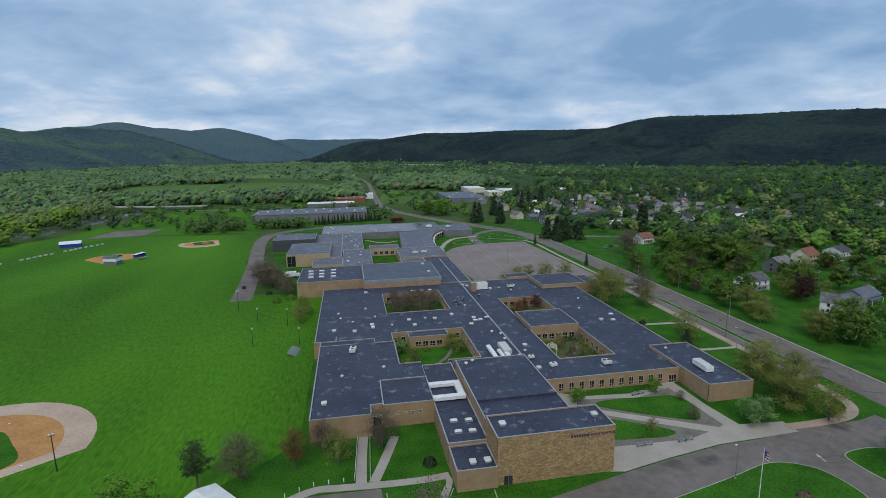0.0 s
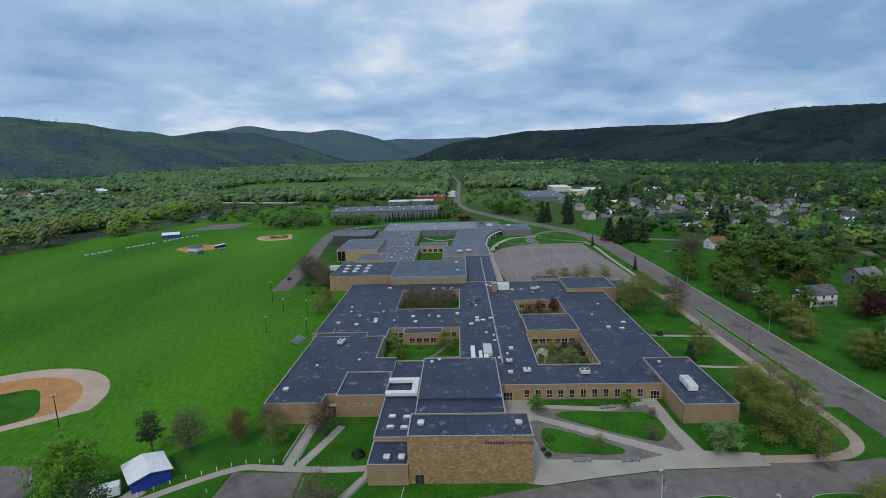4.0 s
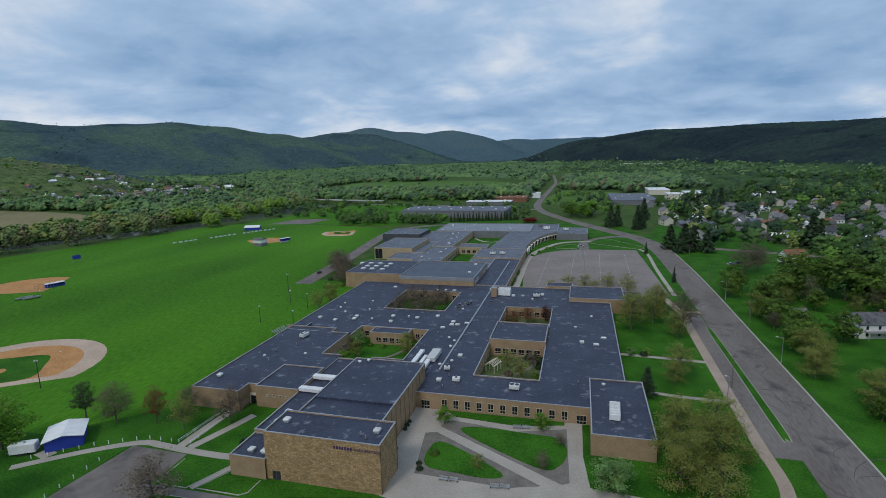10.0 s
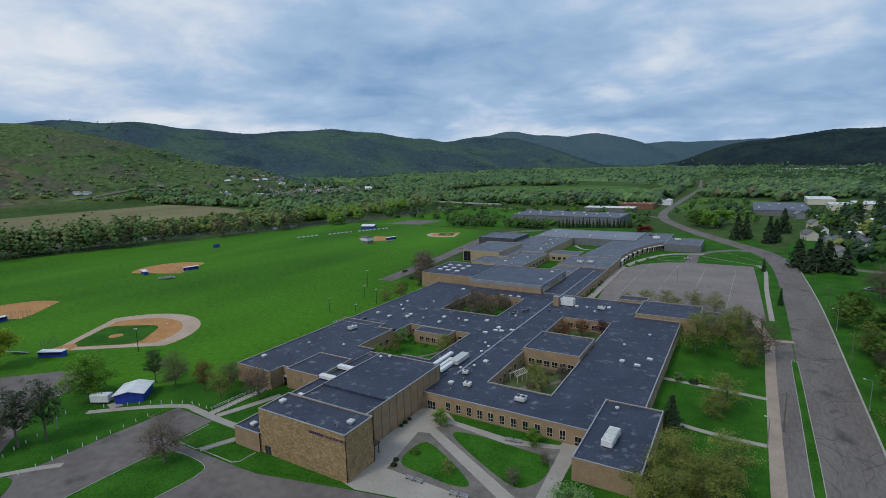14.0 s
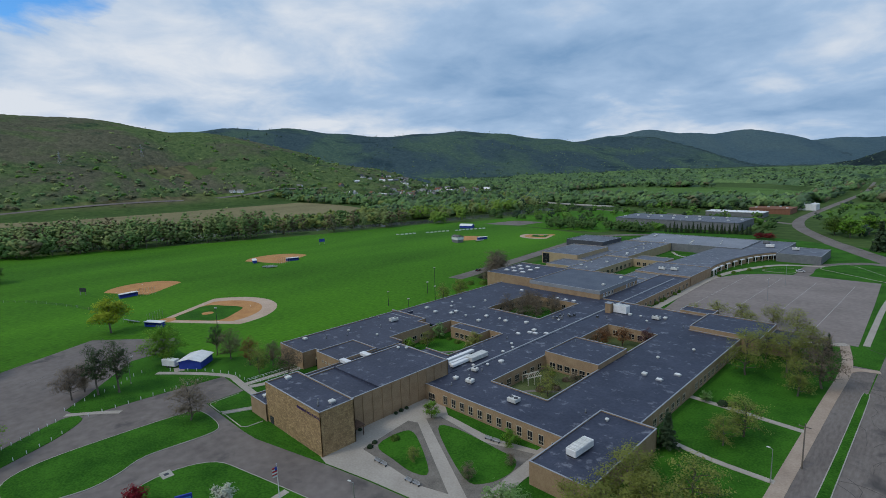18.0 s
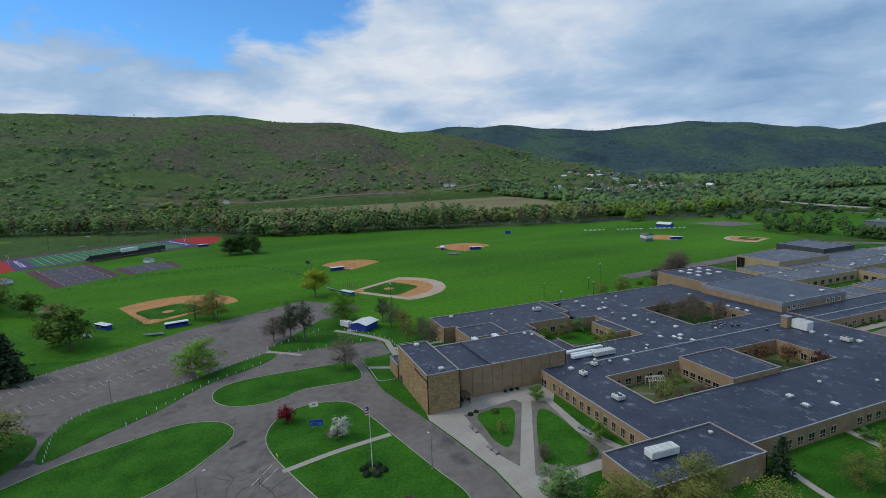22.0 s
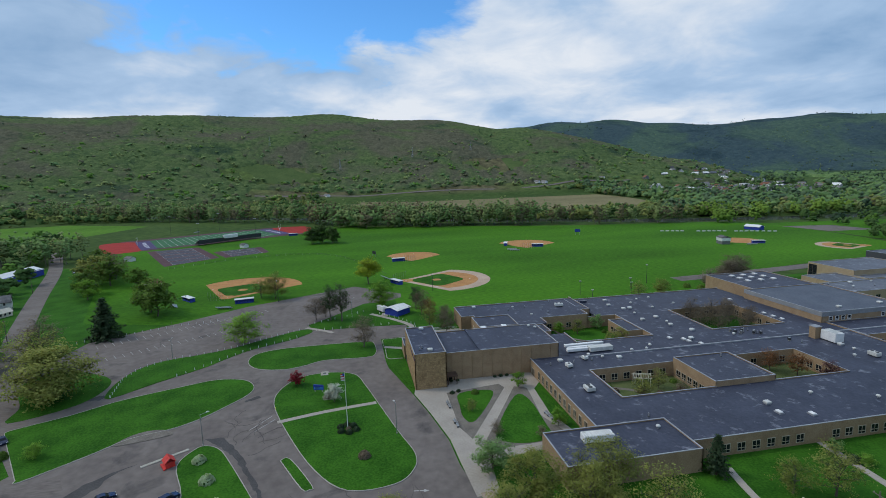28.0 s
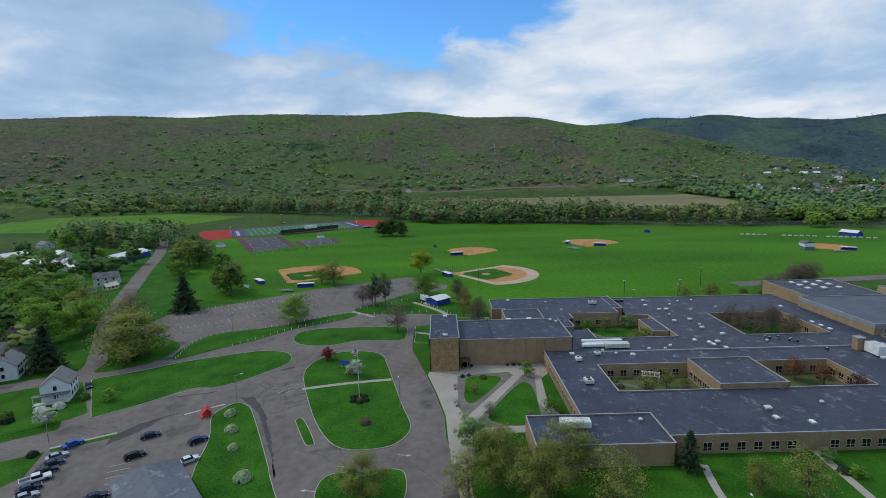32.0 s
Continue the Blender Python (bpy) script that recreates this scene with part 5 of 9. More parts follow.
for kind, x, y, h, w in (
    # round the forecourt and plaza
    ("red", 37.5, 60.4, 4.6, 1.2), ("blossom", 52.5, 72.3, 5.4, 1.1), ("olive", 115, 84, 8.5, 1.25), ("olive", 110, 112, 11.5, 1.15), ("olive", 112, 126, 12, 1.1), ("olive", 119, 119, 12, 1.1), ("sparse", 121, 133, 11, 1.1), ("sparse", 116, 105, 9.5, 1.1),
    ("pale", 96.5, 107.4, 7.6, 1.3), ("fresh", 55.8, 126.8, 4.6, 1.0), ("fresh", 80.5, 129.2, 4.2, 1.0), ("sparse", 68, 109.5, 3.6, 1), ("bare", 82, 112.5, 3.8, 1), ("bare", 85.4, 123, 3.0, 1),
    ("darkpine", 108, 153, 9.5, 1.4), ("sparse", 119.4, 170.4, 9.5, 1.1), ("sparse", 109, 211, 13.5, 1.0), ("sparse", 118, 221, 14, 1.0), ("bare", 128, 214, 14, 1), ("sparse", 111, 226, 11.5, 1.1),
    ("pale", 106.4, 184, 3.0, 1.2), ("fresh", 112, 186, 2.2, 1.6), ("sparse", 124, 204, 10, 1), ("olive", 121, 236, 11, 1.0), ("spruce", 124.6, 246, 8, 0.9), ("sparse", 117, 163, 7, 1.1),
    # in front of the west wing
    ("bare", 7, 82, 10.5, 1.1), ("pine", -30, 73.5, 17, 0.95), ("pine", -33, 68.5, 16, 0.95), ("bare", -35, 62, 10, 1), ("bare", -39, 66, 9, 1), ("fresh", -10, 36.2, 11, 1.45), ("fresh", -48, 92, 12.5, 1.2), ("yellow", -104, 88, 16, 1.2),
    ("pine", -40, 108, 11.5, 1.1), ("bare", -31.4, 109.4, 10.5, 1), ("rust", -20, 111.4, 10.5, 0.8), ("sparse", -10, 110, 9.5, 0.8), ("bare", 0, 115.6, 9.5, 1.0), ("bare", -14, 117, 8, 0.9),
    ("olive", -82, 38, 12.5, 1.2),
    # west lawn and street
    ("spruce", -33, -23.5, 18, 1.7), ("wood", -64, -14, 16, 1.2), ("wood", -73, -20, 15, 1.1), ("bush", 30, -12, 17, 1.4), ("sparse", 4, -30, 14, 1.4), ("bare", -18, -40, 13, 1.2), ("sparse", -88, 30, 10, 1.2), ("darkpine", 41, -35, 17, 1.7),
    ("fresh", 12, -56, 15, 1.3), ("fresh", -3, -52, 14, 1.25), ("olive", -18, -62, 15, 1.2), ("fresh", -34, -78, 15, 1.2), ("fresh", 10, -88, 14, 1.2), ("fresh", -60, -96, 13, 1.2), ("spruce", -140, -137, 19, 1.2), ("fresh", -165, -150, 13, 1.2), ("olive", -158, -82, 17, 1.4),
    ("wood", -95, -160, 14, 1.2), ("fresh", -52, -112, 15, 1.25), ("fresh", -31, -106, 14, 1.3), ("olive", -120, -190, 14, 1.2), ("blossom", 80, -6, 4.5, 1.2), ("fresh", 66, 2, 3.5, 1.3), ("darkround", -300, 52, 18, 1.1), ("darkround", -292, 62, 16, 1.0), ("darkround", -296, 43, 16, 1.1),
    ("wood", -150, -70, 16, 1.3), ("bare", -172, -76, 15, 1.3), ("wood", -182, -88, 14, 1.2), ("wood", -206, -100, 15, 1.3), ("fresh", -82, -141, 14, 1.2), ("wood", 26, -72, 14, 1.2), ("wood", 50, -62, 13, 1.2), ("wood", 64, -52, 12, 1.2), ("fresh", -112, -66, 11, 1.1), ("wood", -126, -72, 13, 1.2), ("wood", -140, -50, 11, 1.2),
    ("fresh", -250, -234, 15, 1.2), ("wood", -130, -160, 15, 1.2), ("wood", -20, -86, 14, 1.2), ("wood", -70, -128, 14, 1.2), ("fresh", -8, -76, 13, 1.2), ("fresh", 38, -64, 12, 1.2),
    # field edge by the gym
    ("bare", -52, 288, 12, 1.4), ("bare", -46, 280, 11.5, 1.4), ("bare", -57, 296, 11, 1.4), ("bare", -40, 272, 8.5, 1.3), ("olive", -27.5, 228, 8, 1.1), ("sparse", -28, 216, 8, 1.0), ("bare", -38, 262, 9, 1.2), ("bare", -49, 284, 9.5, 1.3),
    # courtyards
    ("bare", 13, 215, 9, 1.0), ("bare", 20, 227, 9.5, 1.0), ("bare", 27, 217, 9, 1.0), ("bare", 26, 231, 8.5, 1.0), ("bare", 17, 221, 9, 0.9), ("bare", 13, 231, 8.5, 0.9), ("bare", 22, 213, 8.5, 0.9), ("bare", 31, 226, 8.5, 0.9), ("rust", 64, 206, 7.5, 1.2), ("rust", 69, 211, 7.5, 1.2), ("plum", 76, 215, 7.5, 0.9),
    ("sparse", 72, 158, 6, 1.1), ("sparse", 67, 166, 5.5, 1), ("bare", 75, 168, 5, 1), ("sparse", 14, 165, 5.5, 1.1), ("fresh", 12, 158, 4.5, 1), ("sparse", 31, 170, 5.5, 1),
    # car park
    ("sparse", 84, 266, 7.5, 1.4), ("sparse", 92, 270, 7, 1.3), ("sparse", 103, 272, 7.5, 1.4), ("sparse", 112, 266, 8.5, 1.3), ("sparse", 97, 262, 6.5, 1.3), ("spruce", 132, 368.6, 8.5, 0.7), ("spruce", 137, 291.5, 8.5, 0.7), ("sparse", 76, 262, 6, 1.3),
    # over the road
    ("wood", 165, 247, 12, 1.2), ("wood", 158, 268, 9, 1.2), ("wood", 192, 293, 16, 1.2), ("wood", 202, 284, 17, 1.2), ("wood", 204, 268, 18, 1.2), ("wood", 214, 262, 16, 1.2), ("wood", 226, 280, 16, 1.2), ("bare", 177, 316, 15, 1.2), ("bare", 186, 326, 14, 1.1), ("wood", 166.6, 212, 10, 1.3), ("wood", 164, 226, 9, 1.3),
    ("olive", 162, 188, 11, 1.1), ("olive", 158, 176, 10, 1.1), ("burgundy", 198, 196, 13, 0.9), ("olive", 196, 202, 9, 1.0), ("wood", 209, 246, 13, 1), ("wood", 206, 210, 8, 1.1), ("wood", 176, 262, 12, 1.3), ("wood", 184, 270, 14, 1.2), ("sparse", 160, 236, 9, 1.2), ("olive", 166, 158, 10, 1.2), ("wood", 172, 146, 11, 1.2), ("wood", 182, 160, 12, 1.2), ("wood", 194, 150, 13, 1.2),
    ("darkpine", 150, 390, 18, 1.5), ("darkpine", 158, 380, 17, 1.5), ("darkpine", 164, 386, 18, 1.5), ("darkpine", 171, 378, 16, 1.5), ("darkpine", 160, 394, 18, 1.4), ("darkpine", 154, 375, 15, 1.4), ("spruce", 116, 496, 22, 1.1), ("spruce", 122, 502, 20, 1.1), ("spruce", 137.5, 482.5, 22, 1.0), ("spruce", 142, 490, 19, 1.0), ("spruce", 241, 405, 25, 1.2), ("spruce", 248, 410, 20, 1.1),
    ("spruce", 195, 585, 25, 1.0), ("spruce", 221, 591, 28, 1.0), ("spruce", 208, 600, 23, 1.1), ("spruce", 150, 548, 22, 1.2), ("spruce", 240, 640, 26, 1.1), ("fresh", 92, 560, 14, 1.3), ("fresh", 101, 590, 15, 1.3), ("wood", 80, 575, 14, 1.3), ("red", 38, 520, 5, 2.2), ("red", 44, 522, 5, 2.2), ("burgundy", 262, 246, 9, 1.0), ("pale", 10.6, 174.6, 6.0, 1.0), ("olive", 29.4, 175, 6.0, 1.0),
):
    tree(kind, x, y, h * (1.12 if kind in ("fresh", "olive", "sparse", "bare", "wood") else 1), w)
# windbreak of small conifers behind the school
for k in range(22):
    tree("spruce", -40 + k * 3.1 + (k % 3) * 0.4, 523 + k * 0.9, 8 + (k * 37 % 5) * 0.6, 0.8, "one of a row of slim dark conifers")
# village plots and trees
PLOTS = [(192, 221), (197, 175), (236, 252), (268, 266), (294, 269), (224, 192), (72, -12), (47, -42), (13, -66), (86, -30), (-99, -103), (-95, -118), (-86, -93), (-196, -140), (-158, -186), (-150, -163), (-200, -242), (-266, -266), (-215, -220), (-240, -214)]
FEW = len(PLOTS)
while len(PLOTS) < FEW + 150:
    x, y = (rng.uniform(165, 420), rng.uniform(385, 690)) if len(PLOTS) < FEW + 125 else (rng.uniform(300, 640), rng.uniform(480, 900))
    if (x < 250 and y < 428) or (x < 275 and y > 675) or x < 110 + (560 - y) * 0.5 or min(math.hypot(x - p, y - q) for p, q in PLOTS) < 13.5:
        continue
    PLOTS.append((x, y))


def free(x, y, gap=8.5):
    return min(math.hypot(x - p, y - q) for p, q in PLOTS) > gap


placed = 0
while placed < 66:
    x, y = rng.uniform(157, 300), rng.uniform(130, 330)
    if (x < 190 and y > 285) or (x < 215 and 290 < y < 400) or not free(x, y, 13) or y < 130 + 0.1 * x or abs(x - 262 - (y - 150) * 0.14) < 7:
        continue
    tree(("wood", "sparse", "wood", "bare", "wood", "darkpine", "wood")[placed % 7], x, y, rng.uniform(7, 13), rng.uniform(0.9, 1.2))
    placed += 1


# woods: crowns of many clumps, one object each
def woods(name, spots, heights, widths, leaf_mat, clumps, label, squash=1.0, grain=None, trunks=False, flat=0.8, sunk=0.0):
    """Far trees: each a cluster of small tilted leaf masses above the ground; spots are x, y."""
    n = len(spots)
    z = terrain(spots[:, 0], spots[:, 1])
    base = np.array([(math.cos(a) * math.cos(b), math.sin(a) * math.cos(b), math.sin(b)) for a, b in ((0, 0.15), (1.26, -0.2), (2.5, 0.1), (3.8, -0.15), (5.0, 0.2), (0.6, 1.35), (3.7, -1.3))])
    faces = np.array([(0, 1, 5), (1, 2, 5), (2, 3, 5), (3, 4, 5), (4, 0, 5), (1, 0, 6), (2, 1, 6), (3, 2, 6), (4, 3, 6), (0, 4, 6)])
    total = n * clumps
    own = np.repeat(np.arange(n), clumps)
    h, w = heights[own], widths[own]
    off = rng.normal(size=(total, 3)) * [0.28, 0.28, 0.2]
    mid = np.stack([spots[own, 0] + off[:, 0] * w, spots[own, 1] + off[:, 1] * w, z[own] + h * np.clip(0.62 + off[:, 2] * squash, 0.12, 1.1) - sunk], 1)
    grain = grain or (0.62 if clumps == 1 else 0.30)
    size = (w * grain)[:, None, None] * rng.uniform(0.8, 1.2, (total, 7, 1)) * rng.uniform(0.75, 1.25, (total, 1, 1))
    v = mid[:, None, :] + base[None] * size * rng.uniform(0.8, 1.2, (total, 1, 3)) * np.array([1, 1, flat])
    f = (faces[None] + 7 * np.arange(total)[:, None, None]).reshape(-1, 3)
    # leaf masses shade partly as their whole crown
    out = off * [1.6, 1.6, 2.0] + [0, 0, 0.42]
    turn = base[None] * 0.8 + out[:, None, :]
    turn = (turn / np.linalg.norm(turn, axis=2, keepdims=True)).reshape(-1, 3)
    if trunks:
        foot = np.array([(-0.2, -0.12, 0), (0.2, -0.12, 0), (0, 0.23, 0), (0, 0, 1)])
        lean = rng.normal(size=(n, 1, 3)) * [0.9, 0.9, 0]
        t = np.stack([spots[:, 0], spots[:, 1], z], 1)[:, None] + foot[None] * np.stack([np.ones(n), np.ones(n), heights * 0.92], 1)[:, None] + lean * np.array([0, 0, 0, 1])[None, :, None]
        g = (np.array([(0, 1, 3), (1, 2, 3), (2, 0, 3)])[None] + 4 * np.arange(n)[:, None, None]).reshape(-1, 3)
        tagged(new("riverside_trunks", np_mesh("riverside_trunks", t.reshape(-1, 3), g, BARK)), "slender brown trunks of the riverside trees", "woods", "", "stuff")
    return tagged(new(name, np_mesh(name, v.reshape(-1, 3), f, leaf_mat, normals=turn)), label, "woods", "", "stuff")


def canopy(name, x0, x1, y0, y1, step, keep, leaf_mat, label, tall=4.0, uneven=2.0):
    """A closed, uneven sheet of tree tops over the land, running down to the ground at its edges."""
    X, Y = np.meshgrid(np.arange(x0, x1, step), np.arange(y0, y1, step))
    X, Y = X + rng.uniform(-0.35, 0.35, X.shape) * step, Y + rng.uniform(-0.35, 0.35, X.shape) * step
    ok = keep(X.ravel(), Y.ravel()).reshape(X.shape)
    cell = ok[:-1, :-1] & ok[1:, :-1] & ok[:-1, 1:] & ok[1:, 1:]
    inner = np.zeros_like(ok)
    inner[1:-1, 1:-1] = cell[:-1, :-1] & cell[1:, :-1] & cell[:-1, 1:] & cell[1:, 1:]
    Z = terrain(X, Y) + np.where(inner, tall + rng.uniform(-1, 1, X.shape) * uneven, -1.0)
    ids = np.arange(X.size).reshape(X.shape)
    f = np.stack([ids[:-1, :-1][cell], ids[:-1, 1:][cell], ids[1:, 1:][cell], ids[1:, :-1][cell]], 1)
    used, f = np.unique(f, return_inverse=True)
    v = np.stack([X.ravel(), Y.ravel(), Z.ravel()], 1)[used]
    return tagged(new(name, np_mesh(name, v, f.reshape(-1, 4), leaf_mat, True)), label, "woods", "", "stuff")


def scatter(n, x0, x1, y0, y1, keep):
    x, y = rng.uniform(x0, x1, n * 6), rng.uniform(y0, y1, n * 6)
    ok = keep(x, y)
    return np.stack([x[ok][:n], y[ok][:n]], 1)


def along(points, n, wide):
    """Spots spread along a line."""
    line = np.array([tuple(p) for p in smooth_line(points, 8)])
    at = rng.uniform(0, len(line) - 1.001, n)
    i = at.astype(int)
    p = line[i] + (line[i + 1] - line[i]) * (at - i)[:, None]
    return p + rng.normal(size=(n, 2)) * wide

# the tree belt along the river
near_bank = [(-760, -420), (-670, -250), (-590, -110), (-500, 20), (-440, 115), (-398, 200), (-366, 282)]
for n, leaf_mat, label in ((100, BELT_GREEN, "belt of green riverside trees"), (105, BELT_OLIVE, "olive-green budding trees of the riverside belt"), (60, CLUMP_BUD, "brown bare trees of the riverside belt")):
    belt = along(near_bank, n, 9)
    woods("riverside_woods", belt, rng.uniform(19, 29, len(belt)), rng.uniform(8, 11.5, len(belt)), leaf_mat, 44, label, 1.0, 0.15, True)
for n, leaf_mat, label in ((9, BELT_OLIVE, "olive-green trees standing apart on the river bank"), (10, CLUMP_BUD, "brown budding trees standing apart on the river bank")):
    belt = along([(-358, 300), (-326, 380), (-296, 450)], n, 5)
    woods("riverside_woods", belt, rng.uniform(17, 24, len(belt)), rng.uniform(8, 11, len(belt)), leaf_mat, 44, label, 1.0, 0.15, True)
far_bank = [(-860, -300), (-690, -60), (-540, 110), (-450, 250), (-410, 360), (-355, 470), (-325, 590), (-312, 720)]
for n, leaf_mat, label in ((60, BELT_OLIVE, "olive-green riverside trees on the far bank"), (36, BELT_GREEN, "green riverside trees on the far bank")):
    belt = along(far_bank, n, 12)
    woods("riverside_woods", belt, rng.uniform(9, 15, len(belt)), rng.uniform(7, 10, len(belt)), leaf_mat, 36, label, 1.0, 0.17)
spots = along([(-352, 480), (-330, 560), (-314, 640)], 24, 7)
woods("riverside_woods", spots, rng.uniform(11, 17, len(spots)), rng.uniform(9, 12, len(spots)), CLUMP_WILLOW, 60, "yellow-green willows beside the river", 1.0, 0.15)
spots = along([(-292, 462), (-276, 500)], 5, 4)
woods("riverside_woods", spots, rng.uniform(12, 18, len(spots)), rng.uniform(9, 12, len(spots)), CLUMP_WILLOW, 60, "yellow-green willows at the field's end", 1.0, 0.15)
spots = along([(-150, 505), (-60, 510)], 40, 7)
woods("hedge_trees", spots, rng.uniform(7, 12, len(spots)), rng.uniform(5, 8, len(spots)), CLUMP_GREEN, 40, "clump of green trees at the field's end", 1.0, 0.17)
for n, leaf_mat, label in ((26, BELT_GREEN, "tall green trees at the end of the street"), (20, BELT_OLIVE, "tall olive trees at the end of the street")):
    spots = along([(-300, -262), (-272, -205), (-262, -160)], n, 9)
    woods("roadside_woods", spots, rng.uniform(17, 25, len(spots)), rng.uniform(8, 12, len(spots)), leaf_mat, 60, label, 1.0, 0.12, True)
# trees of the village and the west street, beyond the nearest ones
def village(x, y):
    ok = (x - 165 > np.maximum(0, 420 - y) * 0.35) & (y < 360 + x * 1.7) & ~((x < 235) & (y < 400)) & (x > 165 - (y - 420) * 0.12)
    for p, q in PLOTS:
        ok &= np.hypot(x - p, y - q) > 8
    return ok
for n, leaf_mat, label in ((330, CLUMP_DEEP, "deep green trees between village houses"), (110, CLUMP_GREEN, "fresh green trees between village houses"), (40, CLUMP_FRESH, "bright spring-green trees between village houses"), (35, CLUMP_OLIVE, "olive trees between village houses"), (120, WOOD_DARK, "dark evergreens between village houses")):
    spots = scatter(n, 160, 900, 300, 1000, village)
    woods("village_woods", spots, rng.uniform(9, 15, len(spots)), rng.uniform(8, 12.5, len(spots)), leaf_mat, 26, label, 1.0, 0.21)
spots = scatter(190, 175, 760, 330, 980, village)
woods("village_evergreens", spots, rng.uniform(13, 21, len(spots)), rng.uniform(4.5, 7, len(spots)), WOOD_DARK, 46, "tall dark evergreens between village houses", 1.5, 0.16)
def gardens_east(x, y):
    ok = ((x > 300) | (y > 330)) & ~((x < 192) & (y > 285)) & ~((x < 215) & (y > 290)) & (y > 120 + 0.1 * x) & (np.abs(y - 205 - (x - 205) * 0.47) > 6)
    for p, q in PLOTS:
        ok &= np.hypot(x - p, y - q) > 9.5
    return ok
for n, leaf_mat, label in ((90, CLUMP_DEEP, "deep green garden trees beside the road"), (40, CLUMP_GREEN, "fresh green garden trees beside the road"), (40, CLUMP_FRESH, "bright green garden trees beside the road"), (30, CLUMP_OLIVE, "olive garden trees beside the road")):
    spots = scatter(n, 156, 430, 120, 420, gardens_east)
    woods("garden_trees", spots, rng.uniform(6, 13, len(spots)), rng.uniform(6, 10, len(spots)), leaf_mat, 56, label, 1.0, 0.17)
def garden(x, y):
    ok = (y < -70 + 0.42 * (x + 60)) & (y > -290 + 0.25 * (x + 330))
    ok &= (np.abs((x + 222) * -0.41 + (y + 137)) > 9) & (y < 0.41 * (x + 222) - 137 + 60)
    for k, (p, q) in enumerate(PLOTS[6:FEW]):
        ok &= np.hypot(x - p, y - q) > (13 if k < 4 else 25)
    ok &= (x > -150) | (rng.random(len(x)) < 0.4)
    return ok
for n, leaf_mat, label in ((85, CLUMP_GREEN, "green trees along the west street"), (65, CLUMP_FRESH, "fresh green garden trees"), (28, CLUMP_OLIVE, "olive garden trees")):
    spots = scatter(n, -420, 90, -320, -40, garden)
    woods("garden_trees", spots, rng.uniform(8, 14, len(spots)), rng.uniform(7, 11, len(spots)), leaf_mat, 36, label, 1.0, 0.19)
# valley woods
def valley(x, y):
    clear = ((x > -340) & (x < 170) & (y < 770) & (y > -60)) | ((x > -490) & (x < -20) & (y > 915) & (y < 1320)) | ((np.abs(x - 33) < 20) & (y > 600) & (y < 1620)) | ((x > 20) & (x < 160) & (y > 690) & (y < 960))
    clear |= (x < -470) & (x > -1300) & (y > 30) & (y < 610) & (y < (x + 1400) * 1.6)
    clear |= (x > -650) & (x < -330) & (y > -580) & (y < -130)
    clear |= (x > -600) & (x < -290) & (y > -220) & (y < 80) & (y > -1.6 * (x + 590) - 110 - 200)
    clear |= (x > 150) & (x < 640) & (y < 880)
    clear |= (x > -470 + (y - 115) * 0.394) & (y > 0) & (y < 500)
    # the town over the river
    clear |= np.hypot((x + 820) / 250, (y - 930) / 230) < 1
    # glades
    clear |= np.sin(x / 95 + 1.7 * np.sin(y / 210)) * np.sin(y / 120 + x / 310) > 0.42
    return (terrain(x, y) < 14) & ~clear
for n, w0, w1, leaf_mat, label in ((1300, 8, 13, VALE_GREEN, "rolling green woods across the valley floor"), (900, 8, 13, VALE_DULL, "dull green woods across the valley floor"), (300, 8, 12, BELT_GREEN, "fresh green trees across the valley floor"), (200, 7, 12, WOOD_BROWN, "brownish budding woods across the valley floor"), (170, 6, 10, WOOD_DARK, "scattered conifers in the valley woods")):
    spots = scatter(n, -1300, 300, 480, 1350, valley)
    woods("valley_woods", spots, rng.uniform(9, 18, len(spots)), rng.uniform(w0, w1, len(spots)) * 1.25, leaf_mat, 10, label, 1.0, 0.28, flat=0.85, sunk=1.0)
canopy("valley_woods", -1500, 20, 1250, 3300, 12.0, valley, CANOPY_VALE, "soft green woods far across the valley floor", 8.0, 5.0)
canopy("valley_woods", 50, 1900, 900, 3300, 11.0, valley, CANOPY_VALE_EAST, "woods across the eastern valley floor, darkened as under cloud", 8.0, 5.0)
for n, leaf_mat, label in ((900, VALE_GREEN, "green trees standing out far across the valley"), (500, VALE_DULL, "dull green trees standing out far across the valley"), (420, WOOD_DARK, "dark conifers standing out far across the valley")):
    spots = scatter(n, -1450, 900, 1250, 2900, valley)
    woods("valley_woods", spots, rng.uniform(13, 19, len(spots)), rng.uniform(9, 14, len(spots)), leaf_mat, 4, label, 1.0, 0.3)
for n, leaf_mat, label in ((800, CLUMP_OLIVE, "green and olive woods at the foot of the hill"), (800, CLUMP_GREEN, "green trees at the foot of the hill")):
    spots = scatter(n, -1700, -330, -1500, 900, valley)
    woods("valley_woods", spots, rng.uniform(8, 14, len(spots)), rng.uniform(8, 13, len(spots)), leaf_mat, 14, label, 1.0, 0.24)
for n, leaf_mat, label in ((900, CLUMP_DEEP, "deep green trees between far houses"), (450, WOOD_DARK, "dark evergreens between far houses"), (160, CLUMP_GREEN, "green trees between far houses")):
    spots = scatter(n, 400, 1700, 0, 1300, lambda x, y: (terrain(x, y) < 20) & (x > 600 - 0.12 * y))
    woods("village_woods", spots, rng.uniform(9, 17, len(spots)), rng.uniform(9, 14, len(spots)), leaf_mat, 9, label, 1.0, 0.27)
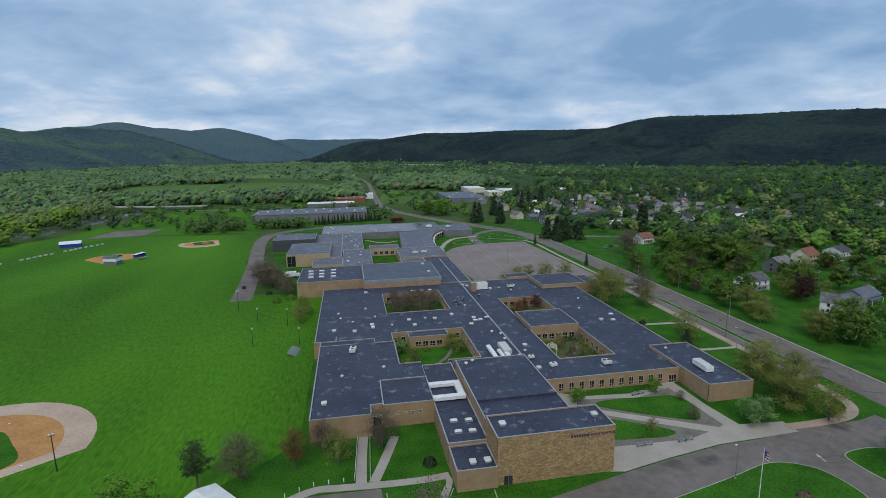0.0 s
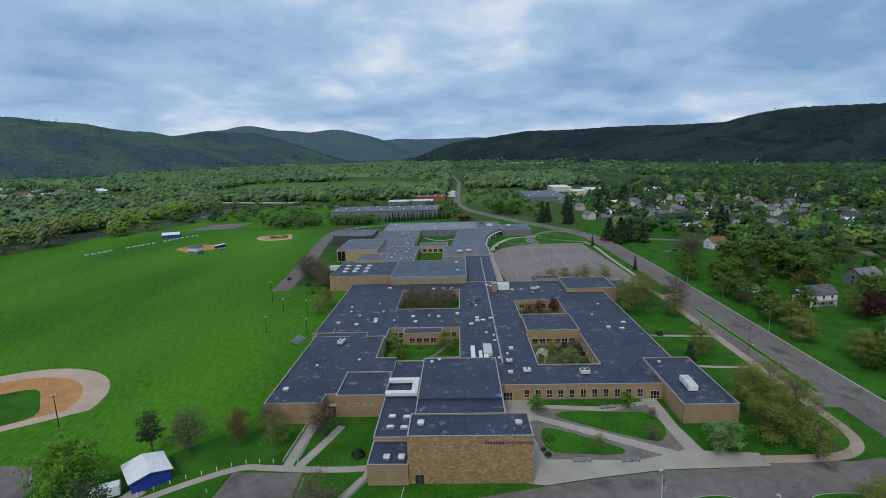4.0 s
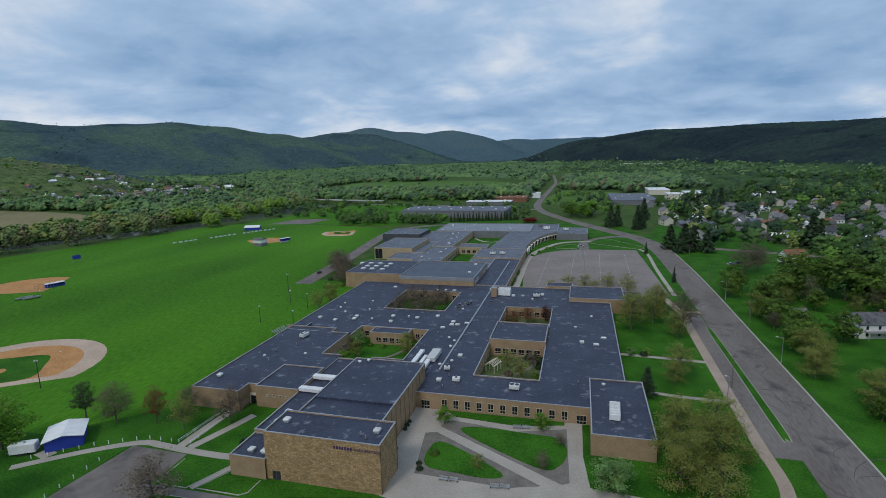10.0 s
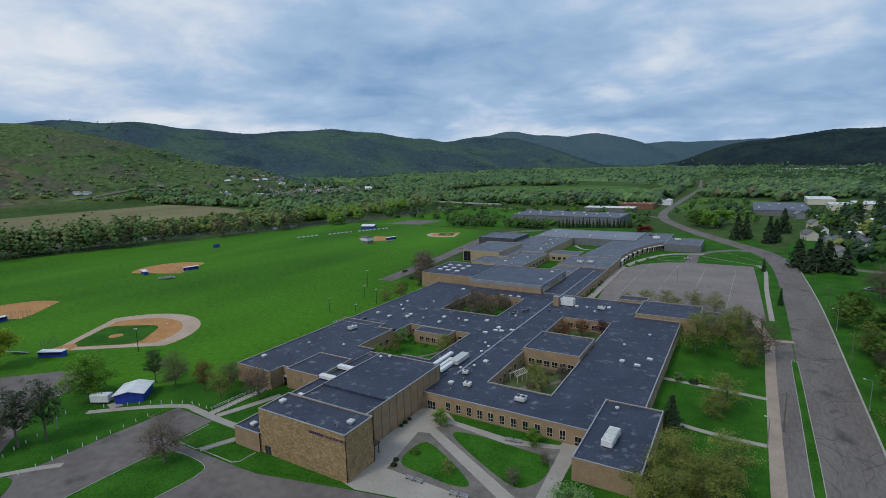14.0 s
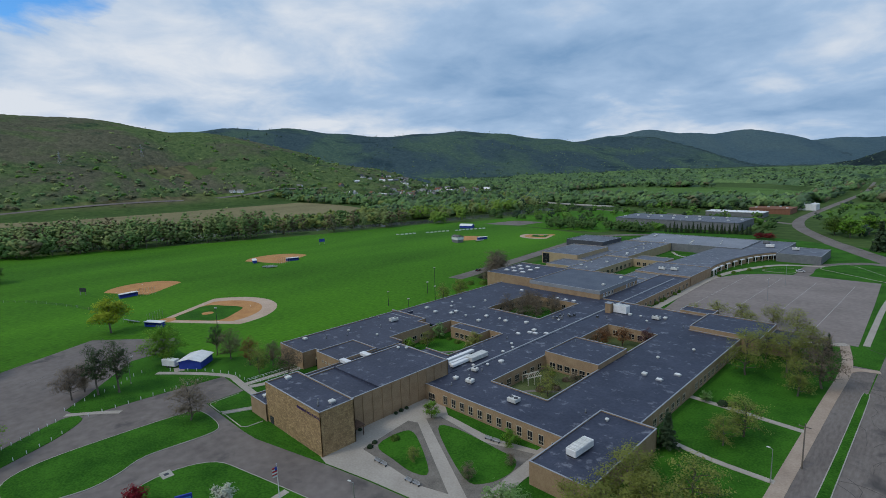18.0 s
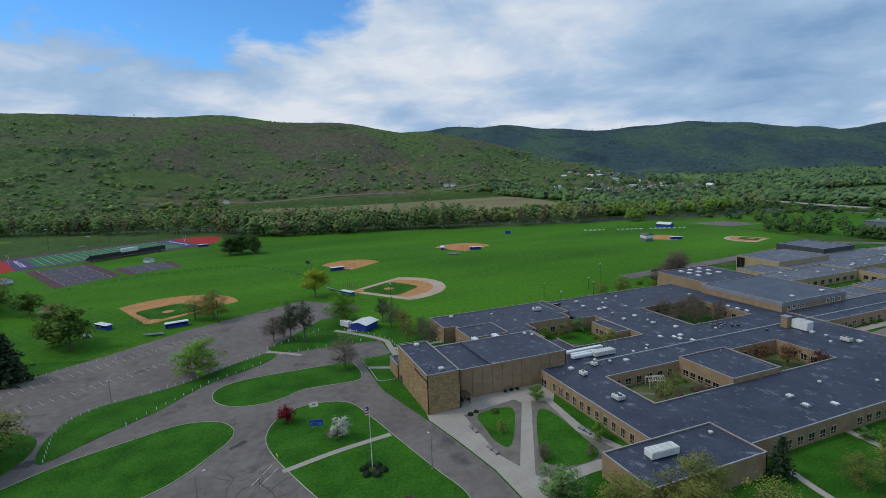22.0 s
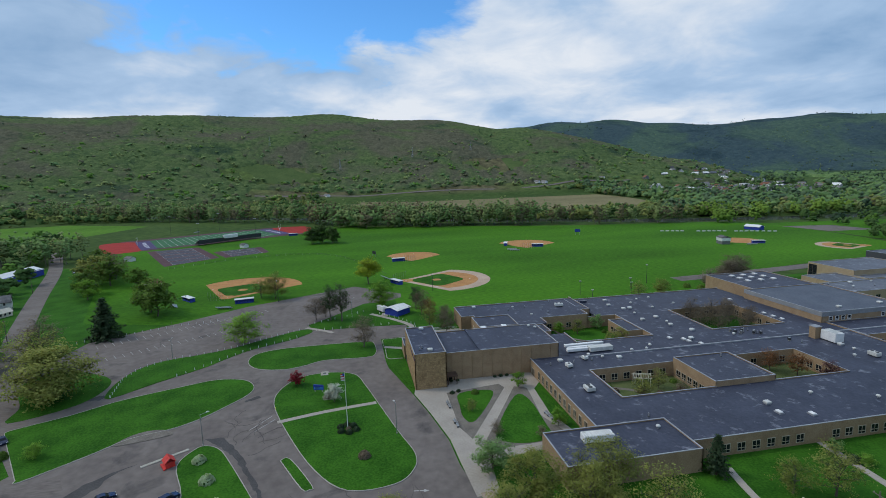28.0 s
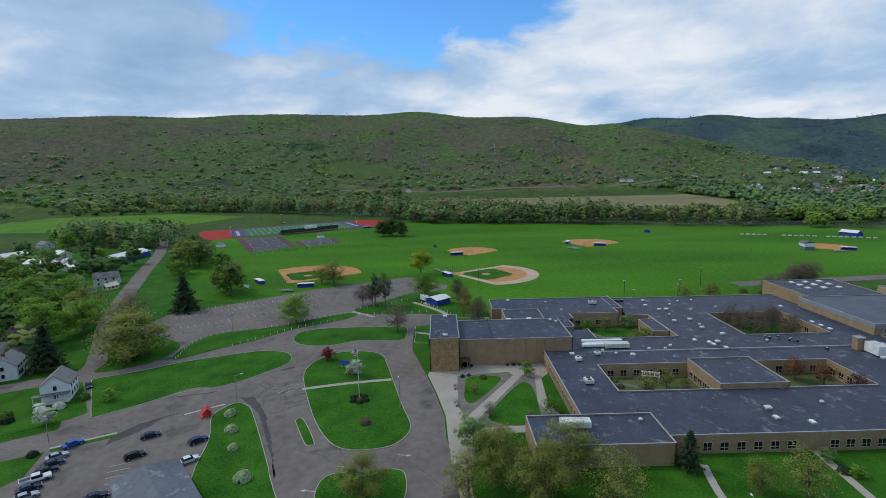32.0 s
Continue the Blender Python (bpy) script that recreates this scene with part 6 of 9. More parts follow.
for n, leaf_mat, label in ((90, VALE_GREEN, "green trees between the town's houses"), (40, BELT_GREEN, "fresh trees between the town's houses"), (26, WOOD_DARK, "dark evergreens between the town's houses")):
    spots = scatter(n, -1080, -640, 740, 1170, lambda x, y: np.hypot((x + 820) / 250, (y - 930) / 230) < 1)
    woods("town_trees", spots, rng.uniform(8, 14, len(spots)), rng.uniform(7, 11, len(spots)), leaf_mat, 12, label, 1.0, 0.25)
# open meadows on the hillsides
CLEARINGS = ((-1096, -95, 55, 110), (-1150, 470, 40, 80))
for cx, cy, rx, ry in CLEARINGS:
    a, r = np.meshgrid(np.linspace(0, 2 * np.pi, 33), np.linspace(0, 1, 9))
    wobble = 1 + 0.18 * np.sin(3 * a + cx) + 0.1 * np.sin(5 * a)
    px, py = cx + rx * r * wobble * np.cos(a), cy + ry * r * wobble * np.sin(a)
    ids = np.arange(33 * 9).reshape(9, 33)
    cells = np.stack([ids[:-1, :-1].ravel(), ids[1:, :-1].ravel(), ids[1:, 1:].ravel(), ids[:-1, 1:].ravel()], 1)
    tagged(new("meadow", np_mesh("meadow", np.stack([px.ravel(), py.ravel(), terrain(px, py).ravel() + 0.7], 1), cells, HILLGRASS)), "light green meadow on the wooded hillside", "meadow", "", "structure")
# hill woods: brown budding trees above, greener below and in drifts
def slope(low, high, west, drift=None):
    def keep(x, y):
        z = terrain(x, y)
        ok = (z > low) & (z < high) & ((x < -1000) | (x > -960) | (y > 800) | (y < -130)) & ((x < -700) & (y < 1100) if west else ~((x < -700) & (y < 1100)))
        pattern = np.sin(x / 140 + 2 * np.sin(y / 260)) + np.sin(y / 110 + 1.5 * np.sin(x / 170))
        if west:
            # clearings and old fields on the lower slope
            ok &= ~((pattern > 1.55) & (z < 100))
        for cx, cy, rx, ry in CLEARINGS:
            ok &= np.hypot((x - cx) / rx, (y - cy) / ry) > 0.82 + 0.3 * np.sin(x / 9 + y / 13)
        if drift == "green":
            ok &= (pattern > 0.1 + (z - 110) / 90) | (z < 60)
        elif drift == "brown":
            ok &= (pattern < 0.5 + (z - 90) / 120) & (z > 25)
        elif drift == "dark":
            ok &= pattern < -0.55
        return ok
    return keep
canopy("hill_woods", -2250, -640, -1700, 1150, 8.0, slope(9, 500, True), CANOPY_WEST, "brownish budding and light green woods on the west hill", 4.5, 2.2)
canopy("far_hill_woods", -3400, -60, 1110, 3400, 12.0, lambda x, y: slope(11, 500, False)(x, y) & ~((x > -330) & (y > 2700)), CANOPY_NORTH_HAZY, "green woods on the northern hills, tinted blue with haze", 5.0, 2.6)
canopy("far_hill_woods", -2600, 400, 3412, 5000, 16.0, slope(11, 500, False), CANOPY_LAST_HAZY, "woods on the last ridge, tinted blue with haze", 5.0, 2.6)
canopy("far_hill_woods", -340, 2900, 800, 3400, 12.0, lambda x, y: slope(9, 500, False)(x, y) & ((x > -50) | (y > 2705)), CANOPY_EAST_SHADED, "woods on the east hill, darkened as under cloud", 5.0, 3.0)
spots = scatter(800, -2100, -650, -1700, 1150, slope(8, 400, True, "green"))
woods("hill_woods", spots, rng.uniform(9, 14, len(spots)), rng.uniform(5, 9, len(spots)), WOOD_GREEN, 3, "light green trees standing out on the west hill", 0.5, 0.42, flat=0.7, sunk=3.0)
def lower_slope(x, y):
    z = terrain(x, y)
    thinning = rng.uniform(0, 1, len(x)) < np.exp(-np.maximum(z - 14, 0) / 38)
    return slope(9, 190, True)(x, y) & thinning & (np.hypot((x + 850) / 260, (y - 945) / 240) > 1)
for n, leaf_mat, label in ((420, BELT_OLIVE, "olive budding trees on the lower slope of the west hill"), (420, VALE_GREEN, "green trees on the lower slope of the west hill"), (300, CLUMP_FRESH, "fresh green trees on the lower slope of the west hill"), (260, WOOD_BROWN, "brownish trees on the lower slope of the west hill")):
    spots = scatter(n, -1700, -640, -1400, 1100, lower_slope)
    woods("hill_woods", spots, rng.uniform(9, 14, len(spots)), rng.uniform(9, 14, len(spots)), leaf_mat, 7, label, 0.8, 0.28, flat=0.8, sunk=2.5)
spots = scatter(260, -2300, -650, -2000, 1150, slope(10, 400, True, "dark"))
woods("hill_conifers", spots, rng.uniform(11, 17, len(spots)), rng.uniform(4, 6.5, len(spots)), WOOD_DARK, 3, "scattered dark conifers on the west hill", 1.6)
spots = scatter(220, -3300, -100, 1150, 3300, slope(14, 500, False, "dark"))
woods("hill_conifers", spots, rng.uniform(13, 19, len(spots)), rng.uniform(6, 9, len(spots)), WOOD_DARK, 3, "scattered dark conifers on the northern hills", 1.5, 0.3)
spots = scatter(700, -3300, -100, 1150, 3300, slope(14, 500, False, "green"))
woods("far_hill_woods", spots, rng.uniform(10, 15, len(spots)), rng.uniform(7, 11, len(spots)), WOOD_MID, 3, "green trees standing out on the northern hills", 1.0, 0.3, sunk=3.5)
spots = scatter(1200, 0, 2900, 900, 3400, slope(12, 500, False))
woods("far_hill_woods", spots, rng.uniform(10, 16, len(spots)), rng.uniform(6, 10, len(spots)), WOOD_EAST_SHADED, 3, "trees standing out on the east hill, darkened as under cloud", 1.2, 0.3, sunk=4.5)
# trees between the buildings north of the school
def between(x, y):
    ok = ~((x > -115) & (x < 22) & (y > 546) & (y < 616)) & (np.abs(x - np.interp(y, [477, 521, 590, 640, 710, 860], [111, 87, 57, 38, 29, 33])) > 16) & (np.abs(y - np.interp(x, [-230, -60, 38], [712, 682, 640])) > 9) & ~((x > -66) & (x < 6) & (y > 684) & (y < 718)) & ~((x > -34) & (x < 34) & (y > 725) & (y < 830))
    return ok & ~((x > -50) & (x < 60) & (y < 548)) & ~((y < 540) & (x < -60))
for n, leaf_mat, label in ((110, CLUMP_GREEN, "green trees between the far buildings"), (60, CLUMP_FRESH, "fresh green trees between the far buildings"), (30, WOOD_DARK, "dark evergreens between the far buildings")):
    spots = scatter(n, -300, 130, 500, 860, between)
    woods("roadside_woods", spots, rng.uniform(5, 11, len(spots)), rng.uniform(5, 9, len(spots)), leaf_mat, 26, label, 1.0, 0.2)


# the grove where the tree belt bulges into the field
for n, leaf_mat, label in ((20, BELT_GREEN, "green trees of the grove between field and river"), (16, BELT_OLIVE, "olive budding trees of the grove between field and river"), (9, CLUMP_BUD, "brown bare trees of the grove between field and river")):
    spots = along([(-432, 66), (-408, 106), (-396, 160), (-388, 215)], n, 6)
    woods("riverside_woods", spots, rng.uniform(14, 22, len(spots)), rng.uniform(9, 13, len(spots)), leaf_mat, 50, label, 1.0, 0.15, True)

# country road along the foot of the hill
foot = np.array([tuple(p) for p in smooth_line([(-960, -120), (-985, 60), (-984, 193), (-981, 381), (-979, 535), (-1000, 640), (-980, 760)], 8)])
edges = np.stack([foot + [-4, 0], foot + [4, 0]], 1).reshape(-1, 2)
ids = np.arange(len(foot) - 1)[:, None] * 2 + np.array([[0, 1, 3, 2]])
tagged(new("road", np_mesh("road", np.column_stack([edges, terrain(edges[:, 0], edges[:, 1]) + 1.2]), ids, ROAD)), "pale country road along the foot of the hill", "road", "", "structure")


# ---- houses ----
def gable(x0, y0, x1, y1, z0, z1, over=0.4, thick=0.18):
    """A pitched roof with its ridge along the longer side."""
    bm = bmesh.new()
    if x1 - x0 >= y1 - y0:
        c = (y0 + y1) / 2
        prof = [(y0 - over, z0 - 0.15), (c, z1), (y1 + over, z0 - 0.15), (y1 + over, z0 - 0.15 - thick), (c, z1 - thick), (y0 - over, z0 - 0.15 - thick)]
        ends = [[bm.verts.new((x, p, q)) for p, q in prof] for x in (x0 - over, x1 + over)]
    else:
        c = (x0 + x1) / 2
        prof = [(x0 - over, z0 - 0.15), (c, z1), (x1 + over, z0 - 0.15), (x1 + over, z0 - 0.15 - thick), (c, z1 - thick), (x0 - over, z0 - 0.15 - thick)]
        ends = [[bm.verts.new((p, y, q)) for p, q in prof] for y in (y0 - over, y1 + over)]
    a, b = ends
    n = len(a)
    for k in range(n):
        bm.faces.new((a[k], a[(k + 1) % n], b[(k + 1) % n], b[k]))
    bm.faces.new(a[::-1])
    bm.faces.new(b)
    bmesh.ops.recalc_face_normals(bm, faces=bm.faces[:])
    return bm


def gable_body(x0, y0, x1, y1, z0, z1):
    bm = bmesh.new()
    if x1 - x0 >= y1 - y0:
        c = (y0 + y1) / 2
        ends = [[bm.verts.new((x, p, q)) for p, q in ((y0, 0), (y1, 0), (y1, z0), (c, z1 - 0.2), (y0, z0))] for x in (x0, x1)]
    else:
        c = (x0 + x1) / 2
        ends = [[bm.verts.new((p, y, q)) for p, q in ((x0, 0), (x1, 0), (x1, z0), (c, z1 - 0.2), (x0, z0))] for y in (y0, y1)]
    a, b = ends
    for k in range(5):
        bm.faces.new((a[k], a[(k + 1) % 5], b[(k + 1) % 5], b[k]))
    bm.faces.new(a[::-1])
    bm.faces.new(b)
    bmesh.ops.recalc_face_normals(bm, faces=bm.faces[:])
    return bm


HOUSE = {}


def house(x, y, turn, l=11, w=8, eave=5.2, ridge=8.2, wall=SIDING, top=SHINGLE, label="white wooden house with a grey pitched roof", porch=True, far=False, stack_up=True):
    z = float(terrain(np.array([float(x)]), np.array([float(y)]))[0])
    ob = thing("house", label, "house", at=(x, y, z - (0.5 if z > 0.5 else 0)), turn=turn)
    key = (l, w, eave, ridge, wall.name, top.name)
    if key not in HOUSE:
        win = boxes((-0.45, -0.05, 0, 0.45, 0.06, 1.3))
        HOUSE[key] = (mesh_of("house_wall", gable_body(-l / 2, -w / 2, l / 2, w / 2, eave, ridge), wall), mesh_of("house_roof", gable(-l / 2, -w / 2, l / 2, w / 2, eave, ridge), top),
                      mesh_of("house_window", win, GLASS), mesh_of("chimney", boxes((-0.4, -0.4, ridge - 1.2, 0.4, 0.4, ridge + 0.9)), REDROOF),
                      mesh_of("porch_roof", boxes((-l * 0.36, -w / 2 - 2.0, 2.5, l * 0.36, -w / 2 - 0.01, 2.75)), top), mesh_of("porch_post", boxes((-0.08, -0.08, 0, 0.08, 0.08, 2.5)), WHITE))
    body, cap, win, stack, pr, post = HOUSE[key]
    part("wall", body, None, ob)
    part("roof", cap, None, ob)
    if stack_up:
        c = part("chimney", stack, None, ob, "brick chimney")
        c.location = (l * 0.22, 0, 0)
    if porch:
        part("porch_roof", pr, None, ob)
        for px in (-l * 0.34, l * 0.34):
            p = part("porch_post", post, None, ob)
            p.location = (px, -w / 2 - 1.85, 0)
    storeys = (0.9, 3.4) if eave > 4 else (0.9,)
    for z in storeys:
        for k in range(3):
            for s, a in ((-1, 0), (1, 180)):
                p = part("window", win, None, ob)
                p.matrix_basis = pose((k - 1) * l * 0.3, s * (w / 2 + 0.02), z, 0, 0, a)
        if not far:
            for s, a in ((-1, 270), (1, 90)):
                p = part("window", win, None, ob)
                p.matrix_basis = pose(s * (l / 2 + 0.02), 0, z, 0, 0, a)
    return ob


house(192, 221, 12, 14, 9, 5.4, 8.6, WHITE)
house(199, 178, 130, 15, 8, 5.4, 8.6, WHITE)
house(192, 171, 40, 10, 7, 4.6, 7.2, WHITE)
house(224, 192, 20, 16, 10, 3.6, 6.6, SIDING, ROOF2, "long low house with grey roof")
house(236, 252, 20, 14, 10, 5.2, 8.6, GREYWALL, SHINGLE, "dark-roofed grey house behind the trees")
house(268, 266, 20, 13, 10, 5.4, 9.6, CREAM, REDROOF, "pale house with a red-brown roof")
house(294, 269, 20, 12, 11, 6.2, 9.0, SIDING, SHINGLE, "tall two-storey house with grey siding")
house(212, 352, 15, 12, 9, 4.6, 8.0, WHITE, REDROOF, "white house with a red-brown roof")
home = house(61.6, -15.4, 22, 8.4, 7.4, 5.0, 8.2, WHITE, SHINGLE, "white wooden gabled house with a front porch", False, stack_up=False)
part("porch_roof", boxes((4.25, -5.4, 2.6, 6.3, 3.7, 2.8)), SHINGLE, home, "grey porch roof")
for py in (-5.1, -2.2, 0.6, 3.4):
    part("porch_post", boxes((5.9, py - 0.08, 0, 6.06, py + 0.08, 2.6)), WHITE, home)
part("porch_floor", boxes((4.25, -5.3, 0, 6.2, 3.6, 0.35)), SIDING, home)
house(44.6, -45, 24, 10, 7.6, 4.8, 7.8, WHITE)
house(32, -54, 114, 10, 8, 5.0, 8.0, WHITE)
house(13, -66, -30, 10, 8, 5.0, 7.6, CREAM)
house(89, -37, -28, 11, 8, 4.6, 7.4, WHITE)
house(-99, -103, -65, 13, 8, 5.0, 8.0, SIDING)
house(-95, -119, 25, 9, 7, 4.4, 7.0, WHITE)
house(-86, -93, -25, 7, 5, 2.4, 4.0, CREAM, CREAM, "small tan-roofed garden shed", False)
house(-78, -100, -25, 6, 4, 2.2, 3.4, WHITE, SHINGLE, "small white garden shed", False)
house(-190, -147, 172, 40, 14, 4.4, 6.6, BLUE, WHITE, "blue-grey hall with a white metal roof", False)
house(-164, -186, 85, 30, 14, 4.4, 7.0, WHITE, WHITE, "long white metal-roofed building", False)
house(-152, -160, 65, 14, 9, 3.4, 5.0, WHITE, WHITE, "white metal-roofed building beside the street", False)
house(-200, -242, -25, 18, 11, 4.4, 7.0, WHITE, WHITE, "white metal-roofed workshop among trees", False)
house(-204, -206, 60, 12, 9, 4.4, 7.2, CREAM, WHITE, "cream house with a white metal roof", False)
house(-266, -266, 60, 14, 9, 4.4, 7.2, SIDING)
house(-134, -40, -25, 8, 6, 3.0, 5.0, CREAM, REDROOF, "small cream house by the field", False)
house(177, 241.6, 15, 4, 3, 2.2, 3.2, WHITE, SHINGLE, "small white garden shed", False)
for n, (x, y) in enumerate(PLOTS[FEW:]):
    turn = (12.0, 102.0)[n * 7 % 2] + rng.uniform(-8, 8)
    walls_ = (WHITE, SIDING, GREYWALL, SIDING, GREYWALL, CREAM)[n % 6]
    roof_ = (SHINGLE, SHINGLE, ROOF2, SHINGLE, REDROOF, SHINGLE, ROOF2, SHINGLE, WHITE, SHINGLE)[n % 10]
    house(x, y, turn, 12 if n % 3 else 9, 8, 5.2 if n % 2 else 3.4, 8.2 if n % 2 else 6.0, walls_, roof_, "village house standing among trees" if roof_ is not WHITE else "village building with a white metal roof", False, True)
for k in range(92):
    turn, far = rng.uniform(0, 2 * math.pi), 195 * math.sqrt(rng.uniform(0.01, 1))
    x, y = -865 + far * math.cos(turn), 955 + far * math.sin(turn)
    house(x, y, rng.uniform(0, 180), 15, 10, 5.8, 9.2, (SIDING, GREYWALL, WHITE, SIDING, CREAM)[k % 5], (SHINGLE, SHINGLE, ROOF2, SHINGLE, WHITE, REDROOF)[k % 6], "pale distant village house", False, True)
for x, y in ((-979, 30), (-984, 6), (-1004, 528), (-1000, 545), (-1010, 700), (-980, 720), (-940, 690), (-900, 760)):
    house(x, y, 30, 14, 9, 4.0, 7.2, WHITE, SHINGLE, "lone white house beyond the river", False, True)


def flat_hall(x0, y0, x1, y1, z, wall, top, label, vents=6):
    ob = thing("commercial_building", label, "building")
    part("wall", boxes((x0, y0, 0, x1, y1, z)), wall, ob)
    part("roof", boxes((x0 - 0.3, y0 - 0.3, z, x1 + 0.3, y1 + 0.3, z + 0.5)), top, ob)
    for k in range(vents):
        s = (k + 0.5) / vents
        part("roof_vent", soft_box(x0 + s * (x1 - x0) - 1, (y0 + y1) / 2 + (k % 3 - 1) * (y1 - y0) * 0.25, z + 0.5, x0 + s * (x1 - x0) + 1, (y0 + y1) / 2 + (k % 3 - 1) * (y1 - y0) * 0.25 + 2, z + 1.6), UNIT, ob)
    return ob


flat_hall(-106, 556, 12, 606, 7.5, GREYWALL, ROOF2, "long low grey industrial building", 14)
flat_hall(-26, 736, 16, 772, 6, REDROOF, REDROOF, "low red-brown commercial building", 4)
flat_hall(2, 800, 30, 822, 7, WHITE, WHITE, "small white flat-roofed commercial building", 3)
flat_hall(205, 770, 226, 800, 7, CREAM, WHITE, "small commercial building with a white roof", 2)
flat_hall(232, 785, 262, 830, 7, CREAM, WHITE, "long white-roofed commercial building", 3)
flat_hall(190, 850, 220, 905, 7, CREAM, WHITE, "long white-roofed commercial building", 3)
flat_hall(128, 690, 182, 800, 6, GREYWALL, ROOF2, "low grey flat-roofed commercial building", 5)
flat_hall(-60, 690, 0, 712, 5, GREYWALL, WHITE, "low pale building beyond the windbreak", 3)
flat_hall(-300, 2300, -120, 2360, 8, WHITE, ROOF2, "far long pale building in the valley", 5)
for k in range(9):
    flat_hall(150 + k * 60, 2300 + (k % 3) * 60, 195 + k * 60, 2330 + (k % 3) * 60, 8, WHITE if k % 2 else GREYWALL, WHITE, "far pale building at the hill's foot", 1)
for x, y, l, w in ((-905, 1000, 52, 20), (-985, 1075, 60, 24), (-850, 955, 40, 18), (-940, 1110, 46, 20), (-1010, 1010, 38, 16)):
    flat_hall(x - l / 2, y - w / 2, x + l / 2, y + w / 2, 8, CREAM, WHITE, "long pale town building with a white roof", 2)
# bridge over the river
bridge = thing("bridge", "low grey road bridge over the river", "bridge")
part("deck", ribbon([(-600, 877), (-470, 812), (-353, 755), (-260, 728), (-190, 714)], 9, 4.0, 5.2, 3), KERB, bridge)
for x, y in ((-390, 772), (-353, 755), (-318, 744), (-280, 733)):
    part("pier", boxes((x - 3, y - 1, -0.1, x + 3, y + 1, 4.0)), KERB, bridge)

# ---- roof fittings ----
VENTS = {}


def vent(x, y, z, kind="cap"):
    """A small roof fitting: a hooded vent, a square box vent, a pipe or a domed skylight."""
    if kind not in VENTS:
        if kind == "cap":
            bm = bmesh.new()
            tube(bm, [(0, 0, 0), (0, 0, 0.55)], [0.3, 0.3], 10)
            VENTS[kind] = (("stack", mesh_of("stack", bm, STEEL)), ("hood", mesh_of("hood", tube(bmesh.new(), [(0, 0, 0.5), (0, 0, 0.75), (0, 0, 0.95)], [0.55, 0.5, 0.12], 10), UNIT)))
        elif kind == "box":
            VENTS[kind] = (("curb", mesh_of("curb", boxes((-0.6, -0.6, 0, 0.6, 0.6, 0.35)), COPING)), ("cover", mesh_of("cover", soft_box(-0.75, -0.75, 0.33, 0.75, 0.75, 0.85, 0.12), UNIT)))
        elif kind == "pipe":
            VENTS[kind] = (("pipe", mesh_of("pipe", tube(bmesh.new(), [(0, 0, 0), (0, 0, 1.0)], [0.16, 0.16], 8), STEEL)), ("collar", mesh_of("collar", tube(bmesh.new(), [(0, 0, 0), (0, 0, 0.2)], [0.38, 0.2], 8), DARKMETAL)))
        else:
            VENTS[kind] = (("curb", mesh_of("curb", boxes((-0.95, -0.65, 0, 0.95, 0.65, 0.3)), COPING)), ("dome", mesh_of("dome", soft_box(-0.85, -0.55, 0.28, 0.85, 0.55, 0.62, 0.2), WHITE)))
    names = {"cap": ("roof_vent", "round hooded metal roof vent"), "box": ("roof_vent", "square pale metal roof vent"), "pipe": ("vent_pipe", "short steel vent pipe on the roof"), "dome": ("skylight", "white domed skylight on the roof")}
    ob = thing(names[kind][0], names[kind][1], "roof vent" if kind != "dome" else "skylight", "roof fittings", at=(x, y, z))
    for n, me in VENTS[kind]:
        part(n, me, None, ob)
    return ob


RZ = MAINZ - 0.25
for x, y in ((-13, 190.4), (-5.4, 188.3), (1.6, 191.3), (1.3, 194.4), (16.1, 197.2), (17.6, 190.5), (26.5, 196.7), (34.1, 200.2), (42, 194.2), (52.2, 161.5), (50.2, 142.5), (60.2, 235.5), (73, 239.2), (90.3, 180.9), (48.6, 244.8), (50.3, 243.1)):
    vent(x, y, RZ, "box")
for x, y in ((-11.8, 211.1), (-10.8, 204.6), (-0.4, 215.9), (8.9, 192.2), (22.7, 197.6), (42, 211), (44.7, 176.8), (47.3, 174), (47.2, 168.7), (50.6, 156.6), (64.6, 235.7), (69.2, 230.8), (47.6, 153.2), (-6, 199), (3, 204), (88, 196), (94, 210)):
    vent(x, y, RZ, "cap")
for x, y in ((38.4, 217.9), (39.4, 218.8), (40.6, 216), (41.6, 213.4), (43, 219.5), (52, 152.3), (52.4, 138.4), (89.3, 148.8), (82.4, 232.4), (52.4, 146), (39.4, 181), (55, 226)):
    vent(x, y, RZ, "pipe")
for x, y in ((42, 191.4), (39.5, 187.6), (47.4, 194.2), (95, 180), (97.6, 186.8), (0.6, 242.9), (22.6, 240.4), (27.2, 240.5), (31.2, 240.7), (44.2, 191.8)):
    vent(x, y, RZ, "dome")
for x, y, k in ((-4.4, 157.4, "pipe"), (1.4, 157.8, "pipe"), (-14.2, 164.2, "pipe"), (-9.5, 146, "cap"), (-8.4, 151, "pipe"), (-9.2, 136, "pipe"), (-14, 130, "box"), (-6, 143, "pipe"), (3, 150, "cap")):
    vent(x, y, WESTZ - 0.25, k)
for x, y in ((-27.4, 279.4), (-26.8, 272.4), (-26.4, 265.7), (-21.7, 279.5), (-21.4, 272.5), (-21.2, 265.8), (-15.5, 279.6), (-15.4, 272.6), (-15.1, 265.2)):
    vent(x, y, 7.75, "dome").scale = (1.5, 1.6, 1.3)
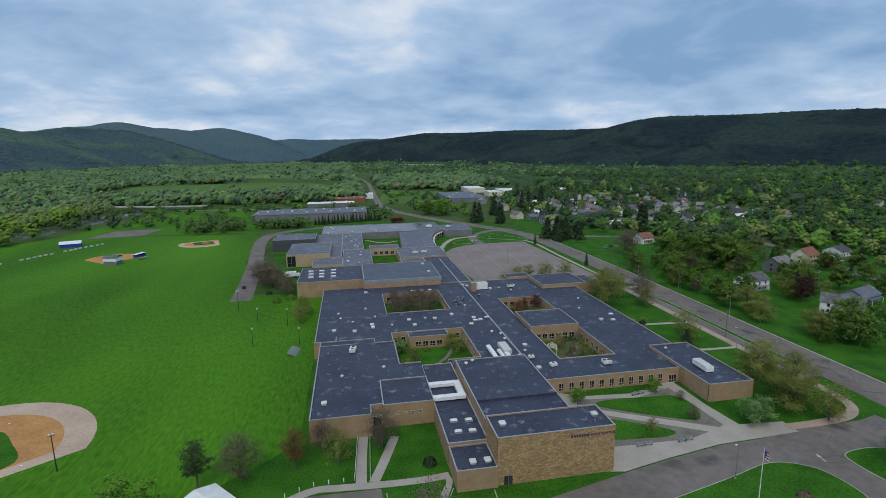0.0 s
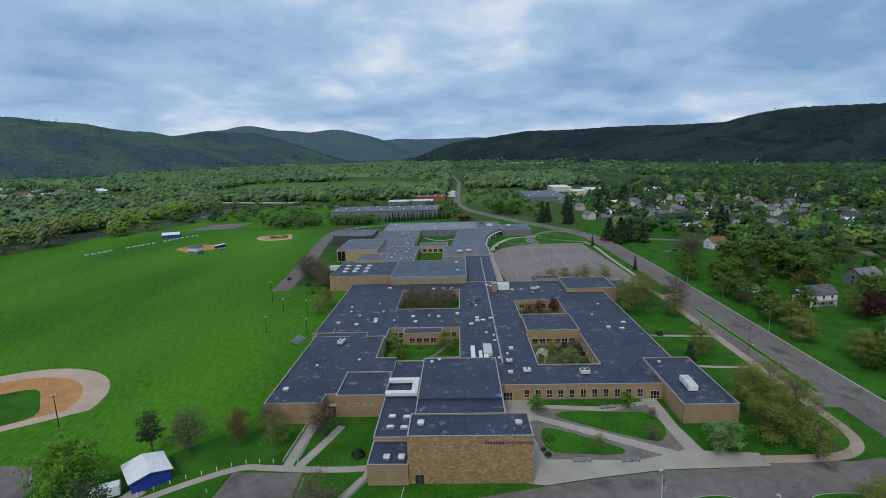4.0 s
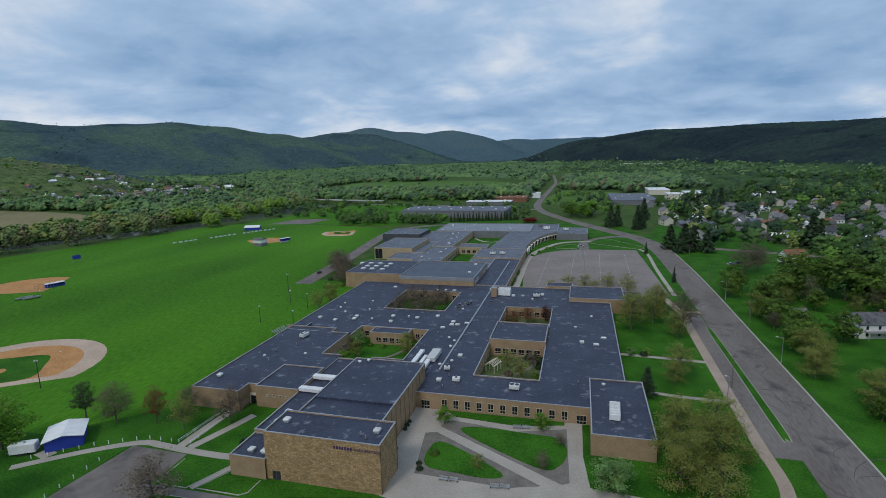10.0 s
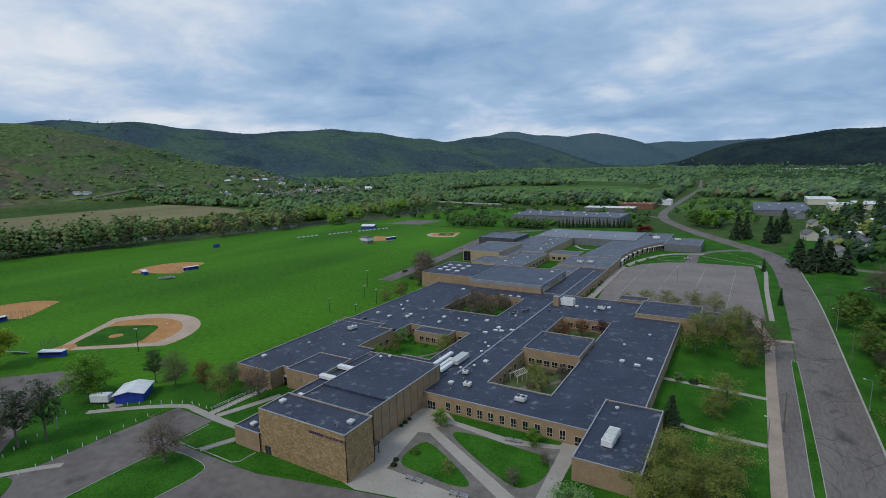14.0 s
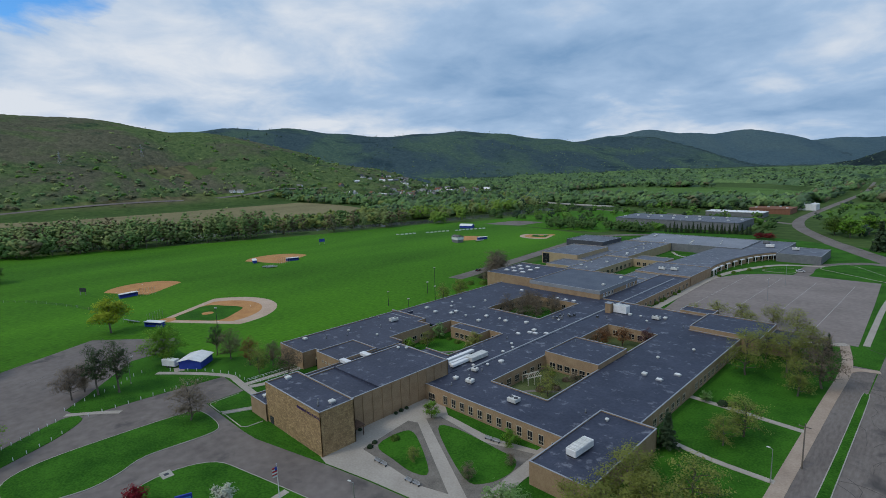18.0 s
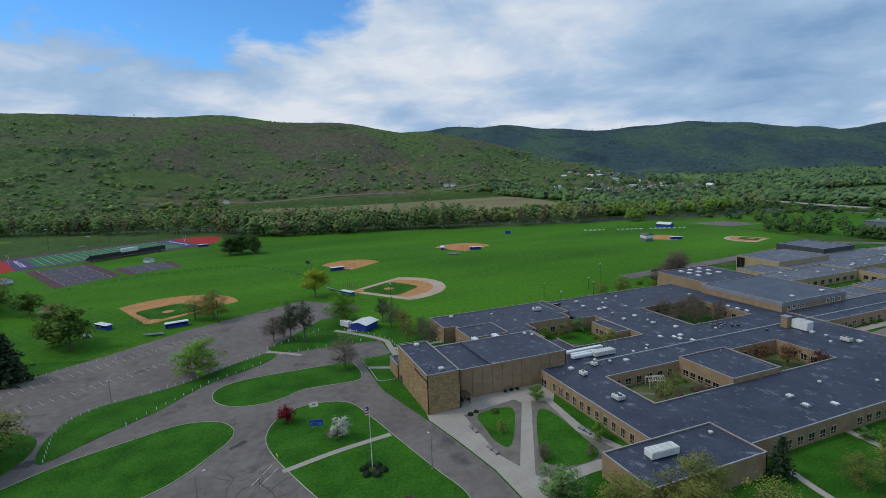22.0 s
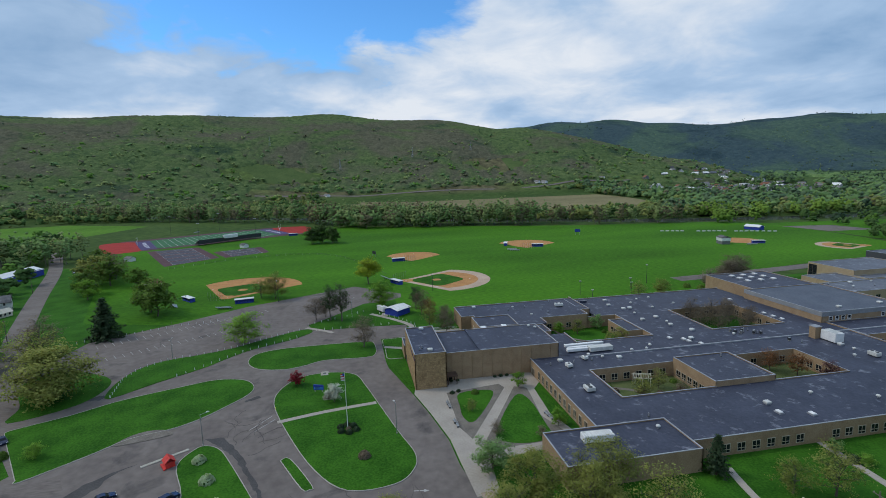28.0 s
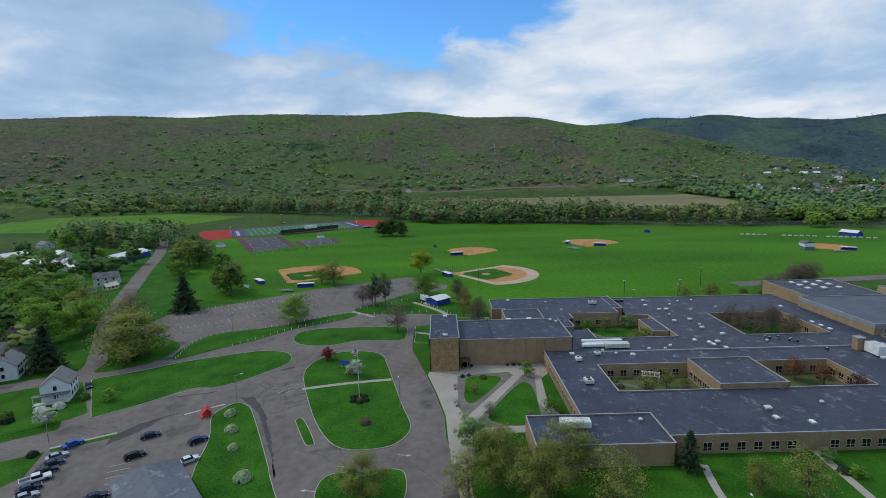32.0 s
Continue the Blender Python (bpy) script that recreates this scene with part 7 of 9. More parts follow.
for x, y, z, k in ((33.6, 282, 8.15, "box"), (34.2, 262.6, 8.15, "box"), (26.2, 101.7, 10.99, "box"), (47.9, 101.5, 10.99, "box"), (18.7, 98.5, 4.65, "box"), (22.0, 98.5, 4.65, "box"), (18, 110.2, 5.35, "dome"), (17.9, 115.3, 5.35, "dome"), (21.4, 110, 5.35, "dome"), (21.6, 115, 5.35, "dome"),
                   (26.7, 140.3, 8.85, "cap"), (28.9, 141.9, 8.85, "cap"), (46.6, 98.4, 10.99, "pipe"), (45, 99.4, 10.99, "pipe"), (96, 147, 5.05, "cap"), (62, 190, 5.7, "pipe")):
    vent(x, y, z, k)
for k in range(22):
    x, y = ((-9 + (k * 7.3) % 14, 292 + (k * 5.7) % 58) if k < 10 else (-10 + (k * 5.1) % 11, 357 + (k * 13.7) % 64))
    vent(x, y, 4.95 if k < 10 else 5.35, ("cap", "box", "pipe")[k % 3])
for k in range(12):
    vent(-24 + (k * 17.9) % 70, 429 + (k * 7.7) % 38, 5.35, ("box", "cap")[k % 2])


def air_unit(x, y, z, l, w, h, turn, label, fans=2, mat_=None):
    """A packaged rooftop unit on a curb with fan grilles."""
    ob = thing("air_unit", label, "air unit", "roof fittings", at=(x, y, z), turn=turn)
    part("curb", boxes((-l / 2 + 0.2, -w / 2 + 0.2, 0, l / 2 - 0.2, w / 2 - 0.2, 0.36)), DARKMETAL, ob)
    part("casing", soft_box(-l / 2, -w / 2, 0.35, l / 2, w / 2, h, 0.08), mat_ or UNIT, ob)
    for k in range(fans):
        cx = -l / 2 + (k + 0.5) * l / fans
        part("fan_guard", tube(bmesh.new(), [(cx, 0, h - 0.02), (cx, 0, h + 0.12)], [w * 0.24, w * 0.24], 14), DARKMETAL, ob, "dark round fan guard")
    for k in range(0 if fans else 12):
        part("roof_rib", boxes((-l / 2 + 0.2 + k * (l - 0.5) / 12, -w / 2 + 0.1, h - 0.02, -l / 2 + 0.5 + k * (l - 0.5) / 12, w / 2 - 0.1, h + 0.1)), UNIT, ob)
    fans = fans or 3
    for k in range(fans * 2):
        cx = -l / 2 + (k + 0.5) * l / (fans * 2)
        part("side_panel", boxes((cx - l / fans * 0.2, -w / 2 - 0.03, 0.6, cx + l / fans * 0.2, -w / 2 + 0.01, h - 0.25)), mat_ or UNIT, ob)
    return ob


air_unit(-6.2, 165.6, WESTZ - 0.25, 3.4, 2.0, 1.5, 80, "long pale rooftop air unit on the west wing")
air_unit(72.2, 141.6, RZ, 2.8, 2.4, 1.4, 0, "square pale rooftop air unit with two fans")
air_unit(98, 131, 5.05, 7.0, 2.5, 1.9, 87, "long white ribbed rooftop air unit on the corner hall", 0, WHITE)
air_unit(56, 236.6, RZ, 5.6, 3.4, 3.4, 0, "large white rooftop unit beside the chimney", 0, WHITE)
air_unit(50.6, 150.6, RZ, 1.8, 1.5, 1.2, 10, "small rooftop air unit", 1)
air_unit(55.2, 143.2, RZ, 2.2, 1.7, 1.3, 5, "small pale rooftop air unit", 1)
air_unit(70.6, 236.4, RZ, 3.0, 2.0, 1.5, 0, "pale rooftop air unit near the north edge", 2)
air_unit(35.4, 329, 5.05, 3.6, 2.4, 1.8, 0, "pale rooftop unit on the north block", 2)
air_unit(41.4, 331, 5.05, 3.6, 2.4, 1.8, 0, "second pale rooftop unit on the north block", 2)
air_unit(62, 446, 4.75, 5, 3, 2.2, 0, "white rooftop unit on the entrance block", 2, WHITE)
air_unit(78, 440, 5.05, 4, 2.6, 1.8, 10, "pale rooftop unit near the north entrance", 2)
air_unit(56, 462, 4.75, 4, 2.6, 2.0, 0, "grey rooftop unit on the entrance block", 2, GREYWALL)
chimney = thing("roof_chimney", "square brown brick chimney on the roof", "chimney", at=(51.6, 234.4, RZ))
part("shaft", boxes((-1.2, -1.2, 0, 1.2, 1.2, 4.0)), BRICK, chimney)
part("cap", boxes((-1.35, -1.35, 4.0, 1.35, 1.35, 4.25)), COPING, chimney)
# white duct work behind the auditorium and on the side block
ducts = thing("roof_ducts", "white twin roof ducts with large air handler", "duct", at=(0, 0, RZ))
part("duct", soft_box(38.6, 148.6, 0.4, 40.0, 162.4, 1.25), WHITE, ducts)
part("duct", soft_box(41.2, 148.6, 0.4, 42.3, 158.0, 1.25), WHITE, ducts)
part("air_handler", soft_box(42.8, 155, 0.3, 45.6, 163.0, 1.7), UNIT, ducts, "pale air handler casing")
part("duct", soft_box(42.8, 147.6, 0.4, 44.2, 154.9, 1.3), WHITE, ducts)
for y in (150, 154, 158, 161.6):
    part("duct_support", boxes((38.8, y, 0, 40.2, y + 0.2, 0.55)), STEEL, ducts)
ducts = thing("roof_ducts", "white U-shaped roof ducts beside the auditorium", "duct", at=(0, 0, 5.35))
part("duct", soft_box(14.6, 133.6, 0.4, 23.4, 135.4, 1.4), WHITE, ducts)
part("duct", soft_box(14.6, 125.6, 0.4, 23.4, 127.4, 1.4), WHITE, ducts)
part("duct", soft_box(21.6, 127.42, 0.4, 23.4, 133.58, 1.4), WHITE, ducts)
for x, y in ((16, 134), (20, 134), (16, 126), (20, 126), (22, 130)):
    part("duct_support", boxes((x, y, 0, x + 0.2, y + 1.0, 0.45)), STEEL, ducts)

# ---- courtyards ----
ground_piece("court_ground", prism([(59.6, 148.3), (78.2, 148.3), (78.2, 175.3), (59.6, 175.3)], -0.02, 0.05), COURT, "rough grass and gravel in the courtyard", "courtyard")
ground_piece("court_ground", prism([(59.6, 194.5), (78.2, 194.5), (78.2, 218.2), (59.6, 218.2)], -0.02, 0.05), COURT, "overgrown grass in the courtyard", "courtyard")
ground_piece("court_ground", prism([(8.3, 208.3), (34.7, 208.3), (34.7, 237.7), (8.3, 237.7)], -0.02, 0.05), LAWN, "green grass under bare trees in the courtyard", "courtyard")
ground_piece("court_ground", prism([(7.1, 303.2), (24.2, 303.2), (24.2, 352.8), (7.1, 352.8)], -0.02, 0.05), LAWN, "bright grass in the north courtyard", "courtyard")
ground_piece("court_ground", prism([(3, 367.2), (30, 367.2), (34, 424.6), (3, 424.6)], -0.02, 0.05), LAWN, "bright lawn between the long block and the curved wing", "courtyard")
pave("court_path", ribbon([(6, 420), (14, 408), (22, 404), (31, 410)], 2.2, 0, 0.08, 6), CONCRETE, "curved pale path across the north courtyard", "path")
pave("court_path", ribbon([(62, 150), (66, 158), (72, 163), (76, 172)], 1.4, 0, 0.08, 6), BED, "curved gravel path in the courtyard", "path")
pave("court_path", ribbon([(9, 158), (18, 160), (26, 168), (30, 178)], 1.3, 0, 0.08, 6), BED, "curved path across the courtyard lawn", "path")
arbour = thing("arbour", "weathered open timber arbour in the courtyard", "arbour", at=(62.8, 163, 0.05), turn=70)
for x in (-2.2, 0, 2.2):
    for y in (-1.5, 1.5):
        part("post", boxes((x - 0.09, y - 0.09, 0, x + 0.09, y + 0.09, 2.3)), CREAM, arbour)
for y in (-1.5, 1.5):
    part("beam", boxes((-2.6, y - 0.08, 2.3, 2.6, y + 0.08, 2.5)), CREAM, arbour)
part("ridge", boxes((-2.6, -0.08, 3.2, 2.6, 0.08, 3.38)), CREAM, arbour)
for k in range(8):
    x = -2.4 + k * 0.68
    for s in (-1, 1):
        part("rafter", tube(bmesh.new(), [(x, s * 1.75, 2.35), (x, 0, 3.3)], [0.07, 0.07], 4), CREAM, arbour)
# small dark condensers in a group on the roof
for k, (x, y) in enumerate(((38.6, 212.4), (39.9, 213.2), (39.2, 216.6), (41.2, 214.6), (42.6, 218.4), (43.4, 220.6), (41.4, 219.6), (51.8, 224.2))):
    cond = thing("condenser", "small dark rooftop condenser unit", "air unit", "roof condensers", at=(x, y, RZ), turn=k * 13)
    part("casing", soft_box(-0.42, -0.42, 0.1, 0.42, 0.42, 0.95, 0.05), DARKMETAL if k % 3 else GREYWALL, cond)
    part("fan_grille", tube(bmesh.new(), [(0, 0, 0.94), (0, 0, 1.0)], [0.33, 0.33], 10), STEEL, cond)
    part("foot", boxes((-0.38, -0.38, 0, 0.38, 0.38, 0.12)), KERB, cond)


def shrub_mesh(name, leaf_mat, seed, n=420):
    r = np.random.default_rng(seed)
    p = r.normal(size=(n, 3))
    p /= np.linalg.norm(p, axis=1, keepdims=True)
    p *= r.uniform(0.75, 1.05, (n, 1))
    p[:, 2] = np.abs(p[:, 2]) * 0.9 + 0.02
    v, f = cards(p, 0.15, 0.4, r, p)
    return np_mesh(name, v, f, leaf_mat, normals=crown_normals(p, (0, 0, 0.1), r, 0.25))


SHRUBS = {"green": shrub_mesh("shrub", LEAF_WOOD, 31), "dark": shrub_mesh("shrub", LEAF_DARK, 32), "pale": shrub_mesh("shrub", LEAF_BLOSSOM, 33), "brown": shrub_mesh("shrub", LEAF_BUD, 34), "red": shrub_mesh("shrub", LEAF_RED, 35), "light": shrub_mesh("shrub", LEAF_MINT, 36)}


def shrub(kind, x, y, r, h=None):
    ob = thing("shrub", {"green": "low rounded green garden shrub", "dark": "dark rounded evergreen garden shrub", "pale": "round shrub with pale blossom", "brown": "brown bare garden shrub", "red": "bright red leafy garden shrub", "light": "small round pale-green clipped tree on the lawn"}[kind], "shrub", "shrubs")
    ob.matrix_basis = pose(x, y, 0.08) @ Matrix.Diagonal((r, r, h or r * 1.1, 1))
    part("foliage", SHRUBS[kind], None, ob)
    stem = part("stem", STEM, None, ob)
    return ob


STEM = mesh_of("stem", tube(bmesh.new(), [(0, 0, -0.1), (0, 0, 0.6)], [0.06, 0.03], 5), BARK)
for kind, x, y, r in (("dark", 68.5, 77.6, 1.0), ("dark", 70.8, 78.4, 1.0), ("dark", 72, 76.6, 1.0), ("dark", 71, 74.6, 1.0), ("dark", 68.6, 74.4, 1.0), ("dark", 67.4, 76, 0.9), ("brown", 70, 76.4, 0.8), ("brown", 49.6, 70.4, 1.4), ("brown", 84, 80, 1.5),
                      ("light", 77.2, 42.1, 1.6), ("light", 86.2, 46, 1.7), ("light", 94.8, 49.8, 1.3), ("light", 107.6, 56.9, 2.0), ("dark", 95.7, 2.6, 1.3), ("pale", 72.4, -13.4, 1.7), ("pale", 70, -9.8, 1.7), ("green", 64.6, -6.4, 1.8), ("dark", 78, -18, 1.6), ("green", 74.6, -21, 1.5),
                      ("dark", 55.4, 106.6, 0.8), ("dark", 54.6, 108.6, 0.7), ("green", 57, 113, 1.2), ("dark", 46.6, 108, 0.6), ("dark", 46.7, 110, 0.6), ("dark", 46.7, 122, 0.6), ("dark", 46.6, 124, 0.7), ("dark", 46.6, 126, 0.6),
                      ("green", 60.6, 150, 1.0), ("green", 62, 152.6, 0.9), ("dark", 77, 152, 1.2), ("green", 75.6, 156, 1.1), ("brown", 66, 153, 1.0), ("green", 76.6, 160, 1.3), ("brown", 70, 171, 1.2), ("green", 64, 172.6, 1.1), ("red", 72.4, 200, 1.4), ("red", 74.6, 203, 1.5), ("green", 62, 200, 1.3), ("green", 66, 197, 1.2), ("dark", 76.4, 198, 1.1), ("dark", 77, 173, 1.4), ("dark", 75, 174.2, 1.3), ("dark", 72.6, 174, 1.3), ("dark", 77.2, 170, 1.3), ("dark", 77, 166.6, 1.2), ("dark", 63, 149.6, 0.9), ("dark", 66, 150, 1.0), ("brown", 68, 160, 1.4), ("brown", 71, 164, 1.3),
                      ("green", 11, 160, 1.0), ("green", 10, 166, 1.2), ("green", 32, 160, 1.1), ("green", 20, 175, 1.2), ("green", 15, 175.6, 1.0), ("dark", 110.6, 184.6, 1.4), ("dark", 10.5, 107, 1.6), ("dark", -48, 268, 1.6), ("green", -36, 256, 2.2), ("green", -42, 252, 2),
                      ("green", 54.6, 262, 1.4), ("green", 54.8, 266, 1.3), ("green", 54.6, 274, 1.4), ("green", 54.8, 280, 1.4), ("green", 54.6, 284, 1.3), ("green", 54.8, 296, 1.3), ("green", 54.6, 302, 1.3), ("green", 58.4, 352, 1.2), ("green", 62, 366, 1.3), ("green", 66.5, 380, 1.3), ("green", 72, 390, 1.2)):
    shrub(kind, x, y, r)

# planting-bed benches
def bench(x, y, turn):
    ob = thing("bench", "grey metal plaza bench with back", "bench", "plaza benches", at=(x, y, 0.06), turn=turn)
    part("seat", boxes((-0.95, -0.25, 0.42, 0.95, 0.25, 0.48)), STEEL, ob)
    part("backrest", boxes((-0.95, 0.22, 0.55, 0.95, 0.28, 0.95)), STEEL, ob)
    for s in (-0.8, 0.8):
        part("leg", boxes((s - 0.04, -0.24, 0, s + 0.04, 0.3, 0.42)), DARKMETAL, ob)


for x, y, a in ((61.6, 103.9, 0), (63.8, 104.0, 0), (72.6, 103.7, 3), (74.8, 104, 3), (74.4, 128.4, 8), (76.6, 128.7, 8)):
    bench(x, y, a)


# ---- poles and posts ----
def lamp_post(x, y, h, turn, label="grey street lamp with a single arm", arm=1.8, heads=1):
    ob = thing("street_lamp", label, "lamp", at=(x, y, 0), turn=turn)
    part("pole", tube(bmesh.new(), [(0, 0, 0), (0, 0, h * 0.6), (0, 0, h)], [0.12, 0.09, 0.06], 8), STEEL, ob)
    part("base", tube(bmesh.new(), [(0, 0, 0), (0, 0, 0.35)], [0.24, 0.2], 8), KERB, ob)
    for k in range(heads):
        s = 1 if k == 0 else -1
        part("arm", tube(bmesh.new(), [(0, 0, h - 0.1), (s * arm, 0, h + 0.15)], [0.05, 0.04], 6), STEEL, ob)
        part("lamp_head", soft_box(s * arm - 0.35, -0.16, h + 0.05, s * arm + 0.35, 0.16, h + 0.25, 0.05), UNIT, ob)


def flood_pole(x, y, h, turn, n=3):
    ob = thing("floodlight_pole", "tall thin pole with sports floodlights", "floodlight", at=(x, y, 0), turn=turn)
    part("pole", tube(bmesh.new(), [(0, 0, 0), (0, 0, h)], [0.16, 0.08], 8), DARKMETAL, ob)
    part("crossbar", boxes((-0.7 * n / 2, -0.06, h - 0.2, 0.7 * n / 2, 0.06, h - 0.05)), DARKMETAL, ob)
    for k in range(n):
        part("floodlight", soft_box(-0.7 * n / 2 + 0.7 * k + 0.12, -0.3, h - 0.05, -0.7 * n / 2 + 0.7 * k + 0.58, 0.12, h + 0.4, 0.06), UNIT, ob)


lamp_post(69.4, 41, 8.2, 120)
lamp_post(91, 3, 8.2, 40)
lamp_post(1.5, 13, 7.5, 0, "tall car park lamp with two arms", 1.4, 2)
lamp_post(74.8, 88.4, 8.3, 200, arm=0.9)
lamp_post(128.8, 154, 7.6, 180, arm=0.8)
lamp_post(152.6, 187, 8.4, 180)
lamp_post(153, 120, 8.4, 180)
lamp_post(154, 261, 8.4, 180)
lamp_post(92, 310, 10.5, 90, "tall car park lamp with two arms", 1.4, 2)
lamp_post(91, 350, 10.5, 90, "tall car park lamp with two arms", 1.4, 2)
lamp_post(-35, 78, 9.0, 70, "white-topped lamp beside the path", 1.2)
for x, y, h in ((-56.8, 238, 10), (-43, 192.6, 7), (-33, 215, 7), (-26, 191, 6.5), (-74, 121.6, 9), (-75.6, 40.4, 11), (-46, 222, 6)):
    flood_pole(x, y, h, 90 if x > -50 else 30, 2)
for x, y in ((-330.8, -65.3), (-361.1, -18.2), (-440.6, -125.4), (-461.6, -77.4)):
    flood_pole(x, y, 21, 60, 6)


def power_pole(x, y, h, turn):
    ob = thing("power_pole", "weathered wooden power pole with crossarm", "pole", at=(x, y, 0), turn=turn)
    part("pole", tube(bmesh.new(), [(0, 0, 0), (0, 0, h)], [0.17, 0.11], 8), BARK, ob)
    part("crossarm", boxes((-1.2, -0.06, h - 0.9, 1.2, 0.06, h - 0.75)), BARK, ob)
    for s in (-1.0, 0, 1.0):
        part("insulator", tube(bmesh.new(), [(s, 0, h - 0.76), (s, 0, h - 0.5)], [0.06, 0.04], 6), KERB, ob)


for x, y in ((132.4, 164), (153.6, 224), (154.4, 292), (155, 350), (146, 436), (120, 520), (-36, -62), (20, -36), (-140, -108), (-252, -156)):
    power_pole(x, y, 10.5, 0 if x > 50 else 60)
POSTMESH = mesh_of("post", tube(bmesh.new(), [(0, 0, -0.05), (0, 0, 0.85), (0, 0, 0.95)], [0.11, 0.10, 0.04], 7), WHITE)


def posts_along(points, gap):
    line = [Vector(p) for p in points]
    left = 0.0
    for a, b in zip(line, line[1:]):
        run, d = (b - a).length, left
        while d < run:
            p = a + (b - a) * d / run
            ob = tagged(new("bollard", POSTMESH), "short round white wooden post", "post", "white posts")
            ob.location = (p.x, p.y, 0.05)
            d += gap
        left = d - run


posts_along([(33, 5), (18, 2.8), (9.7, 4.8), (3.1, 11), (-0.4, 22), (-5, 33), (-13.5, 44.2), (-20.8, 56)], 2.4)
posts_along([(20, 20), (6.4, 32.4), (-1.5, 40), (-8.8, 52.6), (-12.5, 57.4)], 3.2)
posts_along([(-27.7, 59), (-29.5, 62), (-32.5, 67.6), (-35.2, 74.1), (-40.5, 79.2), (-42.8, 83.7)], 3.2)
posts_along([(-18.2, 63), (-18.8, 76.3), (-19.4, 88.8), (-19.8, 96)], 3.4)
posts_along([(-36.8, 90.6), (-27.5, 98.2), (-16.1, 104.2), (-8, 104.4)], 3.2)
posts_along([(-28.9, -39), (-29.1, -27), (-35.2, -15.4), (-43, 1.8), (-46, 19)], 3.0)

# flagpole, school sign, small island furniture
flag = thing("flagpole", "tall pale flagpole with a striped flag", "flagpole", at=(69.4, 76.2, 0.1))
part("pole", tube(bmesh.new(), [(0, 0, 0), (0, 0, 15.2)], [0.11, 0.06], 10), UNIT, flag)
part("ball", tube(bmesh.new(), [(0, 0, 15.2), (0, 0, 15.4), (0, 0, 15.55)], [0.05, 0.14, 0.03], 8), STEEL, flag)
STRIPE = mat("flag_red", (0.35, 0.03, 0.03), (0.45, 0.05, 0.05), scale=1, rough=0.8)
for k in range(6):
    part("flag_stripe", boxes((0.1 + 0.02 * k, -0.9 - 0.1, 14.7 - 0.3 * k, 0.16 + 0.02 * k, 0 - 0.1, 14.98 - 0.3 * k)), STRIPE if k % 2 == 0 else WHITE, flag)
part("flag_field", boxes((0.09, -0.5, 13.9, 0.19, -0.09, 15.0)), BLUE, flag)
board = thing("school_sign", "blue and white message board on the lawn", "sign", at=(44.5, 67.5, 0.12), turn=70)
part("panel", soft_box(-1.6, -0.18, 0.7, 1.6, 0.18, 2.3, 0.05), BLUE, board)
part("face", boxes((-1.4, -0.21, 0.95, 1.4, -0.185, 1.7)), SIGNBLUE, board)
for k in range(3):
    part("text_bar", boxes((-1.1, -0.23, 1.1 + 0.19 * k, 1.1 - 0.3 * k, -0.215, 1.19 + 0.19 * k)), DARKMETAL, board)
for s in (-1.2, 1.2):
    part("leg", boxes((s - 0.1, -0.1, 0, s + 0.1, 0.1, 0.7)), KERB, board)
stop = thing("road_sign", "small yellow road sign on a post", "sign", at=(57.6, 56.8, 0.1), turn=20)
part("post", tube(bmesh.new(), [(0, 0, 0), (0, 0, 2.4)], [0.04, 0.04], 6), STEEL, stop)
part("plate", boxes((-0.35, -0.02, 1.8, 0.35, 0.02, 2.5)), mat("sign_yellow", (0.60, 0.62, 0.03), (0.72, 0.74, 0.05), rough=0.5), stop)
cover = thing("utility_pad", "pale concrete pad with grating in the drive", "pad", at=(30, 68.6, 0.02))
part("slab", soft_box(-1.6, -1.2, 0, 1.6, 1.2, 0.16, 0.03), KERB, cover)
part("grating", boxes((-0.5, -0.5, 0.16, 0.5, 0.5, 0.19)), DARKMETAL, cover)
redbox = thing("play_house", "small red roofed hut beside the car park", "hut", at=(77, 35.6, 0.02), turn=30)
RED = mat("red_paint", (0.48, 0.03, 0.02), (0.62, 0.05, 0.04), scale=1, rough=0.5)
part("body", boxes((-1.2, -1.0, 0, 1.2, 1.0, 1.3)), RED, redbox)
part("roof", gable(-1.3, -1.1, 1.3, 1.1, 1.45, 2.4, 0.15, 0.1), RED, redbox)
part("skirt", boxes((-1.6, -1.6, 0, 1.6, -1.02, 0.3)), RED, redbox)
# pale kerb pieces by the car park
for a, b in (((76.4, 29.2), (70.6, 38)), ((92.6, 4.2), (85.6, 16.4))):
    tagged(part("kerb_strip", ribbon([a, b], 0.9, 0.0, 0.16, 1), KERB), "pale concrete kerb strip", "kerb", "", "structure")
ground_piece("grass_verge", ribbon([(93.4, 5), (86.4, 17)], 1.6, 0.0, 0.1, 1), LAWN, "narrow grass verge by the street", "verge")
ground_piece("lawn", prism([(94, 4), (104, 7), (126, -4), (126, -13), (102, -11)], 0.0, 0.08), LAWN, "lawn corner beside the car park", "lawn")

# worn and patched asphalt
patch_rng = random.Random(3)


def ragged(points, amount):
    """An outline broken up into short uneven steps."""
    out = []
    for p, q in zip(points, [*points[1:], points[0]]):
        p, q = Vector(p), Vector(q)
        n = max(1, int((q - p).length / 1.1))
        out += [tuple(p.lerp(q, k / n) + Vector((patch_rng.uniform(-1, 1), patch_rng.uniform(-1, 1))) * amount) for k in range(n)]
    return out


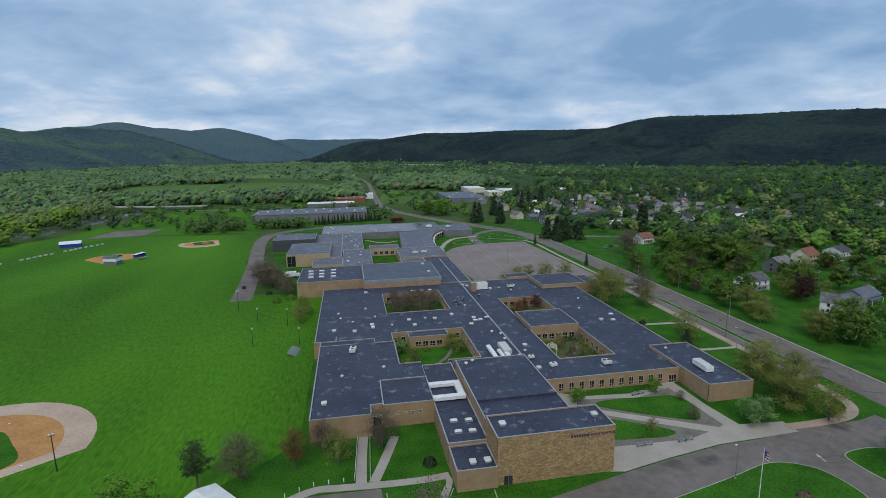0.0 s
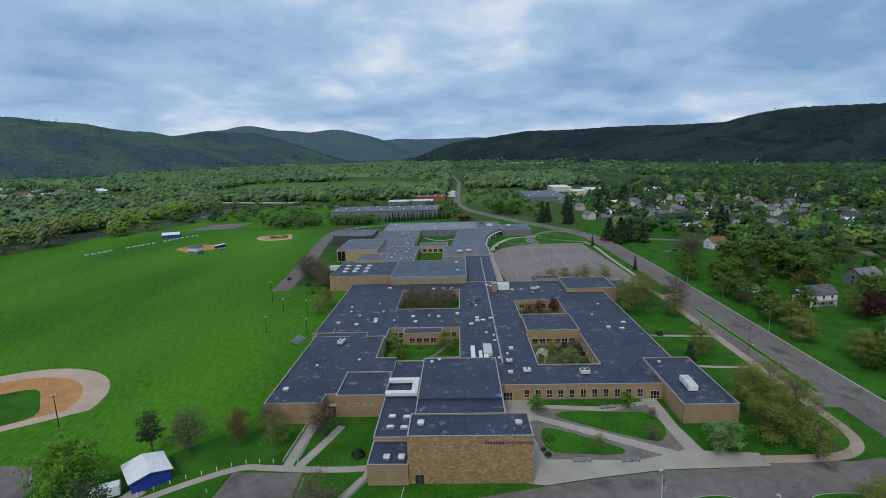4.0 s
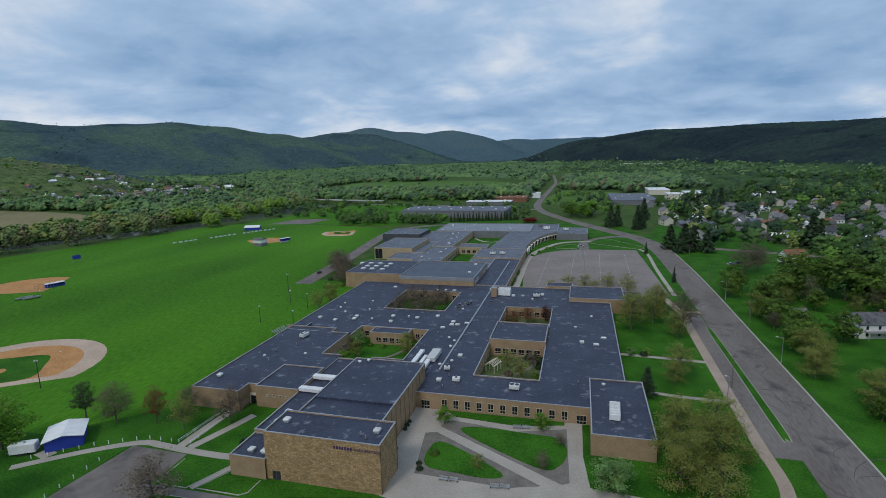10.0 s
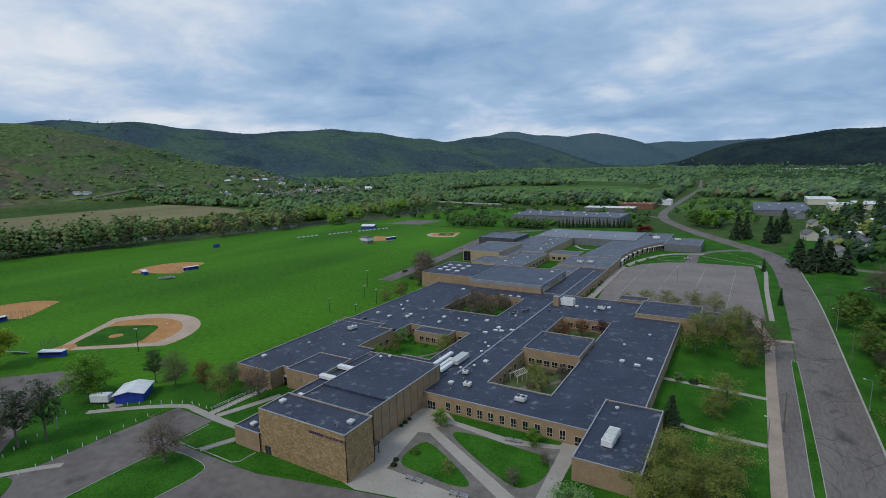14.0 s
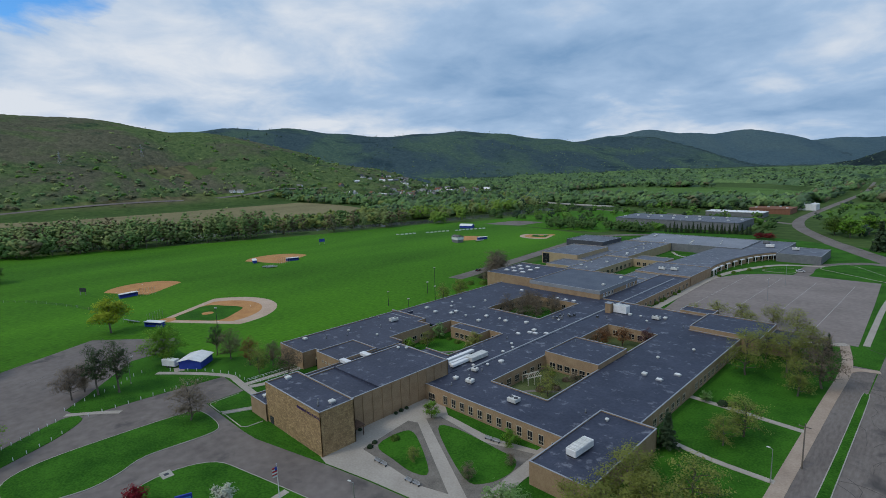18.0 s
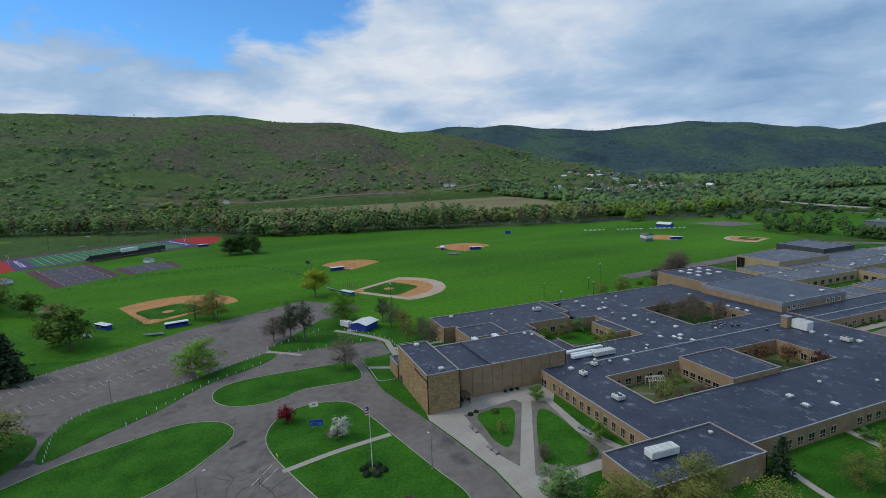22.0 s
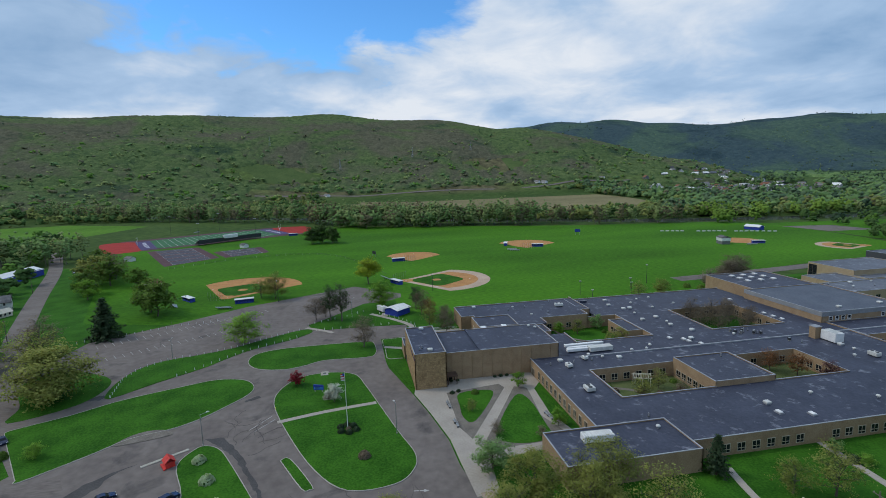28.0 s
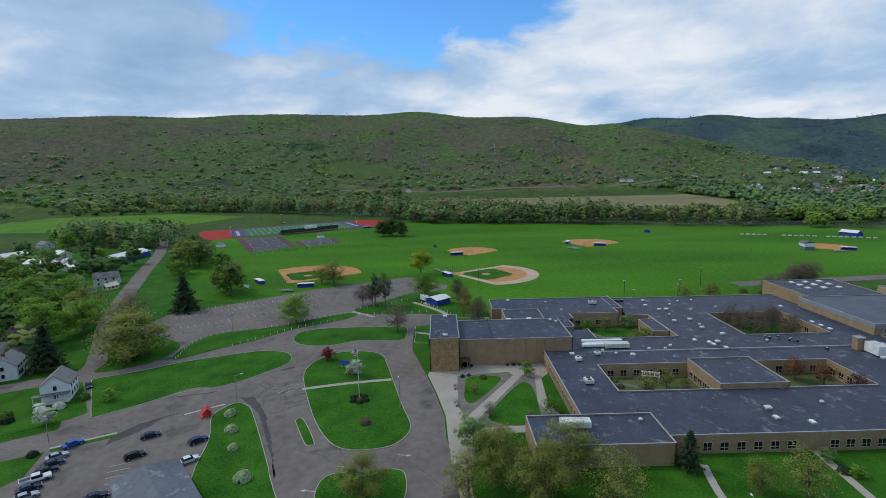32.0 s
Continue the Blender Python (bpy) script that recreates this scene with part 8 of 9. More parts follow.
for pts in ([(66.2, 40.4), (66.6, 45.3), (74.9, 50.6), (92.8, 58.4), (108, 64), (99.2, 60.4), (77, 50), (70.6, 45)], [(91.8, 17.1), (87.8, 16.3), (81, 18.9), (74.4, 27.6), (79.1, 23.4), (83, 22.9)],
            [(34, 2.4), (31.6, 3.6), (30, 2), (33, -3)], [(44, 50.6), (46.4, 46.6), (45.4, 46), (42.6, 49.6)]):
    ground_piece("asphalt_patch", prism(ragged(pts, 0.3), 0.0, 0.034), PATCH, "dark fresh asphalt patch in the drive", "patch")
crack_rng = random.Random(8)


def cracks(x0, y0, x1, y1, n, length, along_y=False):
    bm = bmesh.new()
    for _ in range(n):
        x, y, a = crack_rng.uniform(x0, x1), crack_rng.uniform(y0, y1), crack_rng.uniform(0, 6.28)
        if along_y:
            a = 1.57 + crack_rng.uniform(-0.25, 0.25)
        pts = [(x, y)]
        for _ in range(6):
            a += crack_rng.uniform(-0.6, 0.6)
            pts.append((pts[-1][0] + math.cos(a) * length / 6, pts[-1][1] + math.sin(a) * length / 6))
        ribbon(pts, crack_rng.uniform(0.06, 0.16), 0.0, 0.052, 0, bm)
    return bm


tagged(part("road_cracks", cracks(140, 60, 150, 380, 70, 14, True), CRACK), "dark sealed cracks in the road", "crack", "", "stuff")
tagged(part("drive_cracks", cracks(58, 46, 80, 62, 14, 9), CRACK), "dark sealed cracks in the drive", "crack", "", "stuff")
tagged(part("drive_cracks", cracks(97, 70, 112, 96, 12, 9), CRACK), "dark sealed cracks in the drive", "crack", "", "stuff")
tagged(part("drive_cracks", cracks(-60, -10, -20, 55, 14, 10), CRACK), "dark sealed cracks in the car park", "crack", "", "stuff")


def stripes(rows, bm=None):
    bm = bm or bmesh.new()
    for x0, y0, x1, y1 in rows:
        ribbon([(x0, y0), (x1, y1)], 0.14, 0.0, 0.042, 0, bm)
    return bm


PAINT = mat("faded_line_paint", (0.30, 0.29, 0.27), (0.52, 0.51, 0.48), scale=1.2, rough=0.8)
way, side = Vector((-0.54, 0.84)), Vector((0.84, 0.54))
rows = []
for k in range(26):
    a = Vector((-24, -24)) + way * (k * 2.8) + side * 1.5
    rows.append((*a, *(a + side * 5)))
    if k < 20:
        a = Vector((-4, -18)) + way * (k * 2.8)
        rows.append((*a, *(a + side * 4.6)))
for k in range(9):
    a = Vector((101, 24)) + Vector((0.9, 0.42)) * (k * 2.6)
    rows.append((*a, *(a + Vector((-1.6, 4.2)))))
for x in (68, 84, 100, 116):
    rows.append((x, 275, x + 2, 366))
rows += [(57.4, 55.6, 64.2, 50.8), (59.4, 56.8, 65.2, 52.4)]
tagged(part("parking_lines", stripes(rows), PAINT), "faded pale parking lines on the asphalt", "marking", "", "stuff")


marks = bmesh.new()
for x, y, turn in ((99.5, 91.2, 80), (103.5, 78, 80), (119, 88, 260), (112, 72, 260), (120, 40, 80)):
    m = pose(x, y, 0, 0, 0, turn)
    for shape in (((-1.6, -0.12), (0.6, -0.12), (0.6, 0.12), (-1.6, 0.12)), ((0.6, -0.5), (1.7, 0), (0.6, 0.5))):
        prism([tuple((m @ Vector((px, py, 0)))[:2]) for px, py in shape], 0.0, 0.046, marks)
tagged(part("road_arrows", marks, PAINT), "worn white direction arrows on the asphalt", "marking", "", "stuff")


# ---- cars ----
def car(x, y, turn, paint, label, hatch=False):
    """A parked saloon or hatchback: shaped hull, glazed cabin, wheels, lamps."""
    ob = thing("car", label, "car", "parked cars", at=(x, y, 0.03), turn=turn)
    key = (paint.name, hatch)
    if key not in CARS:
        def sweep(profile, width, top_in, z_mid):
            bm = bmesh.new()
            left, right = [], []
            for px, pz in profile:
                half = width / 2 - (top_in if pz > z_mid else 0) - (0.12 if abs(px) > 2.0 else 0)
                left.append(bm.verts.new((px, -half, pz)))
                right.append(bm.verts.new((px, half, pz)))
            n = len(profile)
            for k in range(n):
                bm.faces.new((left[k], left[(k + 1) % n], right[(k + 1) % n], right[k]))
            bm.faces.new(left[::-1])
            bm.faces.new(right)
            bmesh.ops.recalc_face_normals(bm, faces=bm.faces[:])
            return bm
        hull = [(-2.25, 0.35), (2.25, 0.32), (2.28, 0.62), (2.1, 0.76), (1.2, 0.92), (-1.5, 0.97), (-2.2, 0.93), (-2.3, 0.6)]
        back = -2.05 if hatch else -1.55
        cabin = [(1.05, 0.9), (0.45, 1.36), (-0.2, 1.44), (back + 0.45, 1.40), (back, 0.94)]
        top = [(0.38, 1.39), (-0.2, 1.47), (back + 0.5, 1.43), (back + 0.45, 1.38), (-0.2, 1.42), (0.42, 1.345)]
        wheel = tube(bmesh.new(), [(0, -0.11, 0), (0, 0.11, 0)], [0.33, 0.33], 14)
        rim = tube(bmesh.new(), [(0, -0.125, 0), (0, 0.125, 0)], [0.2, 0.2], 10)
        CARS[key] = [mesh_of("body", sweep(hull, 1.78, 0.0, 9), paint), mesh_of("cabin", sweep(cabin, 1.62, 0.16, 1.2), GLASS), mesh_of("car_roof", sweep(top, 1.36, 0, 9), paint), mesh_of("tyre", wheel, DARKMETAL), mesh_of("rim", rim, STEEL),
                     mesh_of("headlight", boxes((2.18, -0.78, 0.6, 2.3, -0.4, 0.74)), UNIT), mesh_of("tail_light", boxes((-2.33, -0.78, 0.66, -2.2, -0.45, 0.82)), STRIPE)]
    body, cabin, top, wheel, rim, head, tail = CARS[key]
    part("body", body, None, ob)
    part("cabin_glass", cabin, None, ob)
    part("roof", top, None, ob)
    for wx in (-1.4, 1.42):
        for wy in (-0.8, 0.8):
            w = part("wheel", wheel, None, ob)
            w.location = (wx, wy, 0.33)
            part("rim", rim, None, w)
    for me, n in ((head, "headlight"), (tail, "tail_light")):
        part(n, me, None, ob)
        p = part(n, me, None, ob)
        p.location = (0, 1.18, 0)


CARS = {}
PAINTS = {n: mat(n + "_car_paint", c, tuple(min(1, 1.2 * v) for v in c), scale=2, rough=0.25, metal=0.3, spec=0.6) for n, c in
          (("blue", (0.02, 0.09, 0.45)), ("navy", (0.015, 0.022, 0.06)), ("black", (0.012, 0.012, 0.014)), ("white", (0.72, 0.72, 0.72)), ("silver", (0.38, 0.39, 0.41)), ("maroon", (0.12, 0.02, 0.03)))}
for x, y, a, c, h in ((91.4, 9.2, 146, "blue", False), (97, 9.3, 135, "silver", False), (100, 10.5, 135, "navy", False), (102.9, 11.2, 132, "black", True), (109.4, 12.4, 134, "navy", False), (112.4, 14, 134, "silver", False), (115.4, 15.6, 134, "black", True), (88.1, 26.4, 122, "navy", False), (97.4, 27.8, 130, "black", True), (112.9, 28.8, 124, "navy", False),
                      (91.2, 39.8, 135, "navy", True), (100, 41.7, 132, "white", False), (55.6, -10.9, 40, "navy", False), (68.6, -31, 120, "maroon", False), (74, -34, 100, "white", True), (252, 241, 30, "white", False), (246, 238, 30, "navy", False), (-63, 283, 95, "black", False), (90, 391, 10, "white", False), (176, 340, 20, "silver", False), (181, 344, 20, "navy", False), (-208, -118, 20, "white", True)):
    car(x, y, a, PAINTS[c], f"parked {c} " + ("hatchback on the asphalt" if h else "saloon car on the asphalt"), h)
# pickup truck in the row
truck = thing("pickup_truck", "white crew-cab pickup truck on the asphalt", "truck", "parked cars", at=(106.2, 11.4, 0.03), turn=130)
part("body", soft_box(-2.9, -0.97, 0.45, 2.85, 0.97, 1.05, 0.1), PAINTS["white"], truck)
part("cab_glass", soft_box(-0.75, -0.84, 1.02, 1.3, 0.84, 1.72, 0.16), GLASS, truck)
part("roof", soft_box(-0.7, -0.76, 1.7, 0.9, 0.76, 1.82, 0.05), PAINTS["white"], truck)
part("bed", boxes((-2.75, -0.8, 1.04, -0.85, 0.8, 1.065)), DARKMETAL, truck, "dark open cargo bed")
for sy in (-0.93, 0.93):
    part("bed_side", boxes((-2.85, sy - 0.05, 1.03, -0.8, sy + 0.05, 1.3)), PAINTS["white"], truck)
part("tailgate", boxes((-2.9, -0.87, 1.03, -2.8, 0.87, 1.3)), PAINTS["white"], truck)
for wx in (-1.8, 1.85):
    for wy in (-0.88, 0.88):
        part("wheel", tube(bmesh.new(), [(wx, wy - 0.13, 0.4), (wx, wy + 0.13, 0.4)], [0.4, 0.4], 14), DARKMETAL, truck)
# flat-roofed building at the south edge of the small car park
annex = thing("annex", "low building with a grey ribbed metal roof", "building", at=(116, 43, 0), turn=39)
part("wall", boxes((-10, -6.2, 0, 10, 6.2, 3.1)), BRICK, annex)
part("roof", gable(-10, -6.2, 10, 6.2, 3.15, 4.5, 0.5), ROOF2, annex)


# ---- sports field things ----
def dugout(x, y, turn, l=9, label="blue block dugout with a white flat roof"):
    ob = thing("dugout", label, "dugout", at=(x, y, 0), turn=turn)
    part("back_wall", boxes((-l / 2, 1.2, 0, l / 2, 1.4, 2.1)), BLUE, ob)
    for s in (-1, 1):
        part("end_wall", boxes((s * l / 2 - 0.1, -1.1, 0, s * l / 2 + 0.1, 1.19, 2.1)), BLUE, ob)
    part("front_wall", boxes((-l / 2 + 0.12, -1.1, 0, l / 2 - 0.12, -0.95, 0.9)), BLUE, ob)
    part("roof", soft_box(-l / 2 - 0.3, -1.6, 2.12, l / 2 + 0.3, 1.7, 2.34, 0.05), WHITE, ob, "white flat roof")
    part("bench", boxes((-l / 2 + 0.3, 0.5, 0.4, l / 2 - 0.3, 0.95, 0.48)), STEEL, ob)


for x, y, a in ((-79, 23, 100), (-92, -8, 40), (-175, 112.4, 95), (-99.6, 104, 30), (-203, 229.6, 70), (-220, 207.5, 340), (-154.6, 394, 70), (-372, 18, 100)):
    dugout(x, y, a)


def backstop(x, y, turn, l=9, h=4.5):
    ob = thing("backstop", "grey wire backstop fence on steel posts", "fence", at=(x, y, 0), turn=turn)
    for k in range(7):
        s = -l / 2 + k * l / 6
        part("post", tube(bmesh.new(), [(s, 0, 0), (s, 0, h)], [0.05, 0.05], 6), STEEL, ob)
    for k in range(9):
        part("wire", boxes((-l / 2, -0.015, 0.3 + k * (h - 0.4) / 8, l / 2, 0.015, 0.34 + k * (h - 0.4) / 8)), DARKMETAL, ob)


backstop(-109, 107, 120)
backstop(-88, 7, 75)
backstop(-170, 120, 82)
backstop(-197, 219, 72)


def bleacher(x, y, turn, rows_=5, l=7.5):
    ob = thing("bleacher", "small aluminium stepped bleacher", "bleacher", at=(x, y, 0), turn=turn)
    for k in range(rows_):
        part("seat_plank", boxes((-l / 2, k * 0.62, 0.42 + k * 0.28, l / 2, k * 0.62 + 0.28, 0.47 + k * 0.28)), STEEL, ob)
        part("foot_plank", boxes((-l / 2, k * 0.62 - 0.3, 0.1 + k * 0.28, l / 2, k * 0.62 - 0.04, 0.15 + k * 0.28)), STEEL, ob)
    for s in (-1, 0, 1):
        bm = bmesh.new()
        tube(bm, [(s * (l / 2 - 0.3), -0.2, 0), (s * (l / 2 - 0.3), rows_ * 0.62, rows_ * 0.28)], [0.04, 0.04], 5)
        part("stringer", bm, STEEL, ob)
        part("leg", tube(bmesh.new(), [(s * (l / 2 - 0.3), rows_ * 0.62 - 0.3, 0), (s * (l / 2 - 0.3), rows_ * 0.62 - 0.3, rows_ * 0.28 - 0.1)], [0.04, 0.04], 5), STEEL, ob)


for x, y, a in ((-70, 15.4, 260), (-82, -11, 200), (-26, 183, 80), (-116, 100, 200), (-194, 205, 250), (-190, 206, 250), (-150, 384, 250), (-452, -102, 330)):
    bleacher(x, y, a)
booth = thing("scorer_booth", "white two-storey scorer's booth with grey roof", "booth", at=(-161.5, 368.5, 0), turn=-10)
part("base", boxes((-4.2, -3.2, 0, 4.2, 3.2, 2.6)), GREYWALL, booth)
part("upper", boxes((-4.4, -3.4, 2.6, 4.4, 3.4, 5.2)), WHITE, booth)
part("roof", gable(-4.4, -3.4, 4.4, 3.4, 5.35, 6.6), SHINGLE, booth)
for s in (-2.4, 0, 2.4):
    part("window", boxes((s - 0.8, 3.38, 3.5, s + 0.8, 3.46, 4.6)), GLASS, booth)
hut = thing("field_hut", "blue hut with a white metal roof", "hut", at=(-226, 452, 0), turn=20)
part("wall", gable_body(-7, -4, 7, 4, 3.0, 4.6), BLUE, hut)
part("roof", gable(-7, -4, 7, 4, 3.0, 4.7), WHITE, hut)
for k in range(22):
    a, b = Vector((-246, 370)), Vector((-205, 455))
    if k in (5, 6, 13):
        continue
    p = a.lerp(b, k / 21) + Vector((math.sin(k) * 0.6, 0))
    ob = tagged(new("banner", BANNER), "white sponsor banner on the outfield fence", "banner", "fence banners") if k else tagged(new("banner", mesh_of("banner", boxes((-1.5, -0.04, 0.2, 1.5, 0.04, 1.3)), WHITE)), "white sponsor banner on the outfield fence", "banner", "fence banners")
    BANNER = ob.data
    ob.matrix_basis = pose(p.x, p.y, 0, 0, 0, 66)
score = thing("scoreboard", "dark blue scoreboard on two posts", "scoreboard", at=(-258, 290, 0), turn=70)
part("panel", boxes((-2.5, -0.2, 2.4, 2.5, 0.2, 5.2)), BLUE, score)
for s in (-2, 2):
    part("post", boxes((s - 0.12, -0.12, 0, s + 0.12, 0.12, 2.4)), STEEL, score)
score = thing("scoreboard", "dark scoreboard behind the small diamond", "scoreboard", at=(-202, 96, 0), turn=30)
part("panel", boxes((-2.2, -0.2, 2.0, 2.2, 0.2, 4.2)), DARKMETAL, score)
for s in (-1.8, 1.8):
    part("post", boxes((s - 0.12, -0.12, 0, s + 0.12, 0.12, 2.0)), STEEL, score)
# steel pylons on the hill
for x, y, z in ((-1190, 250, 88), (-1262, -122, 129), (-1150, 60, 80), (-1240, 420, 96)):
    base = float(terrain(np.array([float(x)]), np.array([float(y)]))[0])
    pylon = thing("pylon", "pale steel lattice power pylon on the hill", "pylon", at=(x, y, base), turn=20)
    for sx in (-1, 1):
        for sy in (-1, 1):
            part("leg", tube(bmesh.new(), [(sx * 3.2, sy * 3.2, -1), (sx * 0.8, sy * 0.8, 22), (0, 0, 32)], [0.22, 0.18, 0.1], 4), STEEL, pylon)
    for k in range(5):
        r = 2.9 - k * 0.5
        for sx, sy, tx, ty in ((-1, -1, 1, -1), (1, -1, 1, 1), (1, 1, -1, 1), (-1, 1, -1, -1)):
            part("brace", tube(bmesh.new(), [(sx * r, sy * r, 2 + k * 4.4), (tx * (r - 0.5), ty * (r - 0.5), 6.4 + k * 4.4)], [0.1, 0.1], 4), STEEL, pylon)
    for h, w in ((22, 7), (26, 5.5), (30, 4)):
        part("crossarm", boxes((-w, -0.2, h, w, 0.2, h + 0.5)), STEEL, pylon)
hoop = thing("basketball_hoop", "white basketball backboard on a dark post", "basketball hoop", at=(-56.4, 93.4, 0.02), turn=215)
part("post", tube(bmesh.new(), [(0, 0, 0), (0, 0, 3.2), (0.9, 0, 3.5)], [0.1, 0.09, 0.07], 8), DARKMETAL, hoop)
part("backboard", soft_box(0.9, -0.9, 2.9, 0.98, 0.9, 4.1, 0.02), WHITE, hoop)
part("rim", tube(bmesh.new(), [(0.98 + 0.25 + 0.23 * math.cos(a), 0.23 * math.sin(a), 3.05) for a in (k * 0.628 for k in range(11))], [0.02] * 11, 5), STRIPE, hoop, "orange-red ring")
# outfield fence
FENCE = [(-199, -52), (-222, -18), (-234, 26), (-219, 62), (-178, 84), (-127, 100)]
fence = thing("outfield_fence", "low dark wire fence round the outfield", "fence")
line = smooth_line(FENCE, 6)
for a, c in zip(line, line[1:]):
    for z in (0.35, 0.8, 1.3):
        part("rail", tube(bmesh.new(), [(a.x, a.y, z), (c.x, c.y, z)], [0.035, 0.035], 4), DARKMETAL, fence)
    part("post", boxes((a.x - 0.06, a.y - 0.06, 0, a.x + 0.06, a.y + 0.06, 1.4)), STEEL, fence)
pave("field_car_park", prism([(-235, 490), (-190, 498), (-185, 540), (-225, 536)], 0.0, 0.03), ASPHALT, "small asphalt car park beyond the field", "car park")
# shed and trailer
shed = thing("shed", "blue shed with a white metal roof", "shed", at=(-35.6, 98.8, 0.05), turn=132)
part("wall", gable_body(-4.2, -3.9, 4.2, 3.9, 2.9, 3.7), BLUE, shed)
part("roof", gable(-4.2, -3.9, 4.2, 3.9, 2.98, 3.85, 0.5), WHITE, shed)
pave("shed_slab", prism([(-38, 92), (-34, 91), (-33, 94), (-37, 95)], 0, 0.09), CONCRETE, "concrete slab before the shed", "slab")
trailer = thing("trailer", "white box trailer with small wheels", "trailer", at=(-40.6, 92, 0.05), turn=28)
part("box", soft_box(-2.8, -1.2, 0.6, 2.8, 1.2, 2.9, 0.08), WHITE, trailer)
part("door_panel", boxes((2.8, -0.9, 0.8, 2.84, 0.9, 2.7)), UNIT, trailer)
for s in (-0.6, 0.5):
    for w in (-1.1, 1.1):
        part("wheel", tube(bmesh.new(), [(s, w - 0.1, 0.36), (s, w + 0.1, 0.36)], [0.36, 0.36], 12), DARKMETAL, trailer)
part("drawbar", boxes((-4.0, -0.06, 0.5, -2.78, 0.06, 0.62)), STEEL, trailer)
truck = thing("box_truck", "white box truck parked by the gym", "truck", at=(-40, 302, 0.02), turn=10)
part("box", soft_box(-4, -1.2, 0.9, 2.4, 1.2, 3.6), WHITE, truck)
part("cab", soft_box(2.5, -1.1, 0.5, 4.3, 1.1, 2.4, 0.2), WHITE, truck)
part("windscreen", boxes((4.2, -0.9, 1.5, 4.33, 0.9, 2.2)), GLASS, truck)
for s in (-2.6, 3.2):
    for w in (-1.05, 1.05):
        part("wheel", tube(bmesh.new(), [(s, w - 0.12, 0.45), (s, w + 0.12, 0.45)], [0.45, 0.45], 12), DARKMETAL, truck)
# railings of the west entrance steps
for x in (-6.6, -3.2):
    rail = thing("handrail", "pale steel handrail beside the entrance path", "handrail", at=(x, 0, 0.05))
    part("top_rail", tube(bmesh.new(), [(0, 104, 0.95), (0.9 if x < -5 else 0.6, 121, 0.95)], [0.05, 0.05], 6), WHITE, rail)
    part("mid_rail", tube(bmesh.new(), [(0, 104, 0.5), (0.9 if x < -5 else 0.6, 121, 0.5)], [0.04, 0.04], 6), WHITE, rail)
    for k in range(7):
        part("baluster", tube(bmesh.new(), [(0.14 * k if x < -5 else 0.1 * k, 104.2 + k * 2.75, 0), (0.14 * k if x < -5 else 0.1 * k, 104.2 + k * 2.75, 0.95)], [0.04, 0.04], 6), WHITE, rail)

# ---- stadium and courts ----
A, B, C, D = Vector((-391, -131)), Vector((-449, -31)), Vector((-386, 2)), Vector((-324, -101))
ground_piece("running_track", prism(smooth_loop([tuple(p) for p in (A + Vector((-10, -14)), B + Vector((-14, 2)), B + Vector((-6, 24)), C + Vector((-4, 24)), C + Vector((12, 6)), D + Vector((12, -4)), D + Vector((4, -22)), A + Vector((4, -26)))], 4), 0.0, 0.03), MAROON, "dark red running track round the stadium", "track")
ground_piece("stadium_field", prism([tuple(p) for p in (A, B, C, D)], 0.0, 0.06), TURF, "striped artificial turf football field", "field")
for p, q, r, s in ((A, D, Vector((7, -12)), 1), (B, C, Vector((-7, 12)), 1)):
    ground_piece("end_zone", prism([tuple(p), tuple(q), tuple(q + r), tuple(p + r)], 0.0, 0.065), PURPLE, "dark purple end zone", "end zone")
    bars = bmesh.new()
    for k in range(7):
        c = p.lerp(q, 0.2 + k * 0.1) + r * 0.5
        d = (q - p).normalized() * 1.6
        ribbon([tuple(c - d), tuple(c + d)], 3.4, 0.06, 0.075, 0, bars)
    tagged(part("end_zone_letters", bars, WHITE), "white block letters as plain bars", "marking", "", "stuff")
ground_piece("red_apron", prism(smooth_loop([(-383, -142), (-318, -112), (-303, -122), (-300, -134), (-330, -152), (-378, -172)], 4), 0.0, 0.05), REDTURF, "bright red surface behind the end zone", "apron")
ground_piece("red_apron", prism(smooth_loop([(-458, -16), (-392, 15), (-400, 28), (-440, 32), (-466, 18)], 4), 0.0, 0.05), REDTURF, "bright red surface behind the end zone", "apron")
lines = bmesh.new()
for k in range(1, 20):
    p, q = A.lerp(B, k / 20), D.lerp(C, k / 20)
    ribbon([tuple(p), tuple(q)], 0.35, 0.05, 0.07, 0, lines)
tagged(part("yard_lines", lines, PAINT), "white yard lines across the turf", "marking", "", "stuff")
for mid, turn in (((A + D) / 2 + Vector((7, -12)), 30), ((B + C) / 2 + Vector((-7, 12)), 30)):
    goal = thing("goal_post", "yellow forked goal post", "goal post", at=(mid.x, mid.y, 0), turn=turn)
    part("stem", tube(bmesh.new(), [(0, 0, 0), (0, 0, 3)], [0.14, 0.14], 8), WHITE, goal)
    part("crossbar", tube(bmesh.new(), [(-2.8, 0, 3), (2.8, 0, 3)], [0.1, 0.1], 8), WHITE, goal)
    for s in (-2.8, 2.8):
        part("upright", tube(bmesh.new(), [(s, 0, 3), (s, 0, 9)], [0.09, 0.07], 8), WHITE, goal)
stand = thing("grandstand", "long dark grandstand with a white press box", "grandstand", at=(-349, -42.5, 0), turn=129)
for k in range(9):
    part("seat_row", boxes((-33, 2.5 - k * 0.8, 0.9 + k * 0.42, 33, 3.2 - k * 0.8, 1.2 + k * 0.42)), GREYWALL, stand)
